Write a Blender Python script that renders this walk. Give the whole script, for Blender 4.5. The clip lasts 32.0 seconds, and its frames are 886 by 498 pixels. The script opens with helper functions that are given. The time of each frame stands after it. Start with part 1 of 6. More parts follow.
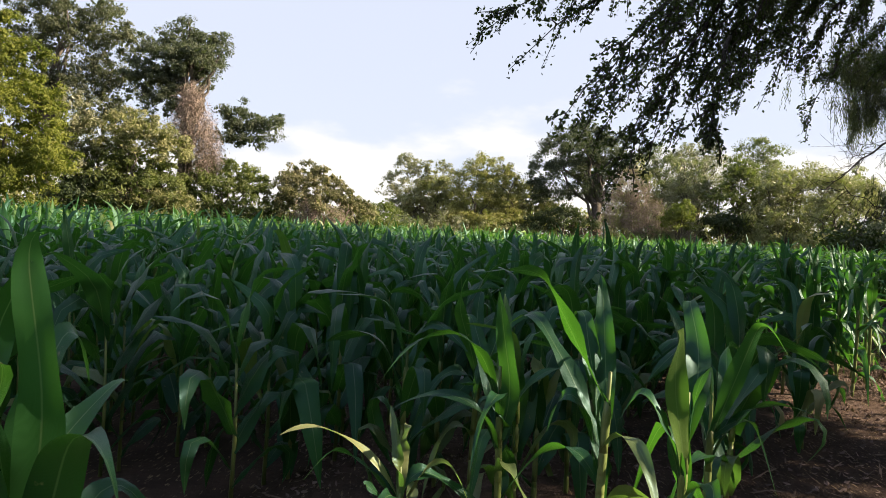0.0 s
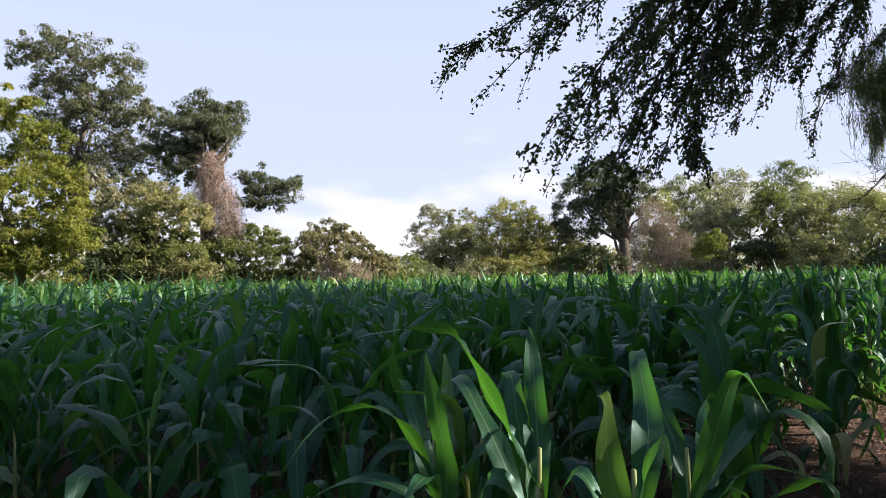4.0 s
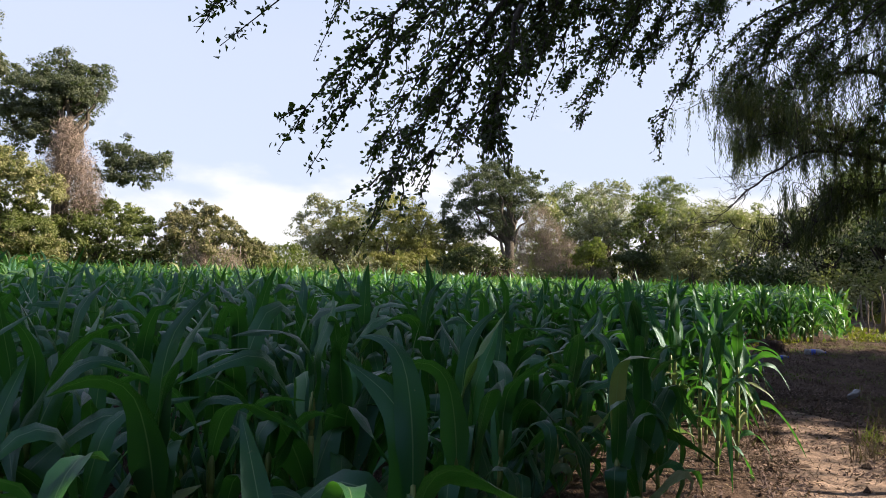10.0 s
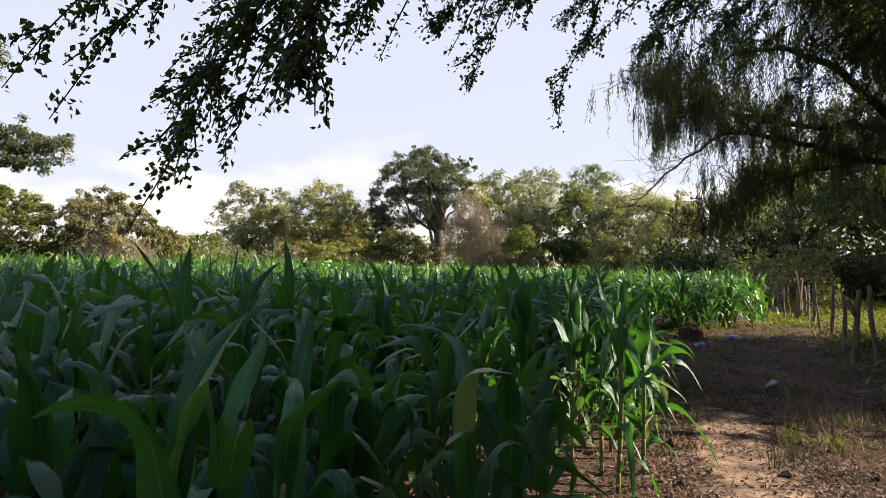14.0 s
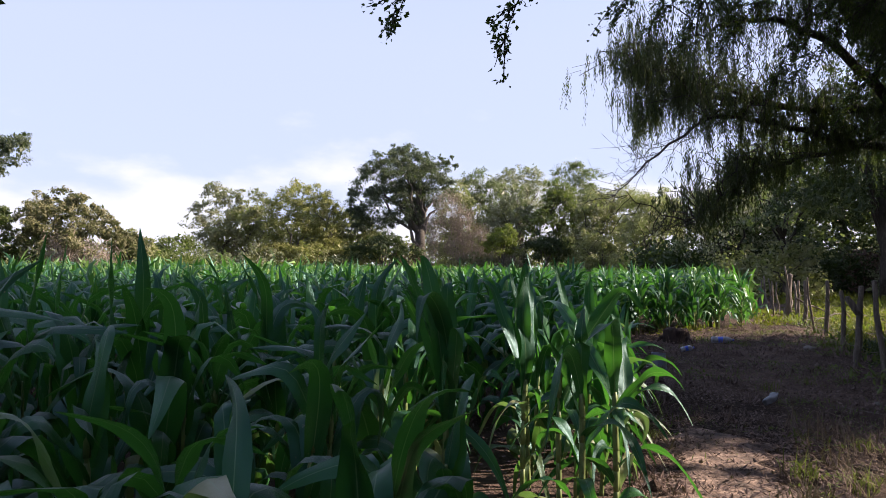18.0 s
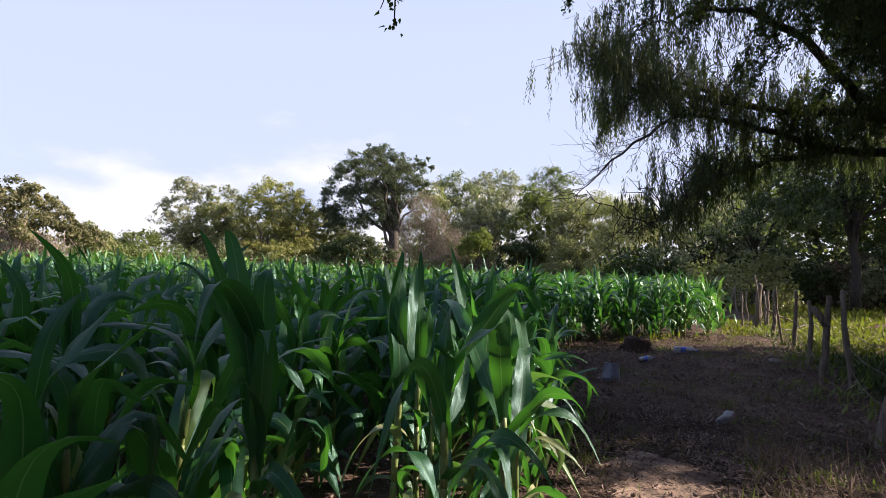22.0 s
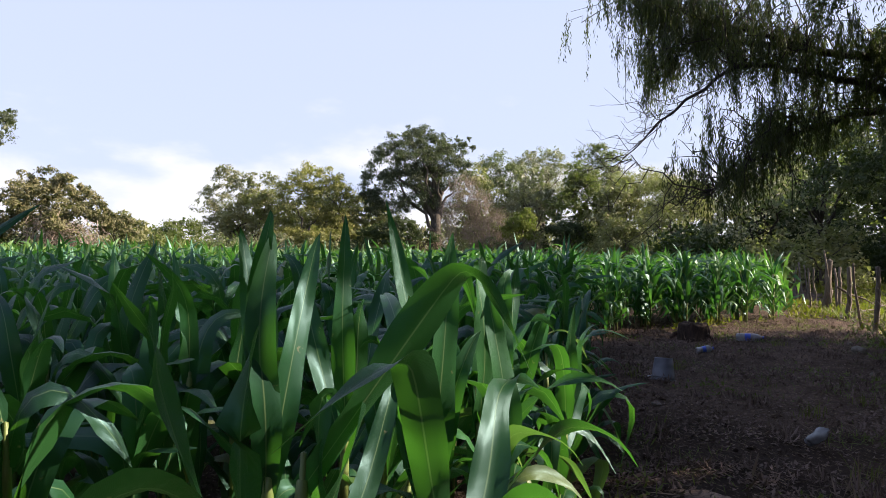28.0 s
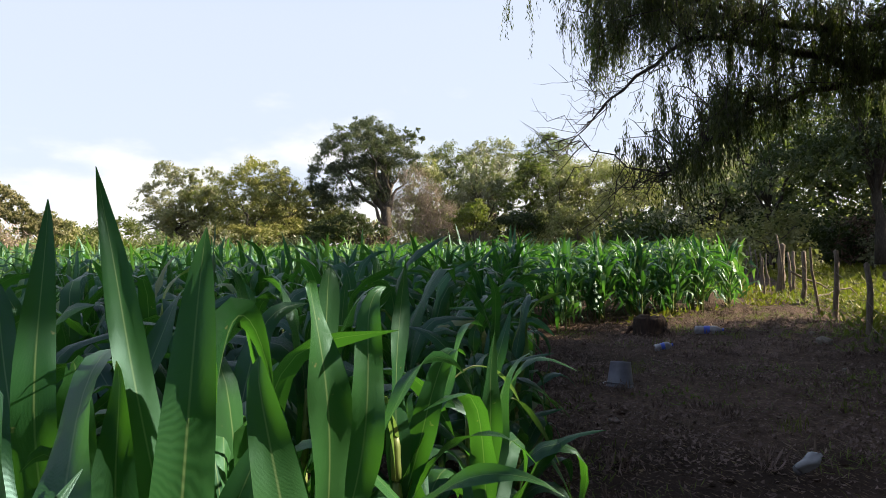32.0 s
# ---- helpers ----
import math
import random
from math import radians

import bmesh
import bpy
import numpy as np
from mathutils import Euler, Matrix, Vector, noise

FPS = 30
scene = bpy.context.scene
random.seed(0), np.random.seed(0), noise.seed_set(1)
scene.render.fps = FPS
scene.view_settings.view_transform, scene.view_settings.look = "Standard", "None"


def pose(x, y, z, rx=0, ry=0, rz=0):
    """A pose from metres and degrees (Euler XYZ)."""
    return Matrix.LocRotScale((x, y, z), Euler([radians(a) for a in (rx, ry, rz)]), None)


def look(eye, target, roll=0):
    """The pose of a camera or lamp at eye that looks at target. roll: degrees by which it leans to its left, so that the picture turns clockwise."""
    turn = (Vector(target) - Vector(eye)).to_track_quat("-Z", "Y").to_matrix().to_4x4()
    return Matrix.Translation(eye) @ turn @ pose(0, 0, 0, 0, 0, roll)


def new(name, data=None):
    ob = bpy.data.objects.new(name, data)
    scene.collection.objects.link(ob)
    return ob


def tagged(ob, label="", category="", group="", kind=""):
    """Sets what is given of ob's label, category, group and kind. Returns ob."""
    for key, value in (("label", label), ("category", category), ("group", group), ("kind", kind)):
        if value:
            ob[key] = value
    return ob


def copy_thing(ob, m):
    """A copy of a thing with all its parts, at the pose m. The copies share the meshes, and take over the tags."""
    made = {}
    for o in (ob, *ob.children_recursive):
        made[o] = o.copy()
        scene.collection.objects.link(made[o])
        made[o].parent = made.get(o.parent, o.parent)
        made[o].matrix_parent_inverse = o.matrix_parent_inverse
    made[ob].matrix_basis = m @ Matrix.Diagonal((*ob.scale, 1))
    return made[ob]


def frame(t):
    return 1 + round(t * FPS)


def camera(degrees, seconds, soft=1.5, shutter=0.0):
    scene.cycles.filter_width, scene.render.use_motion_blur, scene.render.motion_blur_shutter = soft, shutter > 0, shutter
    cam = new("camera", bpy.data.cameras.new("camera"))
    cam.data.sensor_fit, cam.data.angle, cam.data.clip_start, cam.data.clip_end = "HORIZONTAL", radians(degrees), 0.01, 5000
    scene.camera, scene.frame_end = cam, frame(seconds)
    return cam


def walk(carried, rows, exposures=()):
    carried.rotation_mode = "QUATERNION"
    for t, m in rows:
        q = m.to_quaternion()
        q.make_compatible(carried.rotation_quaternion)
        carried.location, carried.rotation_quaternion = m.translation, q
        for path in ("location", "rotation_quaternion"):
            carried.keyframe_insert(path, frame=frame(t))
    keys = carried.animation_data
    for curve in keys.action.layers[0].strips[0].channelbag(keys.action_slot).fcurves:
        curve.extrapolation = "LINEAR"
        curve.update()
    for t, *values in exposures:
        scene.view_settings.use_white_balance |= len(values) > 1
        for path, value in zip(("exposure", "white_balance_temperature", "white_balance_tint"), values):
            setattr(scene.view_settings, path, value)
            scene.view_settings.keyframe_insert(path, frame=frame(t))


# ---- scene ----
cam = camera(64.27, 32.0, soft=0.7)
PATH = [
    (0, (-0.000, 0.000, 1.473), (0.000, 4.999, 1.362), 3.01),
    (0.5, (0.053, 0.061, 1.468), (-0.082, 5.059, 1.411), 3.48),
    (1, (0.097, 0.128, 1.472), (0.041, 5.127, 1.466), 2.10),
    (1.5, (0.143, 0.178, 1.474), (0.291, 5.176, 1.500), 2.05),
    (2, (0.202, 0.235, 1.474), (0.335, 5.231, 1.611), 1.25),
    (2.5, (0.292, 0.312, 1.473), (0.342, 5.311, 1.524), 0.44),
    (3, (0.374, 0.395, 1.486), (0.276, 5.394, 1.517), 0.45),
    (3.5, (0.433, 0.420, 1.496), (0.122, 5.406, 1.699), -1.18),
    (4, (0.467, 0.463, 1.494), (0.238, 5.452, 1.725), -1.18),
    (4.5, (0.500, 0.538, 1.492), (0.368, 5.527, 1.784), -0.39),
    (6.5, (0.698, 0.980, 1.514), (0.549, 5.970, 1.792), 2.04),
    (7, (0.785, 1.086, 1.513), (0.636, 6.076, 1.788), 1.40),
    (7.5, (0.920, 1.178, 1.509), (0.711, 6.166, 1.790), 3.96),
    (8, (1.060, 1.233, 1.514), (0.711, 6.213, 1.786), 5.07),
    (8.5, (1.145, 1.252, 1.519), (1.095, 6.240, 1.853), 2.59),
    (9, (1.227, 1.367, 1.510), (1.661, 6.340, 1.783), 3.84),
    (9.5, (1.317, 1.540, 1.521), (1.711, 6.516, 1.799), 3.62),
    (10, (1.398, 1.665, 1.543), (1.911, 6.634, 1.745), 1.99),
    (10.5, (1.457, 1.757, 1.550), (2.108, 6.712, 1.697), 2.19),
    (11, (1.537, 1.855, 1.540), (1.979, 6.834, 1.659), 1.06),
    (11.5, (1.668, 1.965, 1.531), (1.885, 6.954, 1.794), 2.55),
    (12, (1.795, 2.097, 1.530), (2.101, 7.087, 1.621), 2.75),
    (12.5, (1.879, 2.204, 1.526), (2.347, 7.182, 1.554), 1.07),
    (13, (1.966, 2.366, 1.518), (2.801, 7.296, 1.526), 1.23),
    (13.5, (2.023, 2.523, 1.528), (2.912, 7.440, 1.725), 4.00),
    (14, (2.089, 2.636, 1.536), (3.065, 7.538, 1.676), 1.42),
    (14.5, (2.184, 2.807, 1.528), (3.071, 7.724, 1.738), 0.81),
    (16.5, (2.590, 3.465, 1.533), (3.546, 8.369, 1.726), 0.80),
    (17, (2.656, 3.633, 1.533), (3.531, 8.553, 1.683), 0.29),
    (17.5, (2.737, 3.793, 1.529), (3.918, 8.651, 1.573), 1.66),
    (18, (2.843, 3.916, 1.521), (3.916, 8.798, 1.667), 0.66),
    (18.5, (2.969, 3.991, 1.517), (3.733, 8.929, 1.704), 2.61),
    (19, (3.066, 4.065, 1.517), (3.900, 8.993, 1.648), 1.27),
    (19.5, (3.159, 4.142, 1.508), (4.167, 9.037, 1.678), 1.29),
    (20, (3.227, 4.269, 1.496), (4.516, 9.090, 1.808), 3.94),
    (20.5, (3.287, 4.403, 1.486), (4.700, 9.183, 1.878), 1.85),
    (21, (3.362, 4.504, 1.475), (4.853, 9.272, 1.671), 1.86),
    (21.5, (3.478, 4.579, 1.464), (4.622, 9.436, 1.774), 1.18),
    (22, (3.617, 4.663, 1.461), (4.829, 9.510, 1.637), 2.03),
    (22.5, (3.722, 4.789, 1.465), (4.965, 9.631, 1.582), 0.61),
    (23, (3.802, 4.912, 1.457), (5.222, 9.705, 1.577), 0.47),
    (23.5, (3.860, 5.046, 1.445), (5.452, 9.784, 1.555), 0.25),
    (24, (3.911, 5.195, 1.440), (5.649, 9.882, 1.488), 2.25),
    (24.5, (3.977, 5.325, 1.437), (5.367, 10.128, 1.405), 0.87),
    (25, (4.078, 5.423, 1.440), (5.043, 10.329, 1.512), 0.35),
    (25.5, (4.168, 5.523, 1.448), (4.809, 10.481, 1.401), -1.00),
    (26, (4.234, 5.619, 1.444), (4.839, 10.582, 1.375), -0.69),
    (26.5, (4.265, 5.730, 1.435), (5.066, 10.665, 1.381), 1.77),
    (28.5, (4.434, 6.220, 1.454), (5.336, 11.137, 1.519), 0.65),
    (29, (4.498, 6.342, 1.460), (5.203, 11.293, 1.461), 0.15),
    (29.5, (4.557, 6.490, 1.468), (5.322, 11.431, 1.512), 1.51),
    (30, (4.617, 6.647, 1.476), (5.779, 11.511, 1.436), 0.98),
    (30.5, (4.666, 6.794, 1.480), (6.334, 11.506, 1.372), 2.60),
    (31, (4.726, 6.917, 1.482), (6.267, 11.673, 1.431), 1.09),
    (31.5, (4.813, 7.030, 1.485), (6.207, 11.830, 1.586), 0.74),
    (32, (4.891, 7.142, 1.487), (6.092, 11.995, 1.484), -0.69),
]
# the white balance drifts along the walk
WHITE = [(0, 1.63, 7000, 10), (1, 1.63, 7250, 10), (2, 1.63, 7150, 10), (3, 1.60, 6850, 12), (4, 1.57, 6350, 15), (6.5, 1.56, 5950, 14), (8, 1.57, 5900, 12), (9, 1.57, 6200, 12), (10, 1.58, 6500, 11), (11, 1.62, 6700, 10), (12, 1.62, 7000, 10),
         (13, 1.64, 7250, 11), (14, 1.62, 7150, 11), (15.5, 1.58, 6700, 13), (17, 1.55, 6250, 16), (19, 1.54, 6100, 19), (21, 1.54, 6150, 18), (23, 1.56, 6400, 14), (24, 1.57, 6500, 12), (26, 1.56, 6350, 13), (29, 1.56, 6300, 14), (30, 1.57, 6450, 11),
         (31, 1.72, 7000, 9), (32, 1.66, 6750, 8)]
walk(cam, [(t, look(eye, target, roll)) for t, eye, target, roll in PATH], WHITE)

# ---- light ----
SUN_TO = Vector((0.87, -0.06, 0.49)).normalized()
sun = new("sun", bpy.data.lights.new("sun", "SUN"))
sun.data.energy, sun.data.angle, sun.data.color = 5.0, radians(0.6), (1.0, 0.84, 0.62)
sun.matrix_world = look(SUN_TO * 60, (0, 0, 0))

world = bpy.data.worlds.new("world")
scene.world = world
world.use_nodes = True
wn, wl = world.node_tree.nodes, world.node_tree.links
wn.clear()
w_out = wn.new("ShaderNodeOutputWorld")
w_bg = wn.new("ShaderNodeBackground")
w_sky = wn.new("ShaderNodeTexSky")
w_sky.sky_type, w_sky.sun_disc = "NISHITA", False
w_sky.sun_elevation = math.asin(SUN_TO.z)
w_sky.sun_rotation = math.atan2(SUN_TO.x, SUN_TO.y)
w_sky.air_density, w_sky.dust_density, w_sky.ozone_density = 1.0, 1.2, 1.6
w_geo = wn.new("ShaderNodeTexCoord")
w_sep = wn.new("ShaderNodeSeparateXYZ")
w_map = wn.new("ShaderNodeMapping")
w_map.inputs["Scale"].default_value = (2.0, 2.0, 5.0)
w_noise = wn.new("ShaderNodeTexNoise")
w_noise.inputs["Scale"].default_value = 2.1
w_noise.inputs["Detail"].default_value = 7.0
w_noise.inputs["Roughness"].default_value = 0.52
w_band = wn.new("ShaderNodeMapRange")          # clouds thin out upwards
w_band.inputs["From Min"].default_value, w_band.inputs["From Max"].default_value = 0.02, 0.30
w_band.inputs["To Min"].default_value, w_band.inputs["To Max"].default_value = 0.30, -0.26
w_add = wn.new("ShaderNodeMath")
w_ramp = wn.new("ShaderNodeMapRange")
w_ramp.inputs["From Min"].default_value, w_ramp.inputs["From Max"].default_value = 0.52, 0.74
w_ramp.interpolation_type = "SMOOTHSTEP"
w_mix = wn.new("ShaderNodeMix")
w_mix.data_type = "RGBA"
w_haze = wn.new("ShaderNodeMix")
w_haze.data_type = "RGBA"
w_thin = wn.new("ShaderNodeMapRange")          # the haze thins towards the zenith
w_thin.inputs["From Min"].default_value, w_thin.inputs["From Max"].default_value = 0.30, 0.95
w_thin.inputs["To Min"].default_value, w_thin.inputs["To Max"].default_value = 0.90, 0.35
wl.new(w_sep.outputs["Z"], w_thin.inputs["Value"])
wl.new(w_thin.outputs[0], w_haze.inputs["Factor"])
w_haze.inputs["B"].default_value = (2.94, 3.26, 4.14, 1)
w_mix.inputs["B"].default_value = (4.3, 4.3, 4.35, 1)
wl.new(w_geo.outputs["Generated"], w_sep.inputs[0])
wl.new(w_geo.outputs["Generated"], w_map.inputs["Vector"])
wl.new(w_map.outputs[0], w_noise.inputs["Vector"])
wl.new(w_sep.outputs["Z"], w_band.inputs["Value"])
wl.new(w_noise.outputs["Fac"], w_add.inputs[0])
wl.new(w_band.outputs[0], w_add.inputs[1])
wl.new(w_add.outputs[0], w_ramp.inputs["Value"])
wl.new(w_sky.outputs[0], w_haze.inputs["A"])
wl.new(w_haze.outputs["Result"], w_mix.inputs["A"])
wl.new(w_ramp.outputs[0], w_mix.inputs["Factor"])
wl.new(w_mix.outputs["Result"], w_bg.inputs["Color"])
w_bg.inputs["Strength"].default_value = 0.085
wl.new(w_bg.outputs[0], w_out.inputs["Surface"])


# ---- materials ----
def node_mat(name):
    m = bpy.data.materials.new(name)
    m.use_nodes = True
    nt = m.node_tree
    b = nt.nodes["Principled BSDF"]
    return m, nt, b, nt.nodes["Material Output"]


def ramp_node(nt, fac, stops):
    r = nt.nodes.new("ShaderNodeValToRGB")
    els = r.color_ramp.elements
    while len(els) < len(stops):
        els.new(0.5)
    for e, (p, c) in zip(els, stops):
        e.position, e.color = p, (*c, 1)
    nt.links.new(fac, r.inputs["Fac"])
    return r.outputs["Color"]


def noise_node(nt, scale, detail=4, rough=0.55, coord="Object", stretch=None):
    tc = nt.nodes.new("ShaderNodeTexCoord")
    n = nt.nodes.new("ShaderNodeTexNoise")
    n.inputs["Scale"].default_value, n.inputs["Detail"].default_value, n.inputs["Roughness"].default_value = scale, detail, rough
    src = tc.outputs[coord]
    if stretch:
        mp = nt.nodes.new("ShaderNodeMapping")
        mp.inputs["Scale"].default_value = stretch
        nt.links.new(src, mp.inputs["Vector"])
        src = mp.outputs[0]
    nt.links.new(src, n.inputs["Vector"])
    return n.outputs["Fac"]


def mix_col(nt, fac, a, b, mode="MIX"):
    m = nt.nodes.new("ShaderNodeMix")
    m.data_type, m.blend_type = "RGBA", mode
    for key, v in (("Factor", fac), ("A", a), ("B", b)):
        if isinstance(v, (int, float)):
            m.inputs[key].default_value = v
        elif isinstance(v, tuple):
            m.inputs[key].default_value = (*v, 1)
        else:
            nt.links.new(v, m.inputs[key])
    return m.outputs["Result"]


def bump(nt, b, height, strength, dist=0.02):
    n = nt.nodes.new("ShaderNodeBump")
    n.inputs["Strength"].default_value, n.inputs["Distance"].default_value = strength, dist
    nt.links.new(height, n.inputs["Height"])
    nt.links.new(n.outputs[0], b.inputs["Normal"])


def foliage(name, dark, light, glow=0.3, rough=0.55, spec=0.3, patch=0.5):
    """Leaves: colour varies leaf by leaf and in large patches; some light passes through."""
    m, nt, b, out = node_mat(name)
    g = nt.nodes.new("ShaderNodeNewGeometry")
    big = noise_node(nt, patch, 3)
    mx = nt.nodes.new("ShaderNodeMath")
    mx.operation = "MULTIPLY_ADD"
    nt.links.new(g.outputs["Random Per Island"], mx.inputs[0])
    mx.inputs[1].default_value = 0.55
    sc = nt.nodes.new("ShaderNodeMath")
    sc.operation = "MULTIPLY_ADD"
    nt.links.new(big, sc.inputs[0])
    sc.inputs[1].default_value, sc.inputs[2].default_value = 1.2, -0.38
    nt.links.new(sc.outputs[0], mx.inputs[2])
    col = ramp_node(nt, mx.outputs[0], [(0.0, dark), (0.85, light), (1.0, tuple(min(1, c * 1.25) for c in light))])
    nt.links.new(col, b.inputs["Base Color"])
    b.inputs["Roughness"].default_value = rough
    b.inputs["Specular IOR Level"].default_value = spec
    tr = nt.nodes.new("ShaderNodeBsdfTranslucent")
    nt.links.new(mix_col(nt, 0.5, col, (0.25, 0.4, 0.03), "MIX"), tr.inputs["Color"])
    ms = nt.nodes.new("ShaderNodeMixShader")
    ms.inputs[0].default_value = glow
    nt.links.new(b.outputs[0], ms.inputs[1])
    nt.links.new(tr.outputs[0], ms.inputs[2])
    nt.links.new(ms.outputs[0], out.inputs["Surface"])
    return m


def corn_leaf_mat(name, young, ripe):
    """Maize blade: pale midrib, fine lengthwise veins, a waxy sheen tinted sky blue, some blades yellowing."""
    m, nt, b, out = node_mat(name)
    uv = nt.nodes.new("ShaderNodeUVMap")
    sp = nt.nodes.new("ShaderNodeSeparateXYZ")
    nt.links.new(uv.outputs[0], sp.inputs[0])
    rib = nt.nodes.new("ShaderNodeMath")
    rib.operation = "PINGPONG"
    rib.inputs[1].default_value = 0.5
    nt.links.new(sp.outputs["X"], rib.inputs[0])
    near = nt.nodes.new("ShaderNodeMapRange")
    near.inputs["From Min"].default_value, near.inputs["From Max"].default_value = 0.468, 0.490
    nt.links.new(rib.outputs[0], near.inputs["Value"])
    vein = nt.nodes.new("ShaderNodeTexWave")
    vein.inputs["Scale"].default_value, vein.inputs["Distortion"].default_value = 19.0, 0.4
    nt.links.new(uv.outputs[0], vein.inputs["Vector"])
    g = nt.nodes.new("ShaderNodeNewGeometry")
    oi = nt.nodes.new("ShaderNodeObjectInfo")
    ad = nt.nodes.new("ShaderNodeMath")
    nt.links.new(g.outputs["Random Per Island"], ad.inputs[0])
    nt.links.new(oi.outputs["Random"], ad.inputs[1])
    fr = nt.nodes.new("ShaderNodeMath")
    fr.operation = "FRACT"
    nt.links.new(ad.outputs[0], fr.inputs[0])
    col = ramp_node(nt, fr.outputs[0], [(0.0, tuple(c * 0.60 for c in young)), (0.5, young), (0.88, ripe), (0.96, tuple(c * 1.5 for c in ripe)), (0.985, (0.16, 0.20, 0.05)), (1.0, (0.26, 0.24, 0.10))])
    blot = noise_node(nt, 9, 4)
    col = mix_col(nt, blot, col, mix_col(nt, 0.40, col, (0.006, 0.034, 0.012)))
    col = mix_col(nt, vein.outputs["Fac"], col, mix_col(nt, 0.14, col, (0.10, 0.19, 0.07)))
    col = mix_col(nt, near.outputs[0], col, mix_col(nt, 0.5, col, (0.19, 0.28, 0.13)))
    scar = noise_node(nt, 22, 3, 0.6)
    sc = nt.nodes.new("ShaderNodeMapRange")
    sc.inputs["From Min"].default_value, sc.inputs["From Max"].default_value = 0.70, 0.76
    nt.links.new(scar, sc.inputs["Value"])
    col = mix_col(nt, sc.outputs[0], col, (0.20, 0.19, 0.09))
    nt.links.new(col, b.inputs["Base Color"])
    wax = nt.nodes.new("ShaderNodeMapRange")
    wax.inputs["To Min"].default_value, wax.inputs["To Max"].default_value = 0.26, 0.50
    nt.links.new(blot, wax.inputs["Value"])
    nt.links.new(wax.outputs[0], b.inputs["Roughness"])
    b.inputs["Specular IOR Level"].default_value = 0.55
    # the blue of reflected sky is put into the sheen's tint
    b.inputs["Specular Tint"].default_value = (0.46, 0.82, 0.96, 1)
    bump(nt, b, vein.outputs["Fac"], 0.22, 0.004)
    tr = nt.nodes.new("ShaderNodeBsdfTranslucent")
    nt.links.new(mix_col(nt, 0.45, col, (0.12, 0.44, 0.02)), tr.inputs["Color"])
    ms = nt.nodes.new("ShaderNodeMixShader")
    ms.inputs[0].default_value = 0.33
    nt.links.new(b.outputs[0], ms.inputs[1])
    nt.links.new(tr.outputs[0], ms.inputs[2])
    nt.links.new(ms.outputs[0], out.inputs["Surface"])
    return m


def rough_mat(name, stops, scale=6, rough=0.85, bump_s=0.4, stretch=None, fine=60, metal=0.0, bdist=0.02):
    m, nt, b, out = node_mat(name)
    col = ramp_node(nt, noise_node(nt, scale, 6, 0.6, stretch=stretch), stops)
    fn = noise_node(nt, fine, 4, 0.6, stretch=stretch)
    dark = nt.nodes.new("ShaderNodeMapRange")
    dark.inputs["From Min"].default_value, dark.inputs["From Max"].default_value = 0.3, 0.6
    dark.inputs["To Min"].default_value, dark.inputs["To Max"].default_value = 0.55, 0.0
    nt.links.new(fn, dark.inputs["Value"])
    nt.links.new(mix_col(nt, dark.outputs[0], col, tuple(c * 0.5 for c in stops[0][1])), b.inputs["Base Color"])
    b.inputs["Roughness"].default_value, b.inputs["Metallic"].default_value = rough, metal
    bump(nt, b, fn, bump_s, bdist)
    return m


def soil_mat():
    m, nt, b, out = node_mat("dry_soil")
    wide = ramp_node(nt, noise_node(nt, 0.35, 5, 0.6), [(0.30, (0.052, 0.037, 0.032)), (0.48, (0.145, 0.096, 0.080)), (0.66, (0.33, 0.222, 0.182))])
    litter = noise_node(nt, 26, 6, 0.7)
    mid = noise_node(nt, 3.2, 5, 0.65)
    mr = nt.nodes.new("ShaderNodeMapRange")
    mr.inputs["From Min"].default_value, mr.inputs["From Max"].default_value = 0.40, 0.62
    nt.links.new(mid, mr.inputs["Value"])
    wide = mix_col(nt, mr.outputs[0], mix_col(nt, 0.55, wide, (0.045, 0.035, 0.030)), wide)
    col = mix_col(nt, litter, (0.050, 0.036, 0.030), wide)
    straw = noise_node(nt, 55, 3, 0.5, stretch=(1.0, 0.25, 1.0))
    sm = nt.nodes.new("ShaderNodeMapRange")
    sm.inputs["From Min"].default_value, sm.inputs["From Max"].default_value = 0.60, 0.70
    nt.links.new(straw, sm.inputs["Value"])
    col = mix_col(nt, sm.outputs[0], col, (0.28, 0.21, 0.14))
    nt.links.new(col, b.inputs["Base Color"])
    b.inputs["Roughness"].default_value = 0.95
    b.inputs["Specular IOR Level"].default_value = 0.1
    bump(nt, b, litter, 1.0, 0.07)
    return m


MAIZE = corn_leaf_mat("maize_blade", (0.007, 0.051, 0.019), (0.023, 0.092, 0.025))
# yellower tops, with sun and haze on the distant stand put into the colour
PALEMAIZE = corn_leaf_mat("pale_sunlit_maize_blade", (0.095, 0.190, 0.040), (0.205, 0.280, 0.080))
# copy of the maize with sunlight on the back block put into its colour
LITMAIZE = corn_leaf_mat("lit_maize_blade", (0.026, 0.092, 0.032), (0.110, 0.190, 0.050))
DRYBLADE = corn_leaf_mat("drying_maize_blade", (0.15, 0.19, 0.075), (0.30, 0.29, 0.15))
STALK = rough_mat("maize_stalk", [(0.3, (0.09, 0.14, 0.035)), (0.6, (0.20, 0.25, 0.08)), (0.8, (0.30, 0.28, 0.14))], 8, 0.5, 0.1, (1, 1, 0.2))
SOIL = soil_mat()
PATHSOIL = rough_mat("trodden_earth", [(0.34, (0.058, 0.040, 0.034)), (0.47, (0.165, 0.108, 0.084)), (0.64, (0.35, 0.245, 0.192))], 4.2, 0.95, 0.7, None, 30, bdist=0.03)
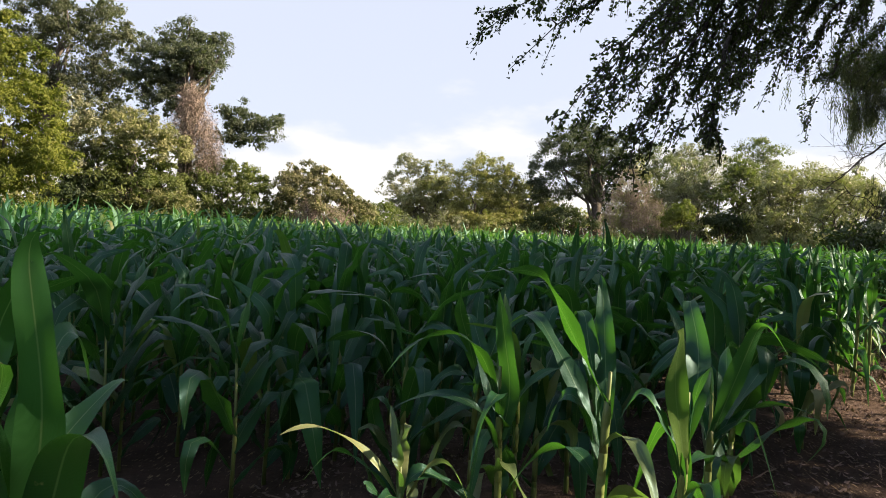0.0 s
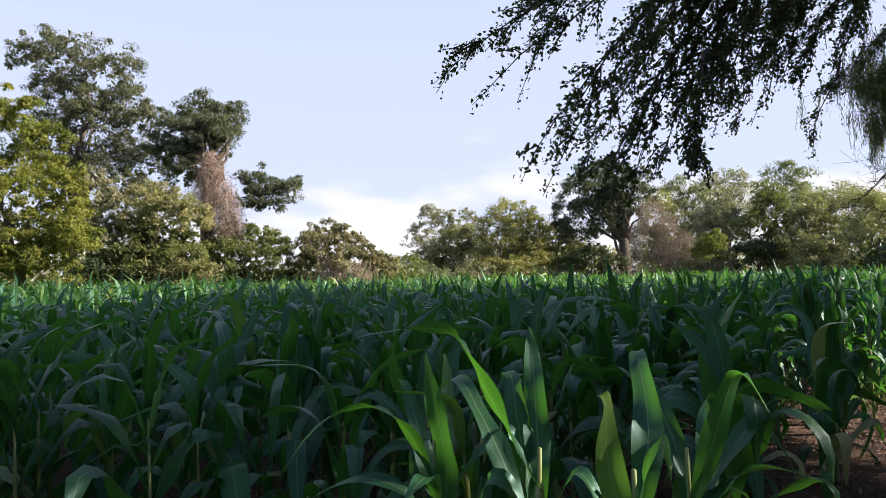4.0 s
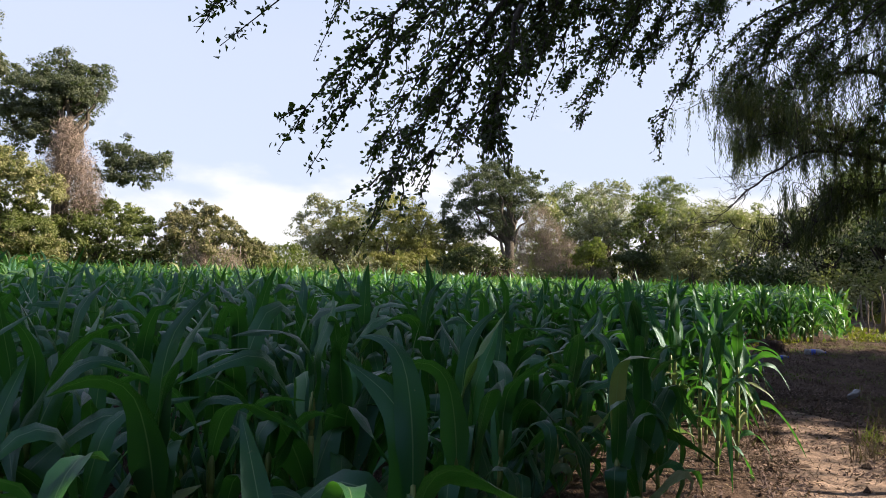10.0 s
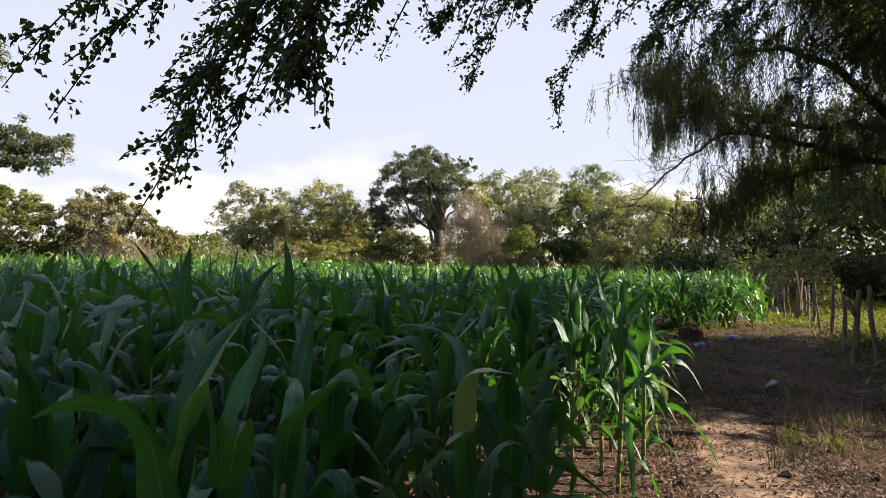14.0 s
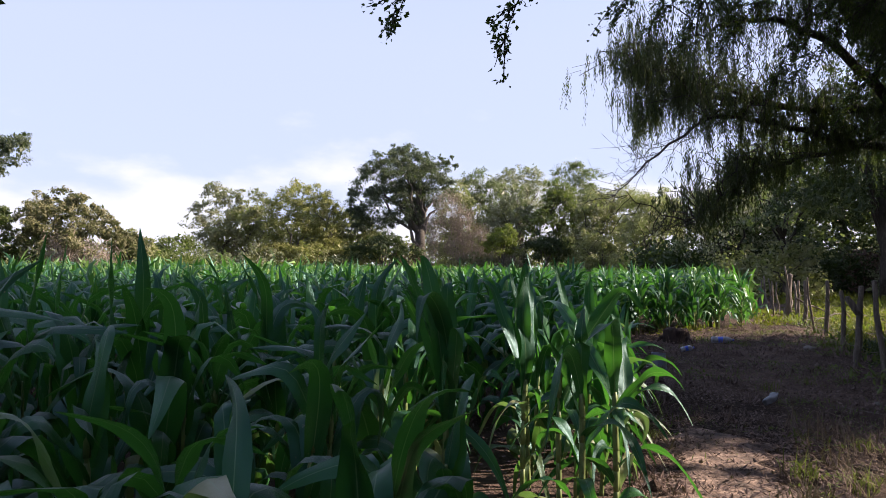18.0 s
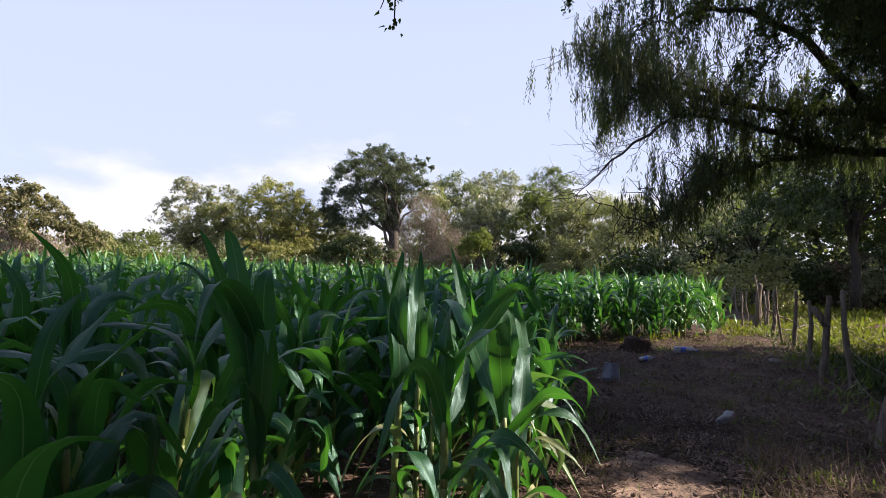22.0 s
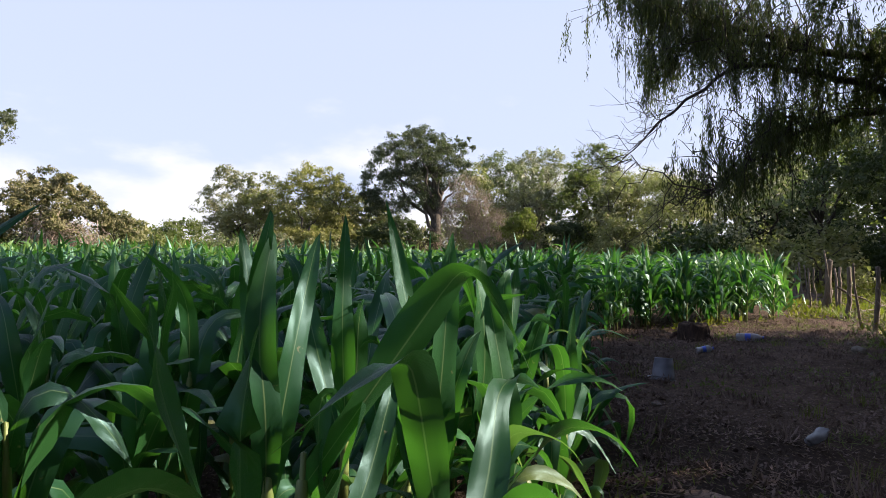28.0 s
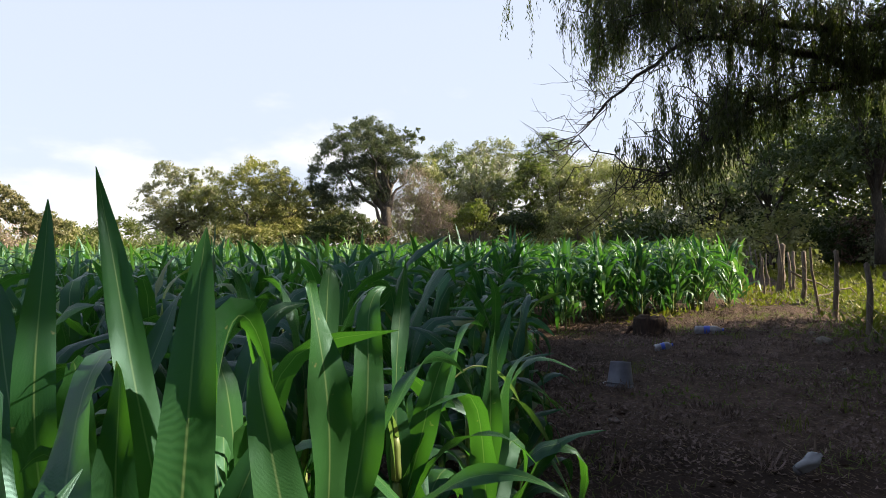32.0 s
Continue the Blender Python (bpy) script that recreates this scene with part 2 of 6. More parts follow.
BARK = rough_mat("grey_bark", [(0.3, (0.055, 0.045, 0.038)), (0.55, (0.12, 0.10, 0.085)), (0.75, (0.22, 0.19, 0.16))], 5, 0.9, 0.8, (3, 3, 0.6), 25)
DARKBARK = rough_mat("dark_bark", [(0.3, (0.022, 0.018, 0.015)), (0.55, (0.05, 0.042, 0.035)), (0.75, (0.10, 0.085, 0.07))], 6, 0.92, 0.9, (3, 3, 0.8), 25)
VINE = rough_mat("dead_vine", [(0.3, (0.24, 0.18, 0.15)), (0.55, (0.40, 0.31, 0.26)), (0.75, (0.52, 0.42, 0.36))], 3, 0.9, 0.5, (1, 1, 0.3), 20)
POSTWOOD = rough_mat("weathered_post", [(0.3, (0.085, 0.068, 0.056)), (0.55, (0.185, 0.15, 0.125)), (0.75, (0.31, 0.265, 0.225))], 9, 0.9, 0.8, (3, 3, 0.35), 45)
WIRE = rough_mat("rusty_wire", [(0.3, (0.10, 0.07, 0.05)), (0.6, (0.20, 0.17, 0.15)), (0.8, (0.26, 0.24, 0.22))], 30, 0.6, 0.2, metal=0.6)
F_OLIVE = foliage("olive_leaves", (0.085, 0.09, 0.042), (0.33, 0.305, 0.15), 0.42, 0.45, 0.6)
F_YELLOW = foliage("yellow_green_leaves", (0.095, 0.102, 0.032), (0.37, 0.34, 0.105), 0.36, 0.45, 0.6)
F_GREY = foliage("grey_green_leaves", (0.086, 0.088, 0.06), (0.315, 0.3, 0.205), 0.38, 0.45, 0.6)
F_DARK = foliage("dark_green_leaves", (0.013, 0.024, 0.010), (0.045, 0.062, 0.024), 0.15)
F_BROWN = foliage("browning_leaves", (0.056, 0.058, 0.030), (0.225, 0.200, 0.105), 0.2)
F_MIDGREY = foliage("dull_green_leaves", (0.048, 0.06, 0.034), (0.19, 0.205, 0.112), 0.38, 0.45, 0.6)
F_LIME = foliage("lime_green_leaves", (0.058, 0.080, 0.018), (0.190, 0.205, 0.050), 0.36)
F_MID = foliage("mid_green_leaves", (0.042, 0.06, 0.02), (0.15, 0.17, 0.056))
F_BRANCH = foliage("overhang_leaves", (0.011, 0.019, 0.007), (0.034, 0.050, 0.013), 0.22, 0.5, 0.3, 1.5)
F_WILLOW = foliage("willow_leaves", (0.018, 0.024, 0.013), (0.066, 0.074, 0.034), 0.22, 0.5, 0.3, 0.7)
F_VINE = foliage("dead_vine_twigs", (0.125, 0.095, 0.088), (0.36, 0.280, 0.255), 0.12, 0.85, 0.1, 0.8)
F_SLATE = foliage("slate_green_leaves", (0.030, 0.038, 0.025), (0.118, 0.124, 0.080), 0.25)
F_ACACIA = foliage("acacia_leaves", (0.044, 0.066, 0.011), (0.195, 0.205, 0.036), 0.36)
F_STEEL = foliage("grey_dark_leaves", (0.022, 0.031, 0.020), (0.092, 0.105, 0.070), 0.22)
F_DRY = foliage("dry_brown_leaves", (0.062, 0.044, 0.036), (0.205, 0.148, 0.122), 0.05, 0.8, 0.1)
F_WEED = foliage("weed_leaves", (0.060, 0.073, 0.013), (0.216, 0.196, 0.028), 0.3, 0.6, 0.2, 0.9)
F_GRASS = foliage("grass_blades", (0.050, 0.056, 0.020), (0.170, 0.158, 0.060), 0.3, 0.6, 0.2, 1.5)
F_LITTER = foliage("fallen_leaves", (0.056, 0.040, 0.038), (0.235, 0.172, 0.158), 0.02, 0.9, 0.1, 2.0)


# ---- builders ----
def mesh_np(name, verts, faces, mat, uv=None, smooth=True):
    me = bpy.data.meshes.new(name)
    verts, faces = np.asarray(verts, np.float32), np.asarray(faces, np.int32)
    k = faces.shape[1]
    me.vertices.add(len(verts))
    me.vertices.foreach_set("co", verts.ravel())
    me.loops.add(faces.size)
    me.loops.foreach_set("vertex_index", faces.ravel())
    me.polygons.add(len(faces))
    me.polygons.foreach_set("loop_start", np.arange(0, faces.size, k, dtype=np.int32))
    me.polygons.foreach_set("use_smooth", np.full(len(faces), smooth))
    if uv is not None:
        layer = me.uv_layers.new(name="UVMap")
        layer.data.foreach_set("uv", np.asarray(uv, np.float32)[faces.ravel()].ravel())
    me.update(calc_edges=True)
    me.materials.append(mat)
    return me


def place(name, me, parent=None, label=""):
    ob = new(name, me)
    ob.parent = parent
    return tagged(ob, label) if label else ob


def part(name, bm, mat, parent, label="", smooth=False):
    me = bpy.data.meshes.new(name)
    bm.to_mesh(me)
    bm.free()
    if smooth:
        me.polygons.foreach_set("use_smooth", [True] * len(me.polygons))
    me.materials.append(mat)
    return place(name, me, parent, label)


def thing(name, label, category, at=(0, 0, 0), group="", kind="", turn=0):
    ob = new(name)
    ob.matrix_basis = pose(*at, 0, 0, turn)
    ob.empty_display_size = 0.1
    return tagged(ob, label, category, group, kind)


class Soup:
    """Gathers quads from many small pieces into one mesh."""

    def __init__(self):
        self.v, self.f, self.uv, self.n = [], [], [], 0

    def add(self, v, f, uv=None):
        v = np.asarray(v, np.float32)
        self.v.append(v)
        self.f.append(np.asarray(f, np.int32) + self.n)
        self.uv.append(np.zeros((len(v), 2), np.float32) if uv is None else uv)
        self.n += len(v)

    def mesh(self, name, mat, uv=False, smooth=True):
        return mesh_np(name, np.concatenate(self.v), np.concatenate(self.f), mat, np.concatenate(self.uv) if uv else None, smooth)


def tube(points, radii, sides=8, wob=0.0, rng=None):
    """A tapered tube through points, its ends closed to small tips."""
    pts = np.asarray(points, float)
    rad = np.asarray(radii, float)
    d = np.gradient(pts, axis=0)
    d /= np.linalg.norm(d, axis=1)[:, None] + 1e-9
    ref = np.array([0.31, 0.87, 0.38])
    a = np.cross(d, ref)
    a /= np.linalg.norm(a, axis=1)[:, None] + 1e-9
    b = np.cross(d, a)
    ang = np.arange(sides) * 2 * np.pi / sides
    r = rad[:, None] * np.ones(sides)
    if wob and rng is not None:
        r = r * (1 + wob * rng.uniform(-1, 1, r.shape))
    v = pts[:, None, :] + r[..., None] * (np.cos(ang)[None, :, None] * a[:, None, :] + np.sin(ang)[None, :, None] * b[:, None, :])
    n = len(pts)
    i, j = np.meshgrid(np.arange(n - 1), np.arange(sides), indexing="ij")
    k = (j + 1) % sides
    f = np.stack([i * sides + j, i * sides + k, (i + 1) * sides + k, (i + 1) * sides + j], -1).reshape(-1, 4)
    v = np.concatenate([v.reshape(-1, 3), pts[:1] - d[:1] * 0.001, pts[-1:] + d[-1:] * rad[-1] * 0.6])
    c0, c1 = n * sides, n * sides + 1
    j = np.arange(0, sides, 2)
    cap0 = np.stack([np.full(len(j), c0), (j + 2) % sides, (j + 1) % sides, j], -1)
    e = (n - 1) * sides
    cap1 = np.stack([np.full(len(j), c1), e + j, e + (j + 1) % sides, e + (j + 2) % sides], -1)
    return v, np.concatenate([f, cap0, cap1])


def bend(p, q, sag, rng, n=7, wig=0.06):
    """A wavering line from p to q that sags by sag (up if negative)."""
    p, q = np.asarray(p, float), np.asarray(q, float)
    s = np.linspace(0, 1, n)[:, None]
    line = p + (q - p) * s
    line[:, 2] -= (4 * s * (1 - s))[:, 0] * sag
    L = np.linalg.norm(q - p)
    off = rng.normal(0, wig * L / 2, (n, 3)) * np.sin(np.pi * s)
    return line + off


def leaf_quads(centres, along, width_dir, length, width):
    """Pointed four-cornered leaves, a little folded: base, side, tip, side."""
    c, a, w = centres, along * length[:, None], width_dir * width[:, None] * 0.5
    nrm = np.cross(along, width_dir)
    lift = nrm * (width * 0.22)[:, None]
    v = np.stack([c, c + a * 0.42 + w + lift, c + a, c + a * 0.42 - w + lift], 1).reshape(-1, 3)
    f = np.arange(len(c) * 4).reshape(-1, 4)
    return v, f


def unit(v):
    return v / (np.linalg.norm(v, axis=-1, keepdims=True) + 1e-9)


def tree(name, label, base, height, blobs, mat, seed, leaf=0.30, clumps=70, per=55, trunk_r=0.22, bark=None, lean=(0, 0), fork=0.35, spread=0.80, group="", category="tree", droop=0.0, limbs=9, full=2.0, skirt=False):
    """A tree: tapered trunk, limbs to the larger clumps, a crown of leaf clumps inside uneven blobs (x, y, z, rx, ry, rz from the base)."""
    rng = np.random.default_rng(seed)
    bark = bark or BARK
    root = thing(name, label, category, base, group)
    blobs = np.asarray(blobs, float)
    blobs[:, 5] *= 1.0 + 0.55 * (blobs[:, 5] < 0.75 * blobs[:, 3])
    if skirt:
        mid = blobs[:, :3].mean(0)
        wide = blobs[:, 3].max()
        low = [(mid[0] + wide * q, mid[1] - wide * 0.1, height * hz, wide * 0.62, wide * 0.6, height * 0.22) for q, hz in ((-0.75, 0.24), (0.0, 0.20), (0.75, 0.26))]
        blobs = np.concatenate([blobs, low])
        clumps = int(clumps * 1.55)
    vol = blobs[:, 3] * blobs[:, 4] * blobs[:, 5]
    clumps, per = int(clumps * 1.45), int(per * full * 0.60)
    pick = rng.choice(len(blobs), clumps, p=vol ** 0.7 / (vol ** 0.7).sum())
    d = unit(rng.normal(0, 1, (clumps, 3)))
    d[:, 2] = np.where(d[:, 2] < -0.5, -d[:, 2] * 0.6, d[:, 2])
    rr = rng.uniform(0.2, 1.08, clumps) ** 0.45
    cc = blobs[pick, :3] + d * rr[:, None] * blobs[pick, 3:6]
    size = spread * rng.uniform(0.45, 1.30, clumps) * (blobs[pick, 3:6].mean(1) / 3.0) ** 0.5
    # outer leaves: on the shell of each clump, facing outwards
    n = clumps * per
    own = np.repeat(np.arange(clumps), per)
    u = unit(rng.normal(0, 1, (n, 3)) + d[own] * 0.75 + np.array([0, 0, 0.25]))
    pos = cc[own] + u * np.array([1.15, 1.15, 0.72]) * (size[own] * rng.uniform(0.25, 1.12, n) ** 0.6)[:, None]
    nrm = unit(u + np.array([0, 0, 0.35]) + rng.normal(0, 0.55, (n, 3)))
    along = unit(np.cross(nrm, rng.normal(0, 1, (n, 3))) + np.array([0, 0, -0.25 - droop]))
    ln = leaf * 0.62 * rng.uniform(0.55, 1.35, n)
    wd = unit(np.cross(along, nrm))
    # inner leaves: larger, sparse, filling the clump
    m = max(5, per // 7)
    k = clumps * m
    inn = np.repeat(np.arange(clumps), m)
    p2 = cc[inn] + rng.normal(0, 0.36, (k, 3)) * size[inn][:, None] - d[inn] * (0.25 * size[inn])[:, None]
    a2 = unit(rng.normal(0, 1, (k, 3)))
    l2 = leaf * 1.5 * rng.uniform(0.7, 1.2, k)
    pos, along, ln = np.concatenate([pos, p2]), np.concatenate([along, a2]), np.concatenate([ln, l2])
    wd = np.concatenate([wd, unit(np.cross(a2, rng.normal(0, 1, (k, 3))))])
    v, f = leaf_quads(pos, along, wd, ln, ln * rng.uniform(0.45, 0.75, n + k))
    f = f[pos[:, 2] > 0.15]
    place("crown", mesh_np("crown", v, f, mat, smooth=False), root)
    top = np.array([lean[0], lean[1], height * fork])
    tp = bend((0, 0, -0.15), top, 0, rng, 6, 0.05)
    place("trunk", mesh_np("trunk", *tube(tp, np.linspace(trunk_r * 1.25, trunk_r * 0.8, 6), 9, 0.10, rng), bark), root)
    ends = cc[np.argsort(-size)[:limbs]]
    for e in ends:
        start = tp[rng.integers(3, 6)]
        line = bend(start, e, -0.12 * np.linalg.norm(e - start), rng, 7, 0.09)
        r0 = trunk_r * rng.uniform(0.32, 0.55)
        place("limb", mesh_np("limb", *tube(line, np.linspace(r0, r0 * 0.22, 7), 6, 0.1, rng), bark), root)
    return root


# ---- ground ----
def rise(x, y):
    """Height of the ground: small lumps, and a low bank far to the east beyond the fence."""
    h = 0.022 * np.sin(1.9 * x + 0.7 * y) * np.sin(1.3 * y - 0.5 * x) + 0.012 * np.sin(5.1 * x + 1.3) * np.sin(4.3 * y + 0.4)
    far = np.clip((np.hypot(x - 4, y - 5) - 24) / 30, 0, 1)
    east = np.clip(((x - 9.2) * 0.82 - (y - 10.0) * 0.57 - 6) / 34, 0, 1)
    return h * (1 - far) + 2.4 * east * east * (3 - 2 * east)


far_out = 13 * 1.25 ** np.arange(1, 23)
g = np.concatenate([-far_out[::-1], np.linspace(-13, 13, 174), far_out])
N = len(g)
gx, gy = np.meshgrid(g + 7, g + 11, indexing="ij")
gv = np.stack([gx, gy, rise(gx, gy)], -1).reshape(-1, 3)
gi, gj = np.meshgrid(np.arange(N - 1), np.arange(N - 1), indexing="ij")
gf = np.stack([gi * N + gj, (gi + 1) * N + gj, (gi + 1) * N + gj + 1, gi * N + gj + 1], -1).reshape(-1, 4)
tagged(place("ground", mesh_np("ground", gv, gf, SOIL)), "bare brown field soil strewn with dry litter", "ground", kind="structure")

# ---- plan of the field ----
FIELD = [(-60, -6), (-9, -1.5), (-3.2, 0.6), (-1.9, 1.7), (-1.75, 3.3), (-0.6, 3.8), (0.2, 3.2), (1.0, 3.0), (2.1, 4.6), (3.0, 5.9), (3.7, 6.9), (4.5, 7.75), (5.15, 8.5), (5.5, 9.1), (6.1, 10.3), (6.7, 12.2), (7.9, 15.8),
         (9.6, 18.4), (12.6, 20.0), (16.4, 22.0), (18.2, 25.5), (25, 38), (33, 52), (36, 66), (14, 71), (-4, 66), (-14, 41), (-60, 30)]
STROLL = [(0, 0), (0.5, 0.54), (0.93, 1.18), (1.4, 1.67), (2.18, 2.8), (3.07, 4.07), (3.8, 4.9), (4.27, 5.73), (4.62, 6.65), (4.9, 7.15)]
FENCE = [(20.0, 25.5), (19.25, 24.1), (17.87, 22.1), (16.0, 19.5), (15.7, 18.85), (13.3, 15.55), (12.0, 13.85), (11.55, 12.8), (9.2, 10.0), (8.15, 8.5), (6.9, 6.6), (5.6, 4.6)]


def inside(poly, x, y):
    hit = np.zeros(x.shape, bool)
    for (x0, y0), (x1, y1) in zip(poly, poly[1:] + poly[:1]):
        if y0 != y1:
            cross = ((y0 > y) != (y1 > y)) & (x < (x1 - x0) * (y - y0) / (y1 - y0) + x0)
            hit ^= cross
    return hit


def gap(line, x, y):
    best = np.full(x.shape, 1e9)
    for (x0, y0), (x1, y1) in zip(line, line[1:]):
        dx, dy = x1 - x0, y1 - y0
        s = np.clip(((x - x0) * dx + (y - y0) * dy) / (dx * dx + dy * dy), 0, 1)
        best = np.minimum(best, np.hypot(x - x0 - s * dx, y - y0 - s * dy))
    return best


# ---- maize ----
def blades(root, az, th, curl, length, width, segs, across, rng, fold=0.24, wave=0.30, twist=1.1):
    """Arching maize blades: arrays of root points, headings, first slopes and curls, lengths, widths."""
    n = len(root)
    s = np.linspace(0, 1, segs + 1)
    b0, bw = rng.uniform(0.12, 0.50, n)[:, None], rng.uniform(0.26, 0.60, n)[:, None]
    e = np.clip((s[None, :] - b0) / bw, 0, 1)
    ang = th[:, None] - curl[:, None] * (0.75 * e * e * (3 - 2 * e) + 0.25 * s[None, :])
    sway = rng.uniform(-1, 1, n)[:, None] * twist * s[None, :] ** 1.5
    hd = az[:, None] + sway
    step = np.stack([np.cos(ang) * np.cos(hd), np.cos(ang) * np.sin(hd), np.sin(ang)], -1) * (length / segs)[:, None, None]
    mid = np.concatenate([np.zeros((n, 1, 3)), np.cumsum(step[:, :-1], 1)], 1) + root[:, None, :]
    tan = unit(step)
    side = np.stack([-np.sin(hd), np.cos(hd), np.zeros_like(hd)], -1)
    roll = rng.uniform(-1, 1, n)[:, None] * 1.3 * s[None, :]
    up = np.cross(side, tan)
    side2 = side * np.cos(roll)[..., None] + up * np.sin(roll)[..., None]
    up2 = np.cross(side2, tan)
    prof = np.minimum(1, 0.50 + 2.0 * s) * np.clip(1 - s ** 2.7, 0.0, 1) ** 0.95
    prof[-1] = 0.02
    half = width[:, None] * 0.5 * prof[None, :]
    u = np.linspace(-1, 1, across + 1)
    ph = rng.uniform(0, 6.3, n)[:, None]
    v = mid[:, :, None, :] + side2[:, :, None, :] * (half[..., None] * u)[..., None]
    wavy = np.sin(ph + s[None, :] * rng.uniform(9, 17, n)[:, None])[..., None] * (u ** 2 * np.sign(u))[None, None, :] * wave + np.abs(u)[None, None, :] * fold
    v = v + up2[:, :, None, :] * (half[..., None] * wavy)[..., None]
    m = across + 1
    i, j = np.meshgrid(np.arange(segs), np.arange(across), indexing="ij")
    f0 = np.stack([i * m + j, i * m + j + 1, (i + 1) * m + j + 1, (i + 1) * m + j], -1).reshape(-1, 4)
    per = (segs + 1) * m
    f = (f0[None] + (np.arange(n) * per)[:, None, None]).reshape(-1, 4)
    uv = np.stack(np.broadcast_arrays((u[None, :] + 1) / 2, s[:, None]), -1).reshape(-1, 2)
    return v.reshape(-1, 3), f, np.tile(uv, (n, 1))


def plant_leaves(k, h, rng):
    """Where the k blades of one plant of height h start and how they bend, lowest first."""
    q = np.arange(k) / (k - 1)
    z = h * (0.07 + 0.58 * q)
    side = rng.uniform(0, np.pi)
    az = side + np.arange(k) * np.pi + rng.normal(0, 0.40, k)
    th = np.radians(52 + 31 * q + rng.normal(0, 7, k))
    curl = np.radians(178 - 112 * q ** 2.3 + rng.normal(0, 34, k))
    length = h * (0.38 + 0.20 * np.sin(np.pi * np.clip(q * 0.9 + 0.05, 0, 1))) * rng.uniform(0.85, 1.2, k)
    width = (0.082 + 0.052 * np.sin(np.pi * np.clip(q * 0.8 + 0.15, 0, 1))) * rng.uniform(0.80, 1.22, k) * h / 1.5
    return z, az, th, np.clip(curl, 0.1, 3.3), length, width


def maize_plant(seed, h, k):
    rng = np.random.default_rng(seed)
    root = thing("maize_plant", "tall green maize plant with long arching blades", "maize plant", (0, 0, -50), "maize along the path")
    lean = rng.normal(0, 0.03, 2)
    zs = np.linspace(-0.03, h * 0.68, 7)
    line = np.stack([lean[0] * zs, lean[1] * zs, zs], 1)
    place("stalk", mesh_np("stalk", *tube(line, np.array([0.016, 0.015, 0.0145, 0.0135, 0.0125, 0.011, 0.008]), 8, 0.05, rng), STALK), root, "pale green jointed stalk")
    z, az, th, curl, ln, wd = plant_leaves(k, h, rng)
    for i in range(k):
        r0 = np.array([[lean[0] * z[i], lean[1] * z[i], z[i]]])
        v, f, uv = blades(r0, az[i:i + 1], th[i:i + 1], curl[i:i + 1], ln[i:i + 1], wd[i:i + 1], 12, 4, rng)
        dry = i < 3 and rng.uniform() < 0.45
        place("blade", mesh_np("blade", v, f, DRYBLADE if dry else MAIZE, uv), root, "pale drying blade" if dry else "")
        sheath = tube([(lean[0] * zz, lean[1] * zz, zz) for zz in np.linspace(max(0, z[i] - 0.13), z[i] + 0.02, 4)], [0.0175, 0.018, 0.018, 0.014], 7)
        if i % 2 == 0:
            place("sheath", mesh_np("sheath", *sheath, STALK), root)
    return root


rng = np.random.default_rng(11)
kinds = [maize_plant(100 + i, h, k) for i, (h, k) in enumerate([(1.50, 11), (1.62, 11), (1.42, 10), (1.70, 12), (1.55, 11), (1.34, 10), (1.60, 11), (1.48, 11)])]
row_dir, row_nrm = np.array([0.41, 0.912]), np.array([0.912, -0.41])


def rows_of(spacing, step, extent, seed):
    r = np.random.default_rng(seed)
    a = np.arange(-extent, extent, step)
    b = np.arange(-extent, extent, spacing)
    A, B = np.meshgrid(a, b, indexing="ij")
    A = A + r.normal(0, step * 0.25, A.shape) + r.uniform(0, step, B.shape[1])[None, :]
    B = B + r.normal(0, 0.055, B.shape)
    p = A[..., None] * row_dir + B[..., None] * row_nrm
    return p.reshape(-1, 2) + np.array([3.0, 6.0])


pts = rows_of(0.76, 0.29, 40, 5)
d_path = gap(STROLL, pts[:, 0], pts[:, 1])
ok = inside(FIELD, pts[:, 0], pts[:, 1]) & (d_path > 1.05)
HERO = []
LEAD = [(0.89, 2.50), (0.64, 2.60), (1.22, 3.12), (0.30, 3.22), (-0.13, 3.08), (-0.8, 1.34), (0.22, 3.75), (3.6, 7.28), (4.28, 7.22), (4.66, 7.62), (4.88, 8.04), (4.36, 7.68), (4.26, 8.0), (4.72, 8.27), (5.0, 8.76), (5.24, 9.14), (5.72, 10.05), (4.5, 8.62)]
# the outermost plants, close along the edge beside the path
r_e = np.random.default_rng(19)
EDGE = [(1.15, 2.75), (2.4, 4.4), (3.28, 5.9), (3.9, 6.85), (4.55, 7.7), (5.2, 8.5), (6.1, 10.3), (6.7, 12.2), (7.9, 15.8)]
for (x0, y0), (x1, y1) in zip(EDGE, EDGE[1:]):
    for q in np.arange(0, 1, 0.22 / np.hypot(x1 - x0, y1 - y0)):
        ex, ey = x0 + (x1 - x0) * q - r_e.uniform(0.02, 0.30), y0 + (y1 - y0) * q + r_e.normal(0, 0.04)
        if gap(STROLL, np.array([ex]), np.array([ey]))[0] > 1.0 and min(np.hypot(ex - x, ey - y) for x, y in HERO + LEAD) > 0.21:
            HERO.append((float(ex), float(ey)))
close = np.min([np.hypot(pts[:, 0] - x, pts[:, 1] - y) for x, y in HERO + LEAD], axis=0) > 0.30
ok &= close
pts, d_path = np.concatenate([np.array(HERO), pts[ok]]), np.concatenate([np.full(len(HERO), 0.5), d_path[ok]])
d_eye = np.hypot(pts[:, 0] - 3.0, pts[:, 1] - 5.0)
ahead = (pts[:, 1] + 0.6 * pts[:, 0] > 1.2) & (pts[:, 0] > -0.78 * pts[:, 1] - 2.0)
near = (d_path < 2.9) & ahead
order = np.argsort(d_path[near])[:275]
chosen = np.where(near)[0][order]
used = np.zeros(len(pts), bool)
used[chosen] = True
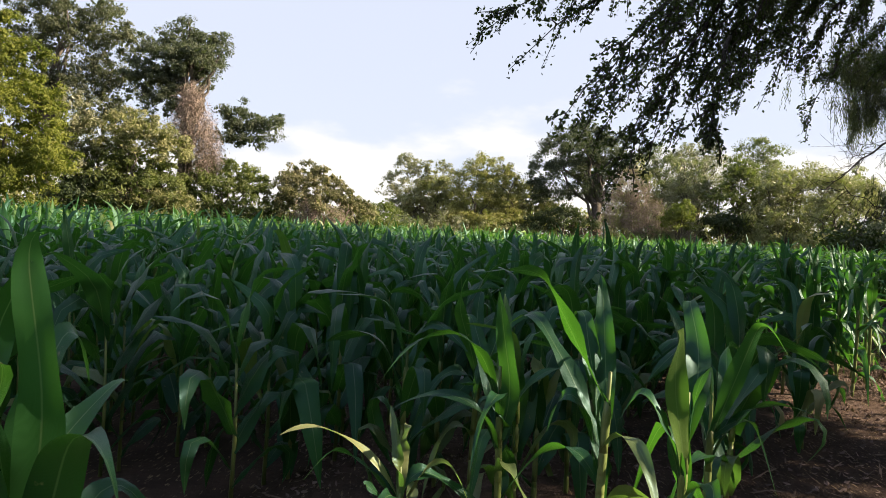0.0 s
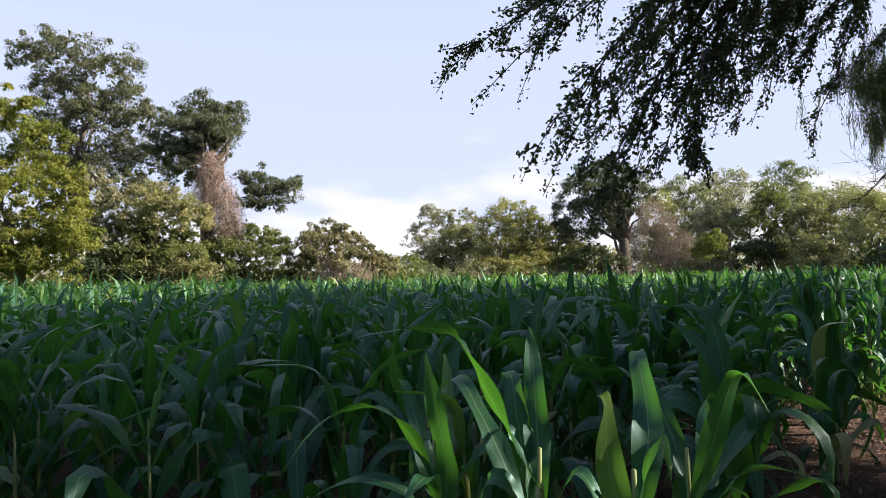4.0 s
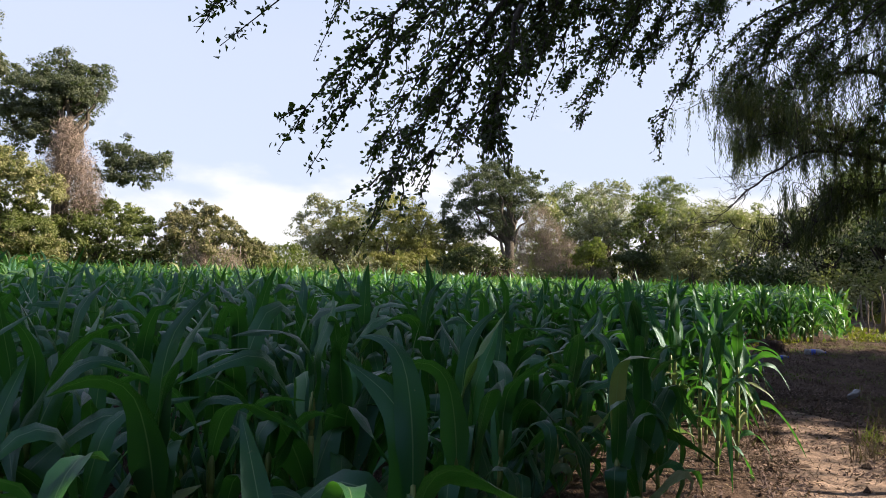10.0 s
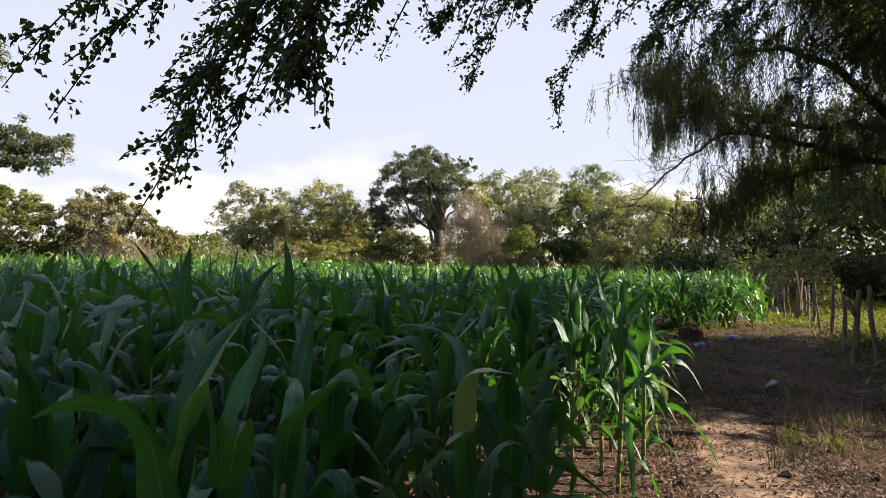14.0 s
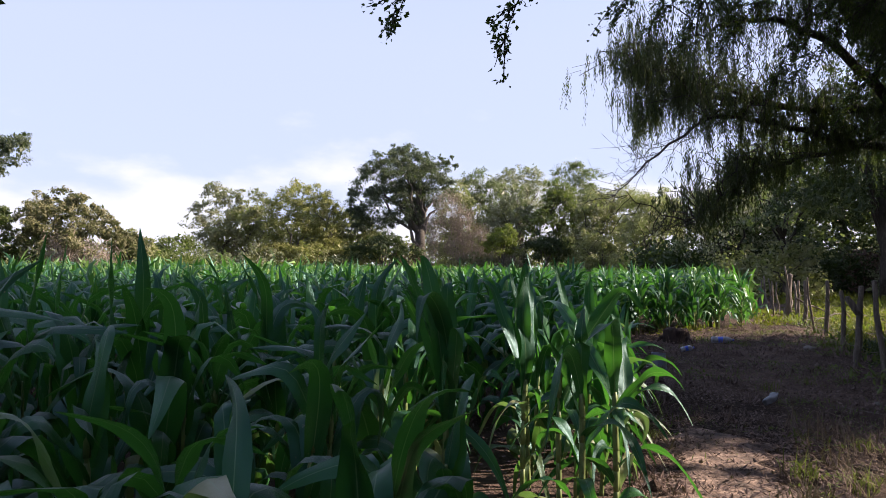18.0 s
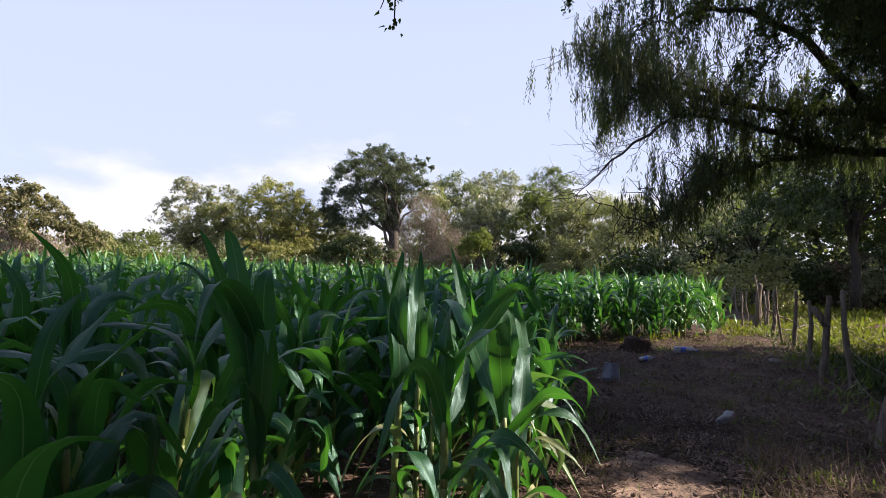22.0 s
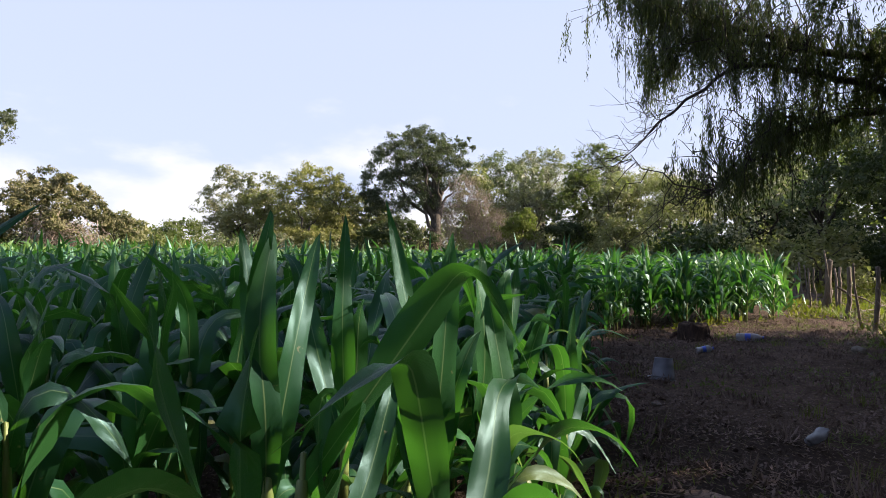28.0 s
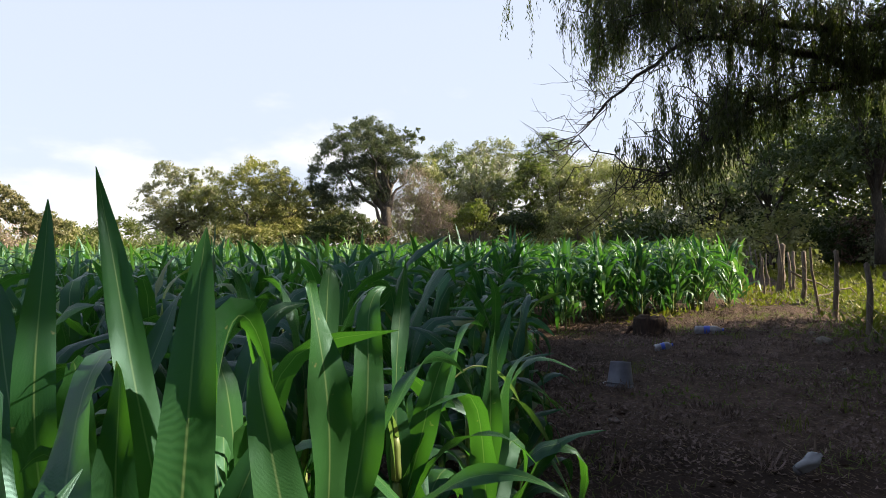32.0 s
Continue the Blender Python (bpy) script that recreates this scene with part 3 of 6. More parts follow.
for c, (x, y) in enumerate(pts[chosen]):
    src = kinds[int(rng.integers(len(kinds)))]
    rim = min(1.0, float(gap(FIELD, np.array([x]), np.array([y]))[0]) / 1.4)
    s = rng.uniform(0.90, 1.06) * (0.93 + 0.07 * rim)
    m = pose(x, y, float(rise(x, y)), rng.normal(0, 2.5), rng.normal(0, 2.5), rng.uniform(0, 360)) @ Matrix.Diagonal((s, s, s * rng.uniform(0.95, 1.05), 1))
    if c < len(kinds):
        kinds[c].matrix_basis = m
    else:
        copy_thing(src, m)


def ribbon(line, width, rng, across=4, fold=0.22, wave=0.46, roll=0.9, set_to=None):
    """One maize blade along a smooth line: folded at the midrib, wavy at its margins, tapering to a point."""
    n = len(line)
    s = np.linspace(0, 1, n)
    tan = unit(np.gradient(line, axis=0))
    side = unit(np.cross(tan, np.array([0.05, 0.02, 1.0])))
    up = np.cross(side, tan)
    a = rng.uniform(-1, 1) * roll * (0.3 + s) if set_to is None else set_to * (1 - 0.5 * s) if np.isscalar(set_to) else rng.uniform(-0.9, 0.9) * s
    if set_to is not None and not np.isscalar(set_to):
        side = unit(np.array(set_to) - tan * (tan @ np.array(set_to))[:, None])
        up = np.cross(side, tan)
    side = side * np.cos(a)[:, None] + up * np.sin(a)[:, None]
    up = np.cross(side, tan)
    half = width * 0.47 * np.minimum(1, 0.46 + 1.7 * s) * np.clip(1 - s ** 2.8, 0, 1) ** 0.95 + 0.0008
    u = np.linspace(-1, 1, across + 1)
    lift = np.sin(rng.uniform(0, 6.3) + s * rng.uniform(9, 16))[:, None] * (u ** 2 * np.sign(u))[None] * wave + np.abs(u)[None] * fold
    v = line[:, None, :] + side[:, None, :] * (half[:, None] * u[None])[..., None] + up[:, None, :] * (half[:, None] * lift)[..., None]
    m = across + 1
    i, j = np.meshgrid(np.arange(n - 1), np.arange(across), indexing="ij")
    f = np.stack([i * m + j, i * m + j + 1, (i + 1) * m + j + 1, (i + 1) * m + j], -1).reshape(-1, 4)
    uv = np.stack(np.broadcast_arrays((u[None] + 1) / 2, s[:, None]), -1).reshape(-1, 2)
    return v.reshape(-1, 3), f, uv


def lead_plant(at, h, leaves, seed):
    """A plant beside the walk: its leaves are the height on the stalk, the tip's place, the rise of the arch and the width;
    a leaf that bends over sharply also has its highest point and how far it is rolled."""
    r = np.random.default_rng(seed)
    base = np.array([at[0], at[1], float(rise(np.float64(at[0]), np.float64(at[1])))])
    root = thing("maize_plant", "tall green maize plant with broad upright upper blades", "maize plant", base, "maize along the path")
    zs = np.linspace(-0.03, h, 8)
    stem = np.stack([0.012 * np.sin(zs * 3 + seed), 0.010 * np.cos(zs * 2.4 + seed), zs], 1)
    on = lambda z: np.array([np.interp(z, zs, stem[:, k]) for k in range(3)])
    place("stalk", mesh_np("stalk", *tube(stem, np.linspace(0.0155, 0.007, 8), 8, 0.05, r), STALK), root, "pale green jointed stalk")
    low = []
    turn = r.uniform(0, 6.3)
    for k in range(5):
        z, ln, a = h * (0.14 + 0.14 * k), r.uniform(0.34, 0.52), turn + k * 2.9 + r.normal(0, 0.3)
        low.append((z, base + np.array([ln * math.cos(a), ln * math.sin(a), z + r.uniform(-0.22, 0.02)]), r.uniform(0.12, 0.22), r.uniform(0.055, 0.08)))
    for z, tip, arch, wd, *crest in list(leaves) + low:
        p, q = on(z), np.array(tip) - base
        c = (p + q) / 2 + np.array([0, 0, 2 * arch]) - (q - p) * 0.22 * min(1, arch * 5)
        ac = r.uniform(0, 6.3)
        aside = np.array([math.cos(ac), math.sin(ac), 0])
        c = c + aside * 0.10
        t = np.linspace(0, 1, 18)[:, None]
        line = p * (1 - t) ** 2 + c * 2 * t * (1 - t) + q * t ** 2
        nod = np.clip(t - r.uniform(0.55, 0.95), 0, 1) ** 2
        line = line + nod * (aside * 0.6 - np.array([0, 0, 1.1])) + aside * 0.012 * np.sin(t * r.uniform(5, 9) + ac)
        if crest and crest[0]:
            top = np.array(crest[0]) - base
            t = np.linspace(0, 1, 12)[:, None]
            knee = top + (top - p) * 0.16
            line = np.concatenate([(p + (top - p) * t[:-2]), top * (1 - t) ** 2 + (knee + np.array([0, 0, 0.02])) * 2 * t * (1 - t) + q * t ** 2])
            for smooth in range(3):
                line[1:-1] = (line[:-2] + line[1:-1] * 2 + line[2:]) / 4
        v, f, uv = ribbon(line, wd, r, set_to=crest[1] if crest else None)
        dry = (z < 0.45 * h and r.uniform() < 0.4) or (wd < 0.0615 and r.uniform() < 0.6)
        place("blade", mesh_np("blade", v, f, DRYBLADE if dry else MAIZE, uv), root, "pale drying blade" if dry else "")
        sheath = np.array([on(zz) for zz in np.linspace(max(0, z - 0.12), z + 0.02, 4)])
        place("sheath", mesh_np("sheath", *tube(sheath, [0.0165, 0.017, 0.017, 0.013], 7), STALK), root)


lead_plant((0.89, 2.50), 0.95, [(0.78, (0.96, 2.86, 1.40), 0.02, 0.100, None, (1, -0.1, 0)), (0.66, (0.80, 2.28, 1.31), 0.03, 0.085, None, (1, 0.2, 0)), (0.60, (1.10, 2.70, 1.10), 0.14, 0.085), (0.55, (0.70, 2.62, 0.90), 0.20, 0.085)], 301)
lead_plant((0.64, 2.60), 0.98, [(0.80, (0.63, 2.80, 1.37), 0.02, 0.090, None, (1, -0.2, 0)), (0.85, (0.16, 2.58, 1.34), 0.10, 0.095, (0.42, 2.72, 1.29), -0.6), (0.70, (0.63, 2.90, 1.31), 0.08, 0.085), (0.62, (0.36, 3.10, 1.22), 0.16, 0.080), (0.50, (0.40, 2.72, 0.85), 0.20, 0.080)], 318)
lead_plant((1.22, 3.12), 0.85, [(0.62, (1.09, 3.42, 1.22), 0.03, 0.090, None, (1, -0.3, 0)), (0.58, (1.90, 3.59, 1.02), 0.16, 0.085), (0.60, (1.40, 2.80, 1.05), 0.12, 0.090, (1.36, 3.02, 1.12), 0.7), (0.62, (1.37, 3.41, 1.12), 0.04, 0.085), (0.40, (1.70, 3.05, 0.75), 0.20, 0.075)], 302)
lead_plant((0.30, 3.22), 0.88, [(0.55, (0.25, 3.18, 1.24), 0.02, 0.106, None, (1, -0.16, 0)), (0.58, (0.13, 3.43, 1.16), 0.05, 0.083, None, (1, 0.09, 0)), (0.58, (0.32, 3.53, 1.21), 0.02, 0.083, None, (1, -0.05, 0)), (0.66, (-0.26, 2.99, 0.85), 0.30, 0.070), (0.52, (0.69, 3.34, 0.85), 0.14, 0.060), (0.45, (-0.21, 3.21, 0.66), 0.20, 0.065), (0.50, (0.15, 3.23, 0.72), 0.10, 0.070)], 303)
lead_plant((-0.13, 3.08), 0.45, [(0.30, (-0.01, 3.10, 0.76), 0.03, 0.060), (0.28, (-0.20, 3.19, 0.69), 0.04, 0.060), (0.30, (-0.65, 2.93, 0.60), 0.16, 0.055), (0.26, (0.11, 3.00, 0.48), 0.10, 0.050), (0.24, (-0.49, 2.96, 0.52), 0.12, 0.050), (0.20, (-0.28, 2.89, 0.42), 0.08, 0.050)], 304)
lead_plant((-0.8, 1.34), 1.05, [(0.82, (-0.78, 1.28, 1.51), 0.05, 0.094, None, (1, 0.13, 0)), (0.80, (-0.73, 1.31, 1.45), 0.10, 0.080), (0.75, (-0.69, 1.50, 1.28), 0.20, 0.085), (0.62, (-0.51, 1.11, 1.02), 0.28, 0.100), (0.60, (-0.70, 1.66, 1.13), 0.12, 0.085), (0.50, (-0.61, 1.59, 0.98), 0.15, 0.080), (0.70, (-0.70, 1.21, 1.38), 0.02, 0.106, None, (1, 0.15, 0))], 305)
lead_plant((0.22, 3.75), 0.95, [(0.72, (0.27, 3.94, 1.25), 0.03, 0.088, None, (1, -0.30, 0)), (0.70, (0.37, 3.95, 1.27), 0.03, 0.094, None, (1, -0.34, 0)), (0.70, (0.12, 3.42, 1.27), 0.06, 0.080), (0.60, (0.70, 3.60, 0.85), 0.22, 0.080)], 306)
lead_plant((3.6, 7.28), 1.1, [(0.85, (3.47, 7.34, 1.72), 0.05, 0.106, None, (1, 0.32, 0)), (0.85, (3.57, 7.30, 1.60), 0.03, 0.112, None, (1, -0.14, 0)), (0.80, (3.36, 7.32, 1.62), 0.04, 0.088, None, (1, -0.16, 0)), (0.85, (3.31, 6.95, 1.38), 0.30, 0.090), (0.70, (3.63, 7.10, 1.28), 0.22, 0.085), (0.60, (3.50, 6.89, 1.09), 0.25, 0.090), (0.50, (3.82, 7.11, 1.07), 0.20, 0.085), (0.90, (3.32, 7.16, 1.50), 0.10, 0.080)], 307)
lead_plant((4.28, 7.22), 0.95, [(0.88, (3.98, 6.78, 0.74), 0.30, 0.085), (0.80, (4.33, 7.25, 1.42), 0.03, 0.090), (0.78, (4.10, 7.35, 1.38), 0.06, 0.080), (0.60, (4.62, 7.00, 0.72), 0.22, 0.075), (0.50, (4.00, 7.50, 0.60), 0.22, 0.080)], 308)
lead_plant((4.66, 7.62), 0.92, [(0.80, (4.31, 7.32, 1.11), 0.1, 0.10, (4.57, 7.46, 1.22), -0.5), (0.72, (4.87, 7.30, 0.93), 0.14, 0.075), (0.50, (4.95, 7.75, 0.56), 0.16, 0.060), (0.66, (4.95, 8.20, 1.24), 0.05, 0.100, None, (1, 0.45, 0)), (0.76, (4.58, 8.58, 1.46), 0.05, 0.094, None, (1, 0.03, 0)), (0.60, (5.05, 7.45, 0.80), 0.18, 0.065)], 309)
lead_plant((4.88, 8.04), 0.98, [(0.74, (5.06, 7.80, 0.95), 0.12, 0.060), (0.70, (5.24, 7.93, 0.90), 0.18, 0.070), (0.70, (5.15, 8.48, 1.03), 0.14, 0.075), (0.78, (4.86, 8.10, 1.38), 0.03, 0.094, None, (1, 0.32, 0)), (0.50, (5.20, 7.90, 0.50), 0.14, 0.050), (0.60, (5.30, 8.10, 0.62), 0.20, 0.055)], 310)
lead_plant((4.36, 7.68), 1.0, [(0.92, (4.81, 7.47, 1.21), 0.30, 0.098, (4.67, 7.62, 1.395), 1.1), (0.70, (4.59, 7.75, 1.29), 0.08, 0.07), (0.6, (4.65, 8.15, 1.21), 0.04, 0.071, None, (1, 0.03, 0)), (0.62, (4.37, 7.62, 1.23), 0.16, 0.07)], 311)
lead_plant((4.26, 8.0), 1.02, [(0.80, (4.30, 8.03, 1.66), 0.02, 0.071, None, (1, 0.16, 0)), (0.82, (4.28, 8.06, 1.57), 0.03, 0.100, None, (1, -0.23, 0)), (0.75, (4.17, 8.08, 1.54), 0.04, 0.094, None, (1, 0.16, 0)), (0.78, (4.39, 8.33, 1.54), 0.03, 0.088, None, (1, 0.34, 0)), (0.80, (4.33, 8.12, 1.39), 0.20, 0.080)], 312)
lead_plant((4.72, 8.27), 0.95, [(0.58, (4.80, 8.29, 1.58), 0.03, 0.112, None, (1, 0.07, 0)), (0.62, (4.58, 8.46, 1.66), 0.03, 0.083, None, (1, 0.24, 0)), (0.80, (4.89, 8.36, 1.25), 0.36, 0.085), (0.60, (4.68, 8.32, 1.39), 0.03, 0.088, None, (1, 0.19, 0)), (0.52, (4.92, 8.34, 1.25), 0.04, 0.100, None, (1, -0.30, 0)), (0.50, (4.53, 8.39, 1.26), 0.20, 0.080)], 313)
lead_plant((5.0, 8.76), 0.98, [(0.78, (5.05, 8.80, 1.60), 0.03, 0.088, None, (1, 0.26, 0)), (0.76, (4.95, 8.77, 1.55), 0.03, 0.106, None, (1, 0.12, 0)), (0.76, (4.82, 8.84, 1.53), 0.07, 0.075), (0.74, (5.13, 8.88, 1.49), 0.03, 0.100, None, (1, -0.11, 0)), (0.64, (5.45, 9.06, 1.33), 0.14, 0.070), (0.60, (5.05, 8.73, 0.97), 0.20, 0.080), (0.62, (5.48, 8.52, 0.98), 0.18, 0.070)], 314)
lead_plant((5.24, 9.14), 0.95, [(0.74, (5.40, 9.10, 1.30), 0.04, 0.088, None, (1, -0.33, 0)), (0.80, (5.57, 9.44, 1.28), 0.10, 0.065), (0.70, (5.86, 9.62, 1.08), 0.20, 0.060), (0.62, (5.66, 9.01, 0.93), 0.16, 0.065), (0.95, (5.26, 9.11, 0.89), 0.14, 0.060), (0.50, (5.70, 9.05, 0.52), 0.20, 0.060), (0.72, (5.30, 9.26, 1.50), 0.02, 0.083, None, (1, 0.34, 0))], 315)
lead_plant((5.72, 10.05), 0.9, [(0.72, (6.06, 10.36, 0.93), 0.16, 0.055), (0.58, (6.40, 10.50, 0.62), 0.26, 0.050), (0.62, (6.05, 10.00, 0.68), 0.18, 0.055), (0.70, (5.75, 10.10, 1.28), 0.03, 0.070)], 316)
lead_plant((4.5, 8.62), 1.0, [(0.78, (4.66, 9.05, 1.45), 0.06, 0.080), (0.80, (4.48, 8.64, 1.60), 0.03, 0.088, None, (1, 0.03, 0)), (0.72, (4.32, 8.95, 1.56), 0.05, 0.094, None, (1, 0.23, 0)), (0.70, (4.52, 8.54, 1.29), 0.22, 0.085)], 317)


def maize_mass(name, label, xy, k, segs, across, seed, wide=1.0, stalks=True, mat=None, bare=0.07):
    r = np.random.default_rng(seed)
    n = len(xy)
    h = (1.37 + 0.24 * np.clip((np.hypot(xy[:, 0] - 3, xy[:, 1] - 5) - 5) / 12, 0, 1)) * r.uniform(0.86, 1.10, n) * (1 + 0.06 * np.sin(xy[:, 0] * 0.35 + 1) * np.sin(xy[:, 1] * 0.28))
    q = np.tile(np.arange(k) / (k - 1), n)
    own = np.repeat(np.arange(n), k)
    H = h[own]
    side = r.uniform(0, np.pi, n)[own]
    az = side + np.tile(np.arange(k), n) * np.pi + r.normal(0, 0.45, n * k)
    th = np.radians(52 + 31 * q + r.normal(0, 7, n * k))
    curl = np.clip(np.radians(178 - 112 * q ** 2.3 + r.normal(0, 34, n * k)), 0.1, 3.3)
    ln = H * (0.38 + 0.20 * np.sin(np.pi * np.clip(q * 0.9 + 0.05, 0, 1))) * r.uniform(0.85, 1.2, n * k)
    wd = (0.084 + 0.050 * np.sin(np.pi * np.clip(q * 0.8 + 0.15, 0, 1))) * r.uniform(0.80, 1.22, n * k) * wide
    root = np.stack([xy[own, 0], xy[own, 1], H * (bare + (0.65 - bare) * q)], 1)
    v, f, uv = blades(root, az, th, curl, ln, wd, segs, across, r)
    holder = thing(name, label, "maize", kind="stuff")
    place("blades", mesh_np("blades", v, f, mat or MAIZE, uv), holder)
    if stalks:
        soup = Soup()
        for (x, y), hh in zip(xy, h):
            soup.add(*tube([(x, y, -0.03), (x + 0.01, y, hh * 0.3), (x, y, hh * 0.6)], [0.015, 0.013, 0.008], 4))
        place("stalks", soup.mesh("stalks", STALK), holder)


mid = ~used & (d_eye < 21) & ahead
north = pts[:, 1] - 0.35 * pts[:, 0] > 14.0
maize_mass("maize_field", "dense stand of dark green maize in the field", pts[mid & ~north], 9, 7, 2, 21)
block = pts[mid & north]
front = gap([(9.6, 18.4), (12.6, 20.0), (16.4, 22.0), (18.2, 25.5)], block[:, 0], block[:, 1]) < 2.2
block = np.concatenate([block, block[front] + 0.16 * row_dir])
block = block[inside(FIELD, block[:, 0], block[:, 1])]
maize_mass("maize_field", "sunlit yellow-green maize at the back of the clearing", block, 9, 6, 2, 23, 0.80, mat=LITMAIZE, bare=0.10)
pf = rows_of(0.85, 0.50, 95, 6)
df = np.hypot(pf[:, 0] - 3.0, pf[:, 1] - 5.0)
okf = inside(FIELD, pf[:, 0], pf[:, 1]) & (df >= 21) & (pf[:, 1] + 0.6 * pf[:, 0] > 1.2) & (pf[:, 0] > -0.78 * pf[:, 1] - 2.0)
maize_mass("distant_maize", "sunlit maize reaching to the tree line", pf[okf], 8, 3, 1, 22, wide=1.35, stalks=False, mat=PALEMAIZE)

# ---- distant trees ----
tree("tall_tree", "tall grey-green tree with an open feathery crown", (-26.7, 47, 0), 18.9, [(-2.8, -0.6, 17.2, 1.8, 1.6, 1.2), (-0.5, -0.6, 17.5, 2.1, 1.8, 1.5), (2.1, 0.7, 16.2, 2.3, 1.9, 1.6), (-1.4, 0.7, 15.0, 2.5, 2.1, 1.5), (3.5, 0.0, 14.0, 1.8, 1.6, 1.7), (1.1, 0.0, 12.9, 2.7, 2.3, 1.7), (-2.0, 0.7, 12.2, 2.3, 2.0, 1.7), (4.1, 0.0, 11.1, 1.7, 1.5, 1.9), (2.3, 0.0, 9.6, 2.3, 1.9, 1.7), (-0.8, 0.8, 9.3, 2.7, 2.3, 1.9), (4.9, 0.0, 12.6, 1.8, 1.5, 1.8), (5.3, 0.4, 9.9, 1.9, 1.5, 1.8), (3.8, 0.5, 7.4, 2.3, 1.9, 1.6)], F_SLATE, 1, 0.20, 430, 62, 0.4, spread=0.62, full=2.4, limbs=18)
tree("acacia_tree", "bright yellow-green feathery tree", (-20.6, 32.4, 0), 10.6, [(0.1, -0.4, 9.8, 1.3, 1.1, 0.8), (-0.7, -0.5, 8.9, 1.6, 1.3, 0.9), (1.0, 0.3, 8.6, 1.0, 0.9, 0.8), (-0.2, 0.6, 7.4, 1.8, 1.6, 0.8), (1.5, 0.4, 6.6, 1.2, 1.0, 0.8), (-0.3, -0.6, 6.0, 2.1, 1.8, 0.9), (2.0, 0.0, 5.1, 1.4, 1.2, 0.9), (0.3, 0.7, 4.4, 2.2, 1.9, 0.9), (2.6, -0.4, 3.8, 1.4, 1.2, 0.9), (0.5, -0.6, 3.0, 2.1, 1.8, 0.9), (-2.8, -0.6, 7.2, 1.9, 1.6, 2.1), (-2.7, -0.6, 4.0, 2.1, 1.8, 1.6)], F_ACACIA, 2, 0.15, 330, 62, 0.25, spread=0.5, full=2.6, skirt=True)
tree("vine_clad_tree", "dark-leaved tree with dead vines on its trunk", (-16.0, 43.4, 0), 13.3, [(-0.7, 0.4, 12.4, 1.4, 1.2, 0.9), (0.9, 0.4, 12.0, 1.5, 1.2, 0.9), (-0.0, 0.0, 11.4, 2.0, 1.7, 0.9), (-1.9, -0.4, 11.1, 1.5, 1.3, 1.3), (-2.5, -0.4, 9.6, 1.5, 1.3, 1.4), (-1.5, -0.4, 8.3, 1.4, 1.2, 1.4), (3.0, 0.4, 7.9, 1.3, 1.1, 0.8), (4.6, 0.4, 7.2, 1.5, 1.2, 0.8), (2.6, 0.0, 6.9, 1.0, 0.9, 0.7), (3.7, 0.0, 6.4, 1.4, 1.2, 0.5), (-0.2, 0.5, 10.3, 1.6, 1.2, 1.0), (-0.9, 0.6, 9.2, 1.4, 1.2, 1.0), (-0.5, 0.6, 8.1, 1.3, 1.1, 1.0), (-0.9, -1.2, 10.7, 1.3, 1.0, 0.9), (0.9, -1.2, 10.8, 1.1, 0.9, 0.8), (-1.9, -1.0, 9.6, 1.2, 1.0, 1.0)], F_STEEL, 3, 0.17, 330, 62, 0.42, fork=0.62, spread=0.6, full=2.6, limbs=14)
tree("olive_tree", "grey-olive bushy tree beside the field", (-20.9, 39.5, 0), 8.0, [(0.2, -0.4, 7.2, 1.2, 1.0, 0.8), (-0.5, 0.0, 6.0, 1.2, 1.0, 0.9), (0.8, 0.3, 6.2, 1.1, 0.9, 1.0), (-0.8, -0.4, 4.8, 1.3, 1.1, 1.3), (0.5, 0.0, 4.4, 1.4, 1.2, 1.4)], F_GREY, 4, 0.17, 120, 58, 0.2, spread=0.5, full=2.4, skirt=True)
tree("broad_bush", "broad yellow-grey bush at the field edge", (-17.3, 39.6, 0), 7.2, [(-0.5, -0.4, 6.5, 1.4, 1.2, 0.7), (1.0, -0.4, 6.2, 1.3, 1.1, 0.7), (0.2, 0.7, 5.5, 2.3, 2.0, 0.9), (-1.6, 0.0, 5.2, 1.2, 1.0, 0.9), (2.0, -0.3, 5.1, 1.0, 0.8, 0.8)], F_OLIVE, 5, 0.16, 130, 60, 0.18, spread=0.5, full=2.4, skirt=True)
tree("dark_bush", "dark shaded bush under the taller trees", (-17.9, 40.6, 0), 5.0, [(0.7, -0.6, 4.1, 2.0, 1.7, 0.9), (-1.3, -0.6, 3.8, 2.0, 1.7, 1.2), (2.3, 0.6, 3.4, 2.0, 1.7, 1.0), (-2.3, -0.5, 2.8, 1.6, 1.4, 1.0), (0.7, -0.9, 2.8, 3.0, 2.5, 0.9)], F_MID, 6, 0.18, 150, 58, 0.15, spread=0.5, full=2.4, skirt=True)
tree("round_bush", "rounded bush at the field edge", (-13.5, 42.6, 0), 5.2, [(-0.8, 0.4, 4.6, 1.2, 1.0, 0.6), (0.7, 0.4, 4.4, 1.4, 1.2, 0.7), (1.8, 0.3, 4.0, 0.9, 0.8, 0.5), (-0.2, 0.0, 3.4, 2.1, 1.7, 1.0), (1.9, 0.0, 2.9, 1.6, 1.4, 1.0), (-1.2, 0.0, 2.6, 1.7, 1.5, 0.9)], F_MID, 7, 0.17, 130, 58, 0.15, spread=0.48, full=2.4, skirt=True)
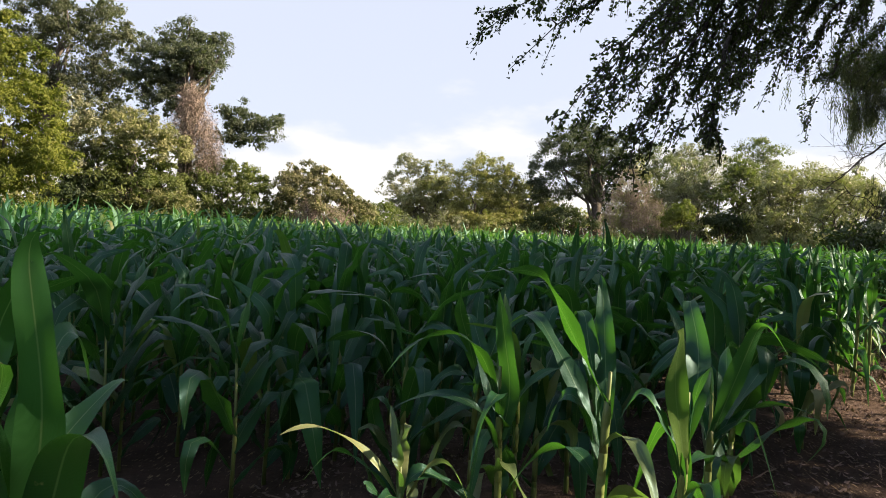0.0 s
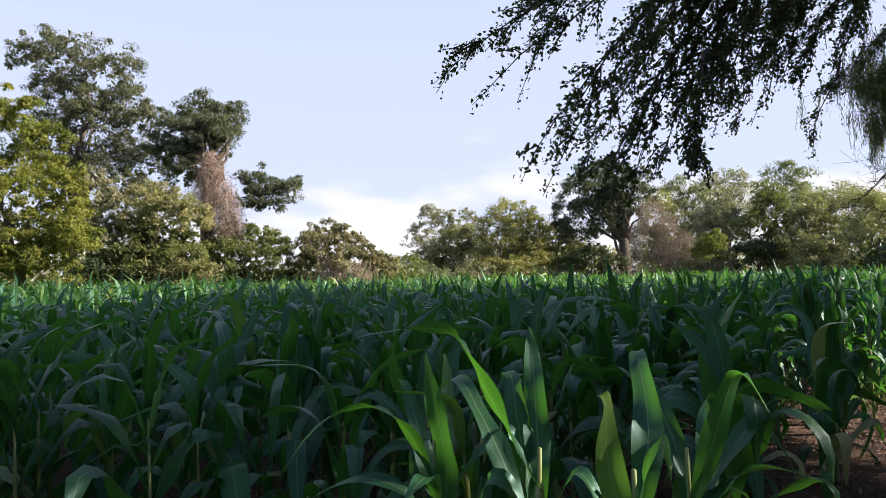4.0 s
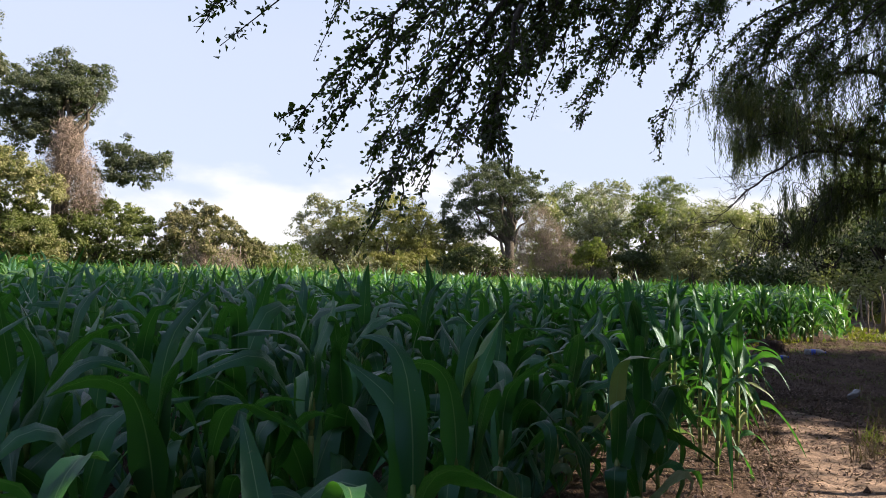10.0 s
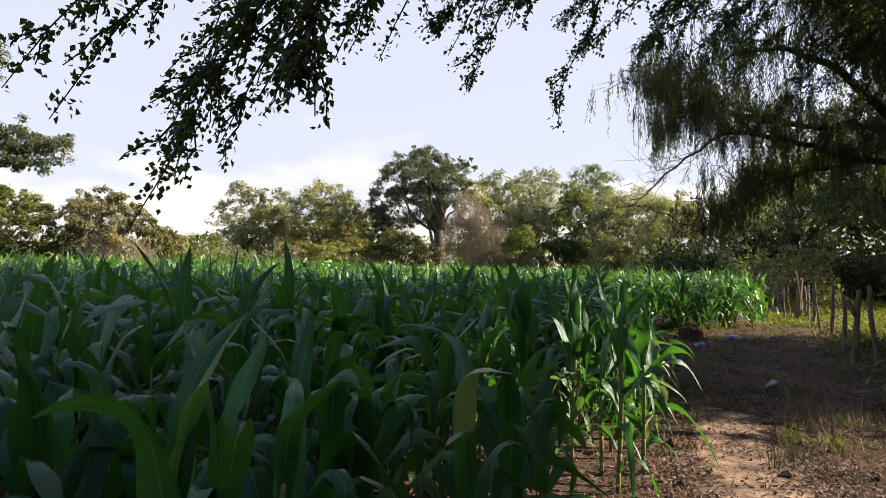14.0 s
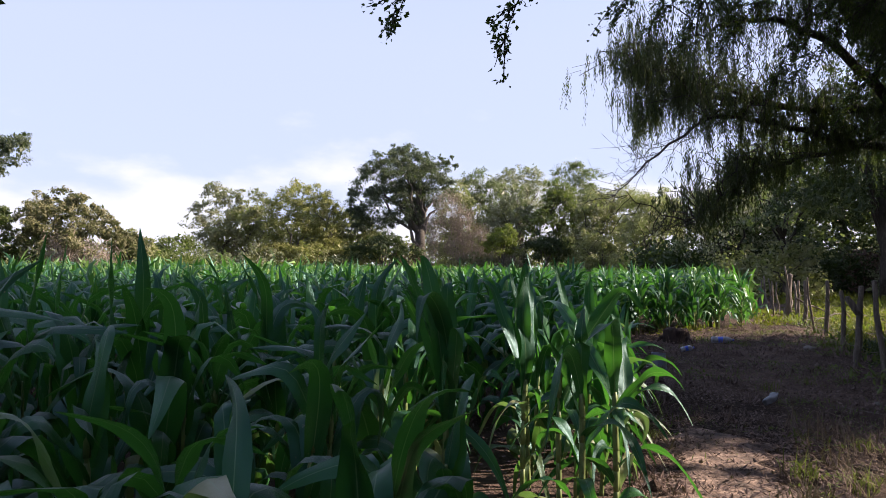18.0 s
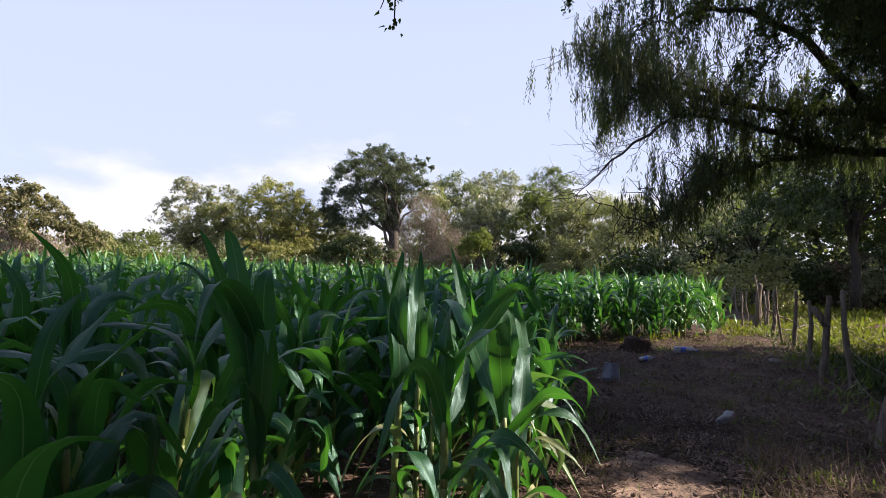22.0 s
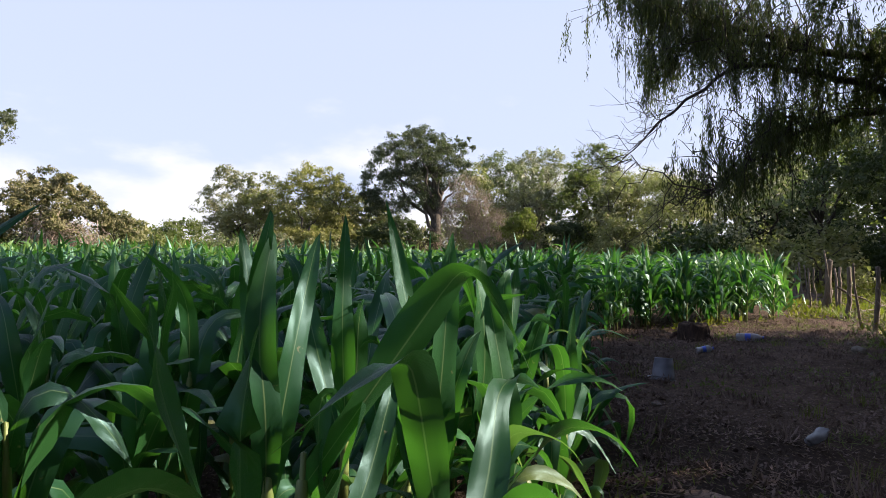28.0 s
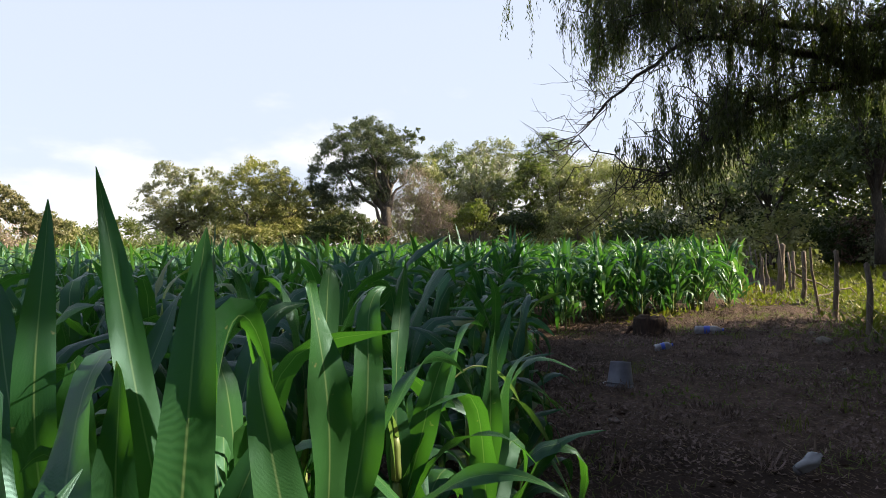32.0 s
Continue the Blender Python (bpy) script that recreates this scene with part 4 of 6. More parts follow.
tree("domed_tree", "low domed tree with browning leaves", (-8.2, 43.0, 0), 5.1, [(-0.5, 0.4, 4.6, 1.4, 1.2, 0.5), (-1.5, 0.4, 4.2, 1.2, 1.1, 0.5), (0.7, 0.0, 4.3, 1.2, 1.0, 0.5), (-0.3, 0.0, 3.9, 2.3, 1.9, 0.6), (-2.2, -0.3, 3.2, 0.9, 0.8, 0.8), (1.9, -0.3, 3.3, 1.2, 1.0, 0.5), (2.6, 0.3, 2.8, 1.2, 1.0, 0.5), (0.4, -0.7, 2.8, 2.4, 2.0, 0.8), (-1.0, 0.6, 2.6, 2.1, 1.8, 0.8), (3.1, 0.2, 2.3, 0.8, 0.6, 0.5)], F_BROWN, 8, 0.15, 210, 58, 0.16, spread=0.40, full=2.5)
tree("domed_tree", "small low olive tree in the tree line", (-5.8, 46, 0), 3.3, [(-0.2, 0.3, 2.8, 1.0, 0.9, 0.5), (0.7, -0.2, 2.4, 0.8, 0.7, 0.5)], F_OLIVE, 9, 0.17, 60, 50, 0.12, skirt=True, spread=0.5)
tree("thin_crowned_tree", "thin-crowned grey tree with winding limbs", (-3.8, 79.7, 0), 9.8, [(-0.5, -0.4, 9.0, 1.4, 1.2, 0.9), (-1.6, 0.0, 7.5, 1.5, 1.3, 1.0), (0.8, 0.4, 8.3, 1.4, 1.2, 0.9), (-2.5, -0.5, 5.8, 1.5, 1.3, 1.1), (2.7, 0.5, 8.7, 1.7, 1.4, 0.9), (4.1, 0.0, 8.0, 1.0, 0.9, 0.9), (1.7, 0.5, 6.5, 1.7, 1.4, 1.1), (-0.6, -0.6, 5.3, 1.9, 1.6, 1.3), (-1.9, 0.0, 3.7, 2.2, 1.8, 1.1), (1.6, 0.7, 3.6, 2.3, 1.9, 1.3)], F_GREY, 11, 0.22, 170, 44, 0.34, spread=0.62, full=2.0, limbs=18, skirt=True)
tree("yellowing_tree", "yellow-green tree in the tree line", (3.5, 74, 0), 9.5, [(0.5, -0.6, 8.5, 2.0, 1.7, 1.1), (-1.3, -0.6, 7.2, 1.9, 1.6, 1.2), (1.3, -0.5, 6.8, 1.8, 1.5, 1.2), (-0.8, 0.0, 5.4, 2.5, 2.1, 1.4), (1.5, 0.6, 4.5, 2.0, 1.7, 1.5), (-2.0, 0.7, 3.7, 2.4, 2.0, 1.4), (0.3, -0.8, 2.7, 2.7, 2.3, 1.3)], F_YELLOW, 12, 0.20, 190, 52, 0.25, spread=0.66, full=2.4, skirt=True)
tree("yellowing_tree", "yellow-green tree in the tree line", (6.7, 74, 0), 8.6, [(-0.3, -0.5, 7.6, 1.5, 1.3, 1.1), (0.7, -0.4, 6.2, 1.2, 1.0, 1.3), (-0.5, 0.0, 5.3, 1.8, 1.5, 1.4), (0.4, 0.0, 3.6, 1.5, 1.3, 1.5)], F_YELLOW, 13, 0.20, 120, 52, 0.22, spread=0.62, full=2.4, skirt=True)
tree("great_tree", "broad dark green tree with a forked trunk", (16.1, 74.9, 0), 14.0, [(-2.0, 0.4, 13.1, 1.5, 1.3, 0.9), (-3.5, 0.0, 12.3, 1.9, 1.7, 0.9), (-0.3, 0.6, 12.3, 2.0, 1.7, 1.0), (-4.9, -0.6, 10.7, 1.9, 1.6, 1.0), (-2.3, -0.8, 10.6, 2.5, 2.1, 1.3), (0.9, 0.0, 11.3, 2.3, 2.0, 0.9), (2.7, 0.0, 12.3, 1.3, 1.1, 0.6), (-6.0, 0.0, 8.7, 1.7, 1.5, 1.0), (-3.4, 0.0, 8.6, 2.7, 2.3, 1.4), (-0.2, 0.8, 9.0, 2.8, 2.4, 1.4), (-6.5, -0.4, 6.8, 1.3, 1.1, 0.8), (-4.5, 0.7, 6.3, 2.3, 1.9, 0.8), (-1.6, 0.0, 6.8, 2.3, 2.0, 0.9), (2.4, 0.4, 10.0, 1.4, 1.2, 1.0), (-5.9, 0.0, 5.6, 1.5, 1.3, 0.5)], F_STEEL, 14, 0.21, 420, 56, 0.55, fork=0.40, spread=0.72, full=2.4, limbs=22)
tree("far_tree", "grey-green tree behind the field", (24.8, 84, 0), 13.4, [(-0.2, 0.6, 12.2, 2.0, 1.7, 1.2), (-1.2, 0.6, 10.8, 1.8, 1.6, 1.3), (1.1, 0.0, 10.9, 1.7, 1.5, 1.5), (-0.2, 0.8, 8.9, 2.6, 2.2, 1.7), (1.6, -0.7, 7.3, 2.4, 2.0, 1.7)], F_MIDGREY, 15, 0.22, 150, 50, 0.3, skirt=True, full=2.2)
tree("far_tree", "pale green tree with pale limbs behind the field", (30.4, 85.5, 0), 14.1, [(0.1, 0.0, 13.1, 2.3, 2.0, 1.0), (-2.0, 0.0, 11.9, 1.8, 1.5, 1.1), (1.9, 0.6, 12.0, 2.0, 1.7, 1.2), (-0.2, 1.0, 10.6, 3.4, 2.9, 1.6), (1.3, 0.0, 8.6, 3.1, 2.7, 1.6), (-1.6, -0.8, 7.8, 2.7, 2.3, 1.6)], F_GREY, 16, 0.22, 170, 50, 0.3, skirt=True, full=2.2, limbs=14)
tree("far_tree", "tall green tree with a pale trunk", (33.8, 78, 0), 13.8, [(0.8, 0.3, 13.2, 1.1, 1.0, 0.6), (-0.9, 0.0, 12.3, 1.6, 1.4, 0.9), (1.5, -0.6, 11.9, 1.9, 1.6, 1.0), (-0.2, 0.7, 10.6, 2.4, 2.0, 1.1), (2.8, 0.6, 10.1, 1.9, 1.6, 1.0), (-1.5, -0.7, 8.7, 2.2, 1.9, 1.4), (1.5, -0.9, 8.5, 2.9, 2.5, 1.4)], F_MIDGREY, 17, 0.21, 170, 52, 0.3, skirt=True, full=2.2, limbs=14)
tree("far_tree", "olive tree in the far hedge", (36.2, 72, 0), 10.1, [(-0.1, 0.0, 8.9, 2.4, 2.1, 1.2), (-2.0, 0.0, 7.4, 2.3, 2.0, 1.4), (1.8, 0.0, 7.8, 2.7, 2.3, 1.5), (-0.1, 0.0, 5.7, 3.5, 3.0, 1.7)], F_OLIVE, 18, 0.21, 160, 50, 0.25, skirt=True, full=2.2)
tree("far_tree", "grey-green tree in the far hedge", (34.6, 61.7, 0), 8.3, [(-0.6, 0.6, 7.1, 2.0, 1.7, 1.2), (1.3, 0.0, 6.7, 2.0, 1.7, 1.2), (-0.1, -0.9, 5.2, 3.0, 2.5, 1.5)], F_OLIVE, 19, 0.20, 150, 50, 0.22, skirt=True, full=2.2)
tree("dark_hedge_bush", "dark rounded bush below the great tree", (11.8, 71.4, 0), 4.5, [(-0.1, -0.7, 3.6, 2.2, 1.8, 1.0), (-2.0, 0.0, 3.0, 1.8, 1.6, 0.8), (2.1, 0.0, 3.0, 1.9, 1.6, 0.8)], F_DARK, 20, 0.20, 110, 50, 0.15, full=2.2, spread=0.55)
tree("hedge_bush", "bright green bush at the far hedge", (23.7, 70.8, 0), 5.7, [(-0.1, -0.4, 4.8, 1.4, 1.2, 0.9), (-0.5, 0.0, 3.7, 1.9, 1.6, 0.9)], F_LIME, 21, 0.20, 80, 50, 0.14, full=2.2, spread=0.55)
tree("small_tree", "small green tree in the far hedge", (-6.0, 63.3, 0), 4.4, [(0, 0, 2.8, 1.7, 1.5, 1.5), (-2, 0, 2.4, 1.5, 1.5, 1.4)], F_MID, 10, 0.24, 50, 50, 0.12, skirt=True)
tree("hedge_bush", "dark green bush at the far hedge", (28.5, 72, 0), 6, [(0, 0, 3.4, 2.4, 1.8, 2.2)], F_DARK, 22, 0.25, 50, 55, 0.14)
tree("hedge_bush", "olive bush at the far hedge", (32, 66, 0), 5.6, [(0, 0, 3.2, 2.6, 1.8, 2.2)], F_OLIVE, 23, 0.25, 50, 55, 0.14)
tree("shade_tree", "olive-grey tree beyond the post fence", (32.1, 46.4, 0), 6.9, [(0, 0, 4.2, 3.4, 2.6, 2.4), (3.4, 0, 4.6, 2.6, 2.4, 2.4)], F_GREY, 24, 0.24, 90, 55, 0.22, bark=DARKBARK)
tree("shade_tree", "dull green tree beyond the post fence", (30, 38.5, 0.4), 10, [(0, 0, 5.6, 3.6, 3, 4.2), (2, -2, 4.2, 3, 2.4, 3.2)], F_MIDGREY, 25, 0.26, 80, 50, 0.2, fork=0.3, bark=DARKBARK)
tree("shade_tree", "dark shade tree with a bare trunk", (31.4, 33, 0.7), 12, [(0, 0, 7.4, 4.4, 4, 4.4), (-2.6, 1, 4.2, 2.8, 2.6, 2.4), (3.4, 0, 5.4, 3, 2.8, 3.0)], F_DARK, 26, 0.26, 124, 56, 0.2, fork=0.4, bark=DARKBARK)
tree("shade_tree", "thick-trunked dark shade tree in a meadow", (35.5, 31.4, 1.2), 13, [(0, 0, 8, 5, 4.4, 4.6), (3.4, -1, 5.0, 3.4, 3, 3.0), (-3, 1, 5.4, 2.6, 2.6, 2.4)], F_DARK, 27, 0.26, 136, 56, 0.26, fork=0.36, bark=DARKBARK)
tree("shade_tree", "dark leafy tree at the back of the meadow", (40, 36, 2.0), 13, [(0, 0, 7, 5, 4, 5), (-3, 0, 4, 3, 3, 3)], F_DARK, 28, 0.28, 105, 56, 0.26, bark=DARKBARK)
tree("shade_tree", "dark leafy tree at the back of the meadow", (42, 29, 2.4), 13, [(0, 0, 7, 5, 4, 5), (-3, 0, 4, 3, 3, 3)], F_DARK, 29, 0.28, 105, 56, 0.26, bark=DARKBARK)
for i, (x, y, h, m) in enumerate([(21.0, 80, 11.5, F_OLIVE), (27.5, 79, 12.3, F_GREY), (31.5, 76, 12, F_MID), (33.6, 71, 9.6, F_OLIVE), (38.5, 67, 10, F_GREY), (41, 62, 9.6, F_OLIVE), (-1.2, 77, 8.2, F_OLIVE), (5.0, 79, 8.6, F_GREY), (9.5, 79, 7.6, F_OLIVE)]):
    tree("far_tree", "leafy tree in the wall of trees behind the field", (x, y, 0), h, [(0, 0, h * 0.72, 2.4, 2.2, h * 0.26), (-1.4, 0, h * 0.5, 2.2, 2.0, h * 0.2), (1.5, 0, h * 0.52, 2.2, 2.0, h * 0.2)], m, 160 + i, 0.36, 66, 46, 0.2, skirt=True, limbs=6, group="trees behind the field")

for i, (x, y, h, m) in enumerate([(38.5, 50, 9.5, F_MID), (42, 47.5, 10.5, F_DARK), (45, 44.5, 11, F_MID), (47.5, 41, 11.5, F_DARK), (50, 37, 12, F_MID), (52, 32, 12, F_DARK)]):
    tree("shade_tree", "dense tree at the back of the meadow", (x, y, 2.3), h, [(0, 0, h * 0.66, 3.4, 2.6, h * 0.30), (-2.0, 0, h * 0.45, 2.8, 2.4, h * 0.22), (2.1, 0, h * 0.46, 2.8, 2.4, h * 0.22)], m, 180 + i, 0.38, 62, 44, 0.25, skirt=True, limbs=5, group="trees behind the meadow")

HEDGE = [(-24, 34.5), (-20, 38.5), (-17.5, 41.5), (-13.5, 43.5), (-10, 45.5), (-5, 52), (-8.5, 60), (-3, 68), (0.5, 71), (4.5, 71.5), (8, 71), (14, 72.5), (18.5, 73), (21.5, 72), (25.5, 74), (29.5, 70.5), (33, 68), (36.5, 64), (37.5, 58), (34, 53), (36, 48), (30.5, 43), (34.5, 43.5), (38, 40), (28.5, 36.5), (35, 40.5), (38.5, 37.5), (42, 34), (44.5, 30), (46, 26), (40, 43), (46, 36)]
r_h = np.random.default_rng(91)
for i, (x, y) in enumerate(HEDGE):
    h = r_h.uniform(2.4, 3.6)
    m = (F_OLIVE, F_MIDGREY if y > 50 else F_DARK, F_GREY, F_OLIVE, F_MIDGREY if y > 50 else F_DARK, F_DRY if i % 4 == 3 else F_MID)[i % 6]
    tree("hedge_shrub", "leafy shrub in the hedge round the field", (x, y, float(rise(np.float64(x), np.float64(y)))), h,
         [(0, 0, h * 0.45, 2.2, 1.7, h * 0.45), (r_h.uniform(-1.5, 1.5), 0, h * 0.3, 1.9, 1.6, h * 0.34)], m, 200 + i, 0.27, 46, 40, 0.10, limbs=3, full=1.4, group="field hedge", category="shrub")


def far_woods():
    r = np.random.default_rng(95)
    holder = thing("far_woods", "distant woodland closing the view", "woods", kind="stuff")
    n = 900
    ang = r.uniform(-1.0, 1.25, n)
    dist = r.uniform(98, 116, n)
    top = 4.5 + 2.5 * np.sin(ang * 9) + 1.5 * np.sin(ang * 23 + 1)
    c = np.column_stack([3 + np.sin(ang) * dist, 5 + np.cos(ang) * dist, r.uniform(0.2, 1, n) * np.maximum(top, 2.5)])
    c[:, 2] += rise(c[:, 0], c[:, 1])
    k = 34
    p = np.repeat(c, k, 0) + r.normal(0, 1, (n * k, 3)) * np.array([1.3, 1.3, 0.8])
    al = unit(r.normal(0, 1, p.shape))
    wd = unit(np.cross(al, r.normal(0, 1, p.shape)))
    ln = r.uniform(0.35, 0.8, len(p))
    place("leaf_masses", mesh_np("leaf_masses", *leaf_quads(p, al, wd, ln, ln * 0.7), F_OLIVE, smooth=False), holder)


def meadow_thicket():
    """Low dark growth that closes the view behind the meadow."""
    r = np.random.default_rng(96)
    holder = thing("meadow_thicket", "dark low thicket behind the meadow", "thicket", kind="stuff")
    n, k = 900, 30
    ang = r.uniform(0.50, 1.20, n)
    dist = r.uniform(50, 57, n)
    c = np.column_stack([3 + np.sin(ang) * dist, 5 + np.cos(ang) * dist, r.uniform(0.05, 1, n) * (3.6 + 1.1 * np.sin(ang * 31) + 0.7 * np.sin(ang * 73))])
    c[:, 2] += rise(c[:, 0], c[:, 1])
    p = np.repeat(c, k, 0) + r.normal(0, 1, (n * k, 3)) * np.array([0.7, 0.7, 0.45])
    al = unit(r.normal(0, 1, p.shape))
    wd = unit(np.cross(al, r.normal(0, 1, p.shape)))
    ln = r.uniform(0.22, 0.5, len(p))
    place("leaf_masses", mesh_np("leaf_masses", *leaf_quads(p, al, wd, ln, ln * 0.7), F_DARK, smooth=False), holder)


far_woods()
meadow_thicket()

# ---- dead vines on two trunks ----
def vine_curtain(label, base, spots, seed):
    """Fine dead twigs hanging in lumpy drapes: spots are x, y, z, half width, half height, count."""
    r = np.random.default_rng(seed)
    holder = thing("dead_vine_curtain", label, "dead vines", base)
    cen, alo, soup = [], [], Soup()
    for x, y, z, rx, rz, n in spots:
        k = int(n * 1.5) // 14
        o = unit(r.normal(0, 1, (k, 3))) * r.uniform(0.3, 1, (k, 1)) ** 0.5 * np.array([rx, rx * 0.7, rz]) + np.array([x, y, z])
        drop = r.uniform(0.3, 1.0, (k, 1))
        c = np.repeat(o, 14, 0) + r.normal(0, 0.20, (k * 14, 3)) * np.array([1, 1, 0.4])
        c[:, 2] -= r.uniform(0, 1, k * 14) * np.repeat(drop, 14) * 1.3
        cen.append(c)
        alo.append(unit(r.normal(0, 0.85, c.shape) + np.array([0, 0, -0.7])))
        for p in o[::22]:
            soup.add(*tube(bend(p + np.array([0, 0, 0.4]), p + np.array([r.normal(0, 0.3), r.normal(0, 0.3), -r.uniform(0.8, 2.0)]), 0, r, 6, 0.10), np.linspace(0.016, 0.006, 6), 4))
    c, a = np.concatenate(cen), np.concatenate(alo)
    low = c[:, 2] > 0.3
    c, a = c[low], a[low]
    ln = r.uniform(0.14, 0.42, len(c)) * (base[1] / 58) ** 0.5
    wd = unit(np.cross(a, r.normal(0, 1, c.shape)))
    tagged(place("twig_drape", mesh_np("twig_drape", *leaf_quads(c, a, wd, ln, r.uniform(0.018, 0.042, len(c))), F_VINE, smooth=False), holder), kind="stuff")
    tagged(place("stem_tangle", soup.mesh("stem_tangle", VINE), holder), kind="stuff")


vine_curtain("pinkish dead vines draped over the trunk", (-15.8, 42.9, 0), [(0.4, -0.9, 9.3, 0.5, 0.6, 600), (0.5, -0.9, 8.7, 0.7, 0.8, 1300), (0.7, -0.9, 7.6, 1.1, 0.9, 2400), (1.1, -0.8, 6.5, 1.2, 0.9, 2300), (1.4, -0.8, 5.5, 0.9, 0.7, 1200), (-0.5, -0.7, 7.2, 0.8, 0.7, 700), (0.5, -0.6, 4.6, 0.7, 0.6, 500)], 31)
vine_curtain("pinkish dead vines on a low domed tree", (-8.3, 43.0, 0), [(0.4, -1.7, 2.4, 1.0, 0.9, 1500), (2.0, -1.5, 2.2, 0.8, 0.8, 1000)], 33)
vine_curtain("pinkish dead vines hanging beside the great tree", (19.0, 73.0, 0), [(-0.6, 0, 8.4, 1.5, 1.3, 1500), (0.9, 0, 7.0, 1.5, 1.3, 1500), (-1.7, 0, 6.2, 1.2, 1.5, 1300), (-2.3, 0, 3.8, 0.9, 1.9, 1300), (0.4, 0, 4.4, 1.2, 1.8, 1700), (2.6, 0, 5.0, 1.4, 1.5, 1500), (2.2, 0, 2.9, 1.2, 1.5, 1500), (4.4, 0, 3.4, 1.2, 1.3, 1000), (6.6, 0, 2.6, 1.2, 0.9, 700)], 32)


# ---- willow over the clearing ----
def willow():
    r = np.random.default_rng(41)
    base = np.array((18.6, 14.4, 0.0))
    root = thing("willow_tree", "large willow with dark limbs and hanging leafy strands", "willow tree", base)
    limbs = [
        [(18.6, 14.4, 3.0), (17.3, 15.7, 4.75), (15.4, 16.3, 5.0), (13.3, 16.9, 5.05), (11.4, 17.7, 5.7), (10.4, 18.2, 6.2)],
        [(17.7, 15.2, 4.2), (15.0, 16.8, 4.25), (13.2, 17.0, 4.65), (11.4, 17.0, 4.85), (10.4, 17.6, 3.95), (9.7, 18.1, 3.1)],
        [(15.0, 16.8, 4.25), (13.56, 17.3, 4.05), (12.2, 17.0, 3.5), (11.2, 16.7, 2.85), (10.46, 16.4, 2.5), (9.1, 16.3, 3.0)],
        [(18.3, 14.7, 4.4), (16.2, 15.0, 5.3), (14.9, 15.5, 6.0), (13.9, 16.4, 7.6), (13.2, 17.2, 9.0), (12.2, 18.0, 10.2)],
        [(18.6, 14.4, 4.6), (17.4, 15.4, 7.2), (16.0, 16.8, 9.4), (14.6, 18.0, 11.2)],
        [(18.9, 14.4, 4.6), (20.6, 15.4, 7.0), (22.0, 17.0, 9.0), (23.0, 18.2, 10.2)],
        [(18.9, 14.6, 3.6), (20.2, 17.0, 4.9), (20.6, 19.6, 5.4), (20.2, 21.6, 5.2)],
        [(18.4, 14.2, 3.8), (18.0, 12.6, 5.6), (16.6, 11.6, 6.6), (14.6, 11.5, 6.8), (12.6, 11.9, 6.0), (11.2, 12.3, 5.2)],
        [(13.3, 16.9, 5.05), (11.6, 17.6, 5.4), (11.0, 18.1, 5.3), (10.5, 18.4, 4.9)],
        [(11.4, 17.7, 5.7), (10.9, 18.2, 6.1), (10.4, 18.7, 6.1)],
        [(15.4, 16.3, 5.0), (12.6, 15.0, 5.8), (10.8, 14.3, 5.9), (9.4, 13.8, 5.4), (8.6, 13.5, 5.0)],
    ]
    lush = [2.6, 1.1, 1.15, 4.4, 1.8, 0.4, 1.6, 1.5, 1.3, 0.9, 0.6]
    reach = [1.0, 0.66, 0.74, 1.0, 1.0, 1.0, 1.0, 1.0, 1.0, 1.0, 1.0]
    thick = [0.19, 0.12, 0.065, 0.18, 0.22, 0.2, 0.17, 0.2, 0.07, 0.06, 0.11]
    trunk = bend((0, 0, -0.2), (0, 0, 4.6), 0, r, 7, 0.05)
    place("trunk", mesh_np("trunk", *tube(trunk, np.linspace(0.62, 0.40, 7), 12, 0.08, r), DARKBARK), root)
    twigs = Soup()
    hangs = []
    for line, t0, q, far in zip(limbs, thick, lush, reach):
        p = np.array(line) - base
        s = np.linspace(0, len(p) - 1, len(p) * 4)
        fine = np.stack([np.interp(s, np.arange(len(p)), p[:, i]) for i in range(3)], 1)
        fine[1:-1] = (fine[:-2] + fine[1:-1] * 2 + fine[2:]) / 4
        place("limb", mesh_np("limb", *tube(fine + r.normal(0, 0.03, fine.shape), 0.007 + (t0 - 0.007) * np.linspace(1, 0, len(fine)) ** 1.35, 9, 0.1, r), DARKBARK), root)
        for c in range(int(9 * q * len(p))):
            k = int(len(fine) * (0.10 + (far - 0.10) * r.uniform()))
            k = min(k, len(fine) - 1)
            d = unit(np.array([r.normal(-0.25, 0.8), r.normal(0, 0.8), r.uniform(0.0, 0.9)]))
            ln = r.uniform(0.5, 1.6)
            end = fine[k] + d * ln
            b = bend(fine[k], end, -0.15 * ln, r, 6, 0.2)
            twigs.add(*tube(b, np.linspace(0.014, 0.003, 6), 4))
            for h in range(4):
                knot = b[int(r.integers(1, 6))] + r.normal(0, 0.10, 3)
                hangs += [knot + r.normal(0, 0.035, 3) for strand in range(int(r.integers(2, 5)))]
        for c in range(int(6 * q * len(p)) + 4):
            hangs.append(fine[int(r.integers(len(fine) // 3, int(len(fine) * far)))])
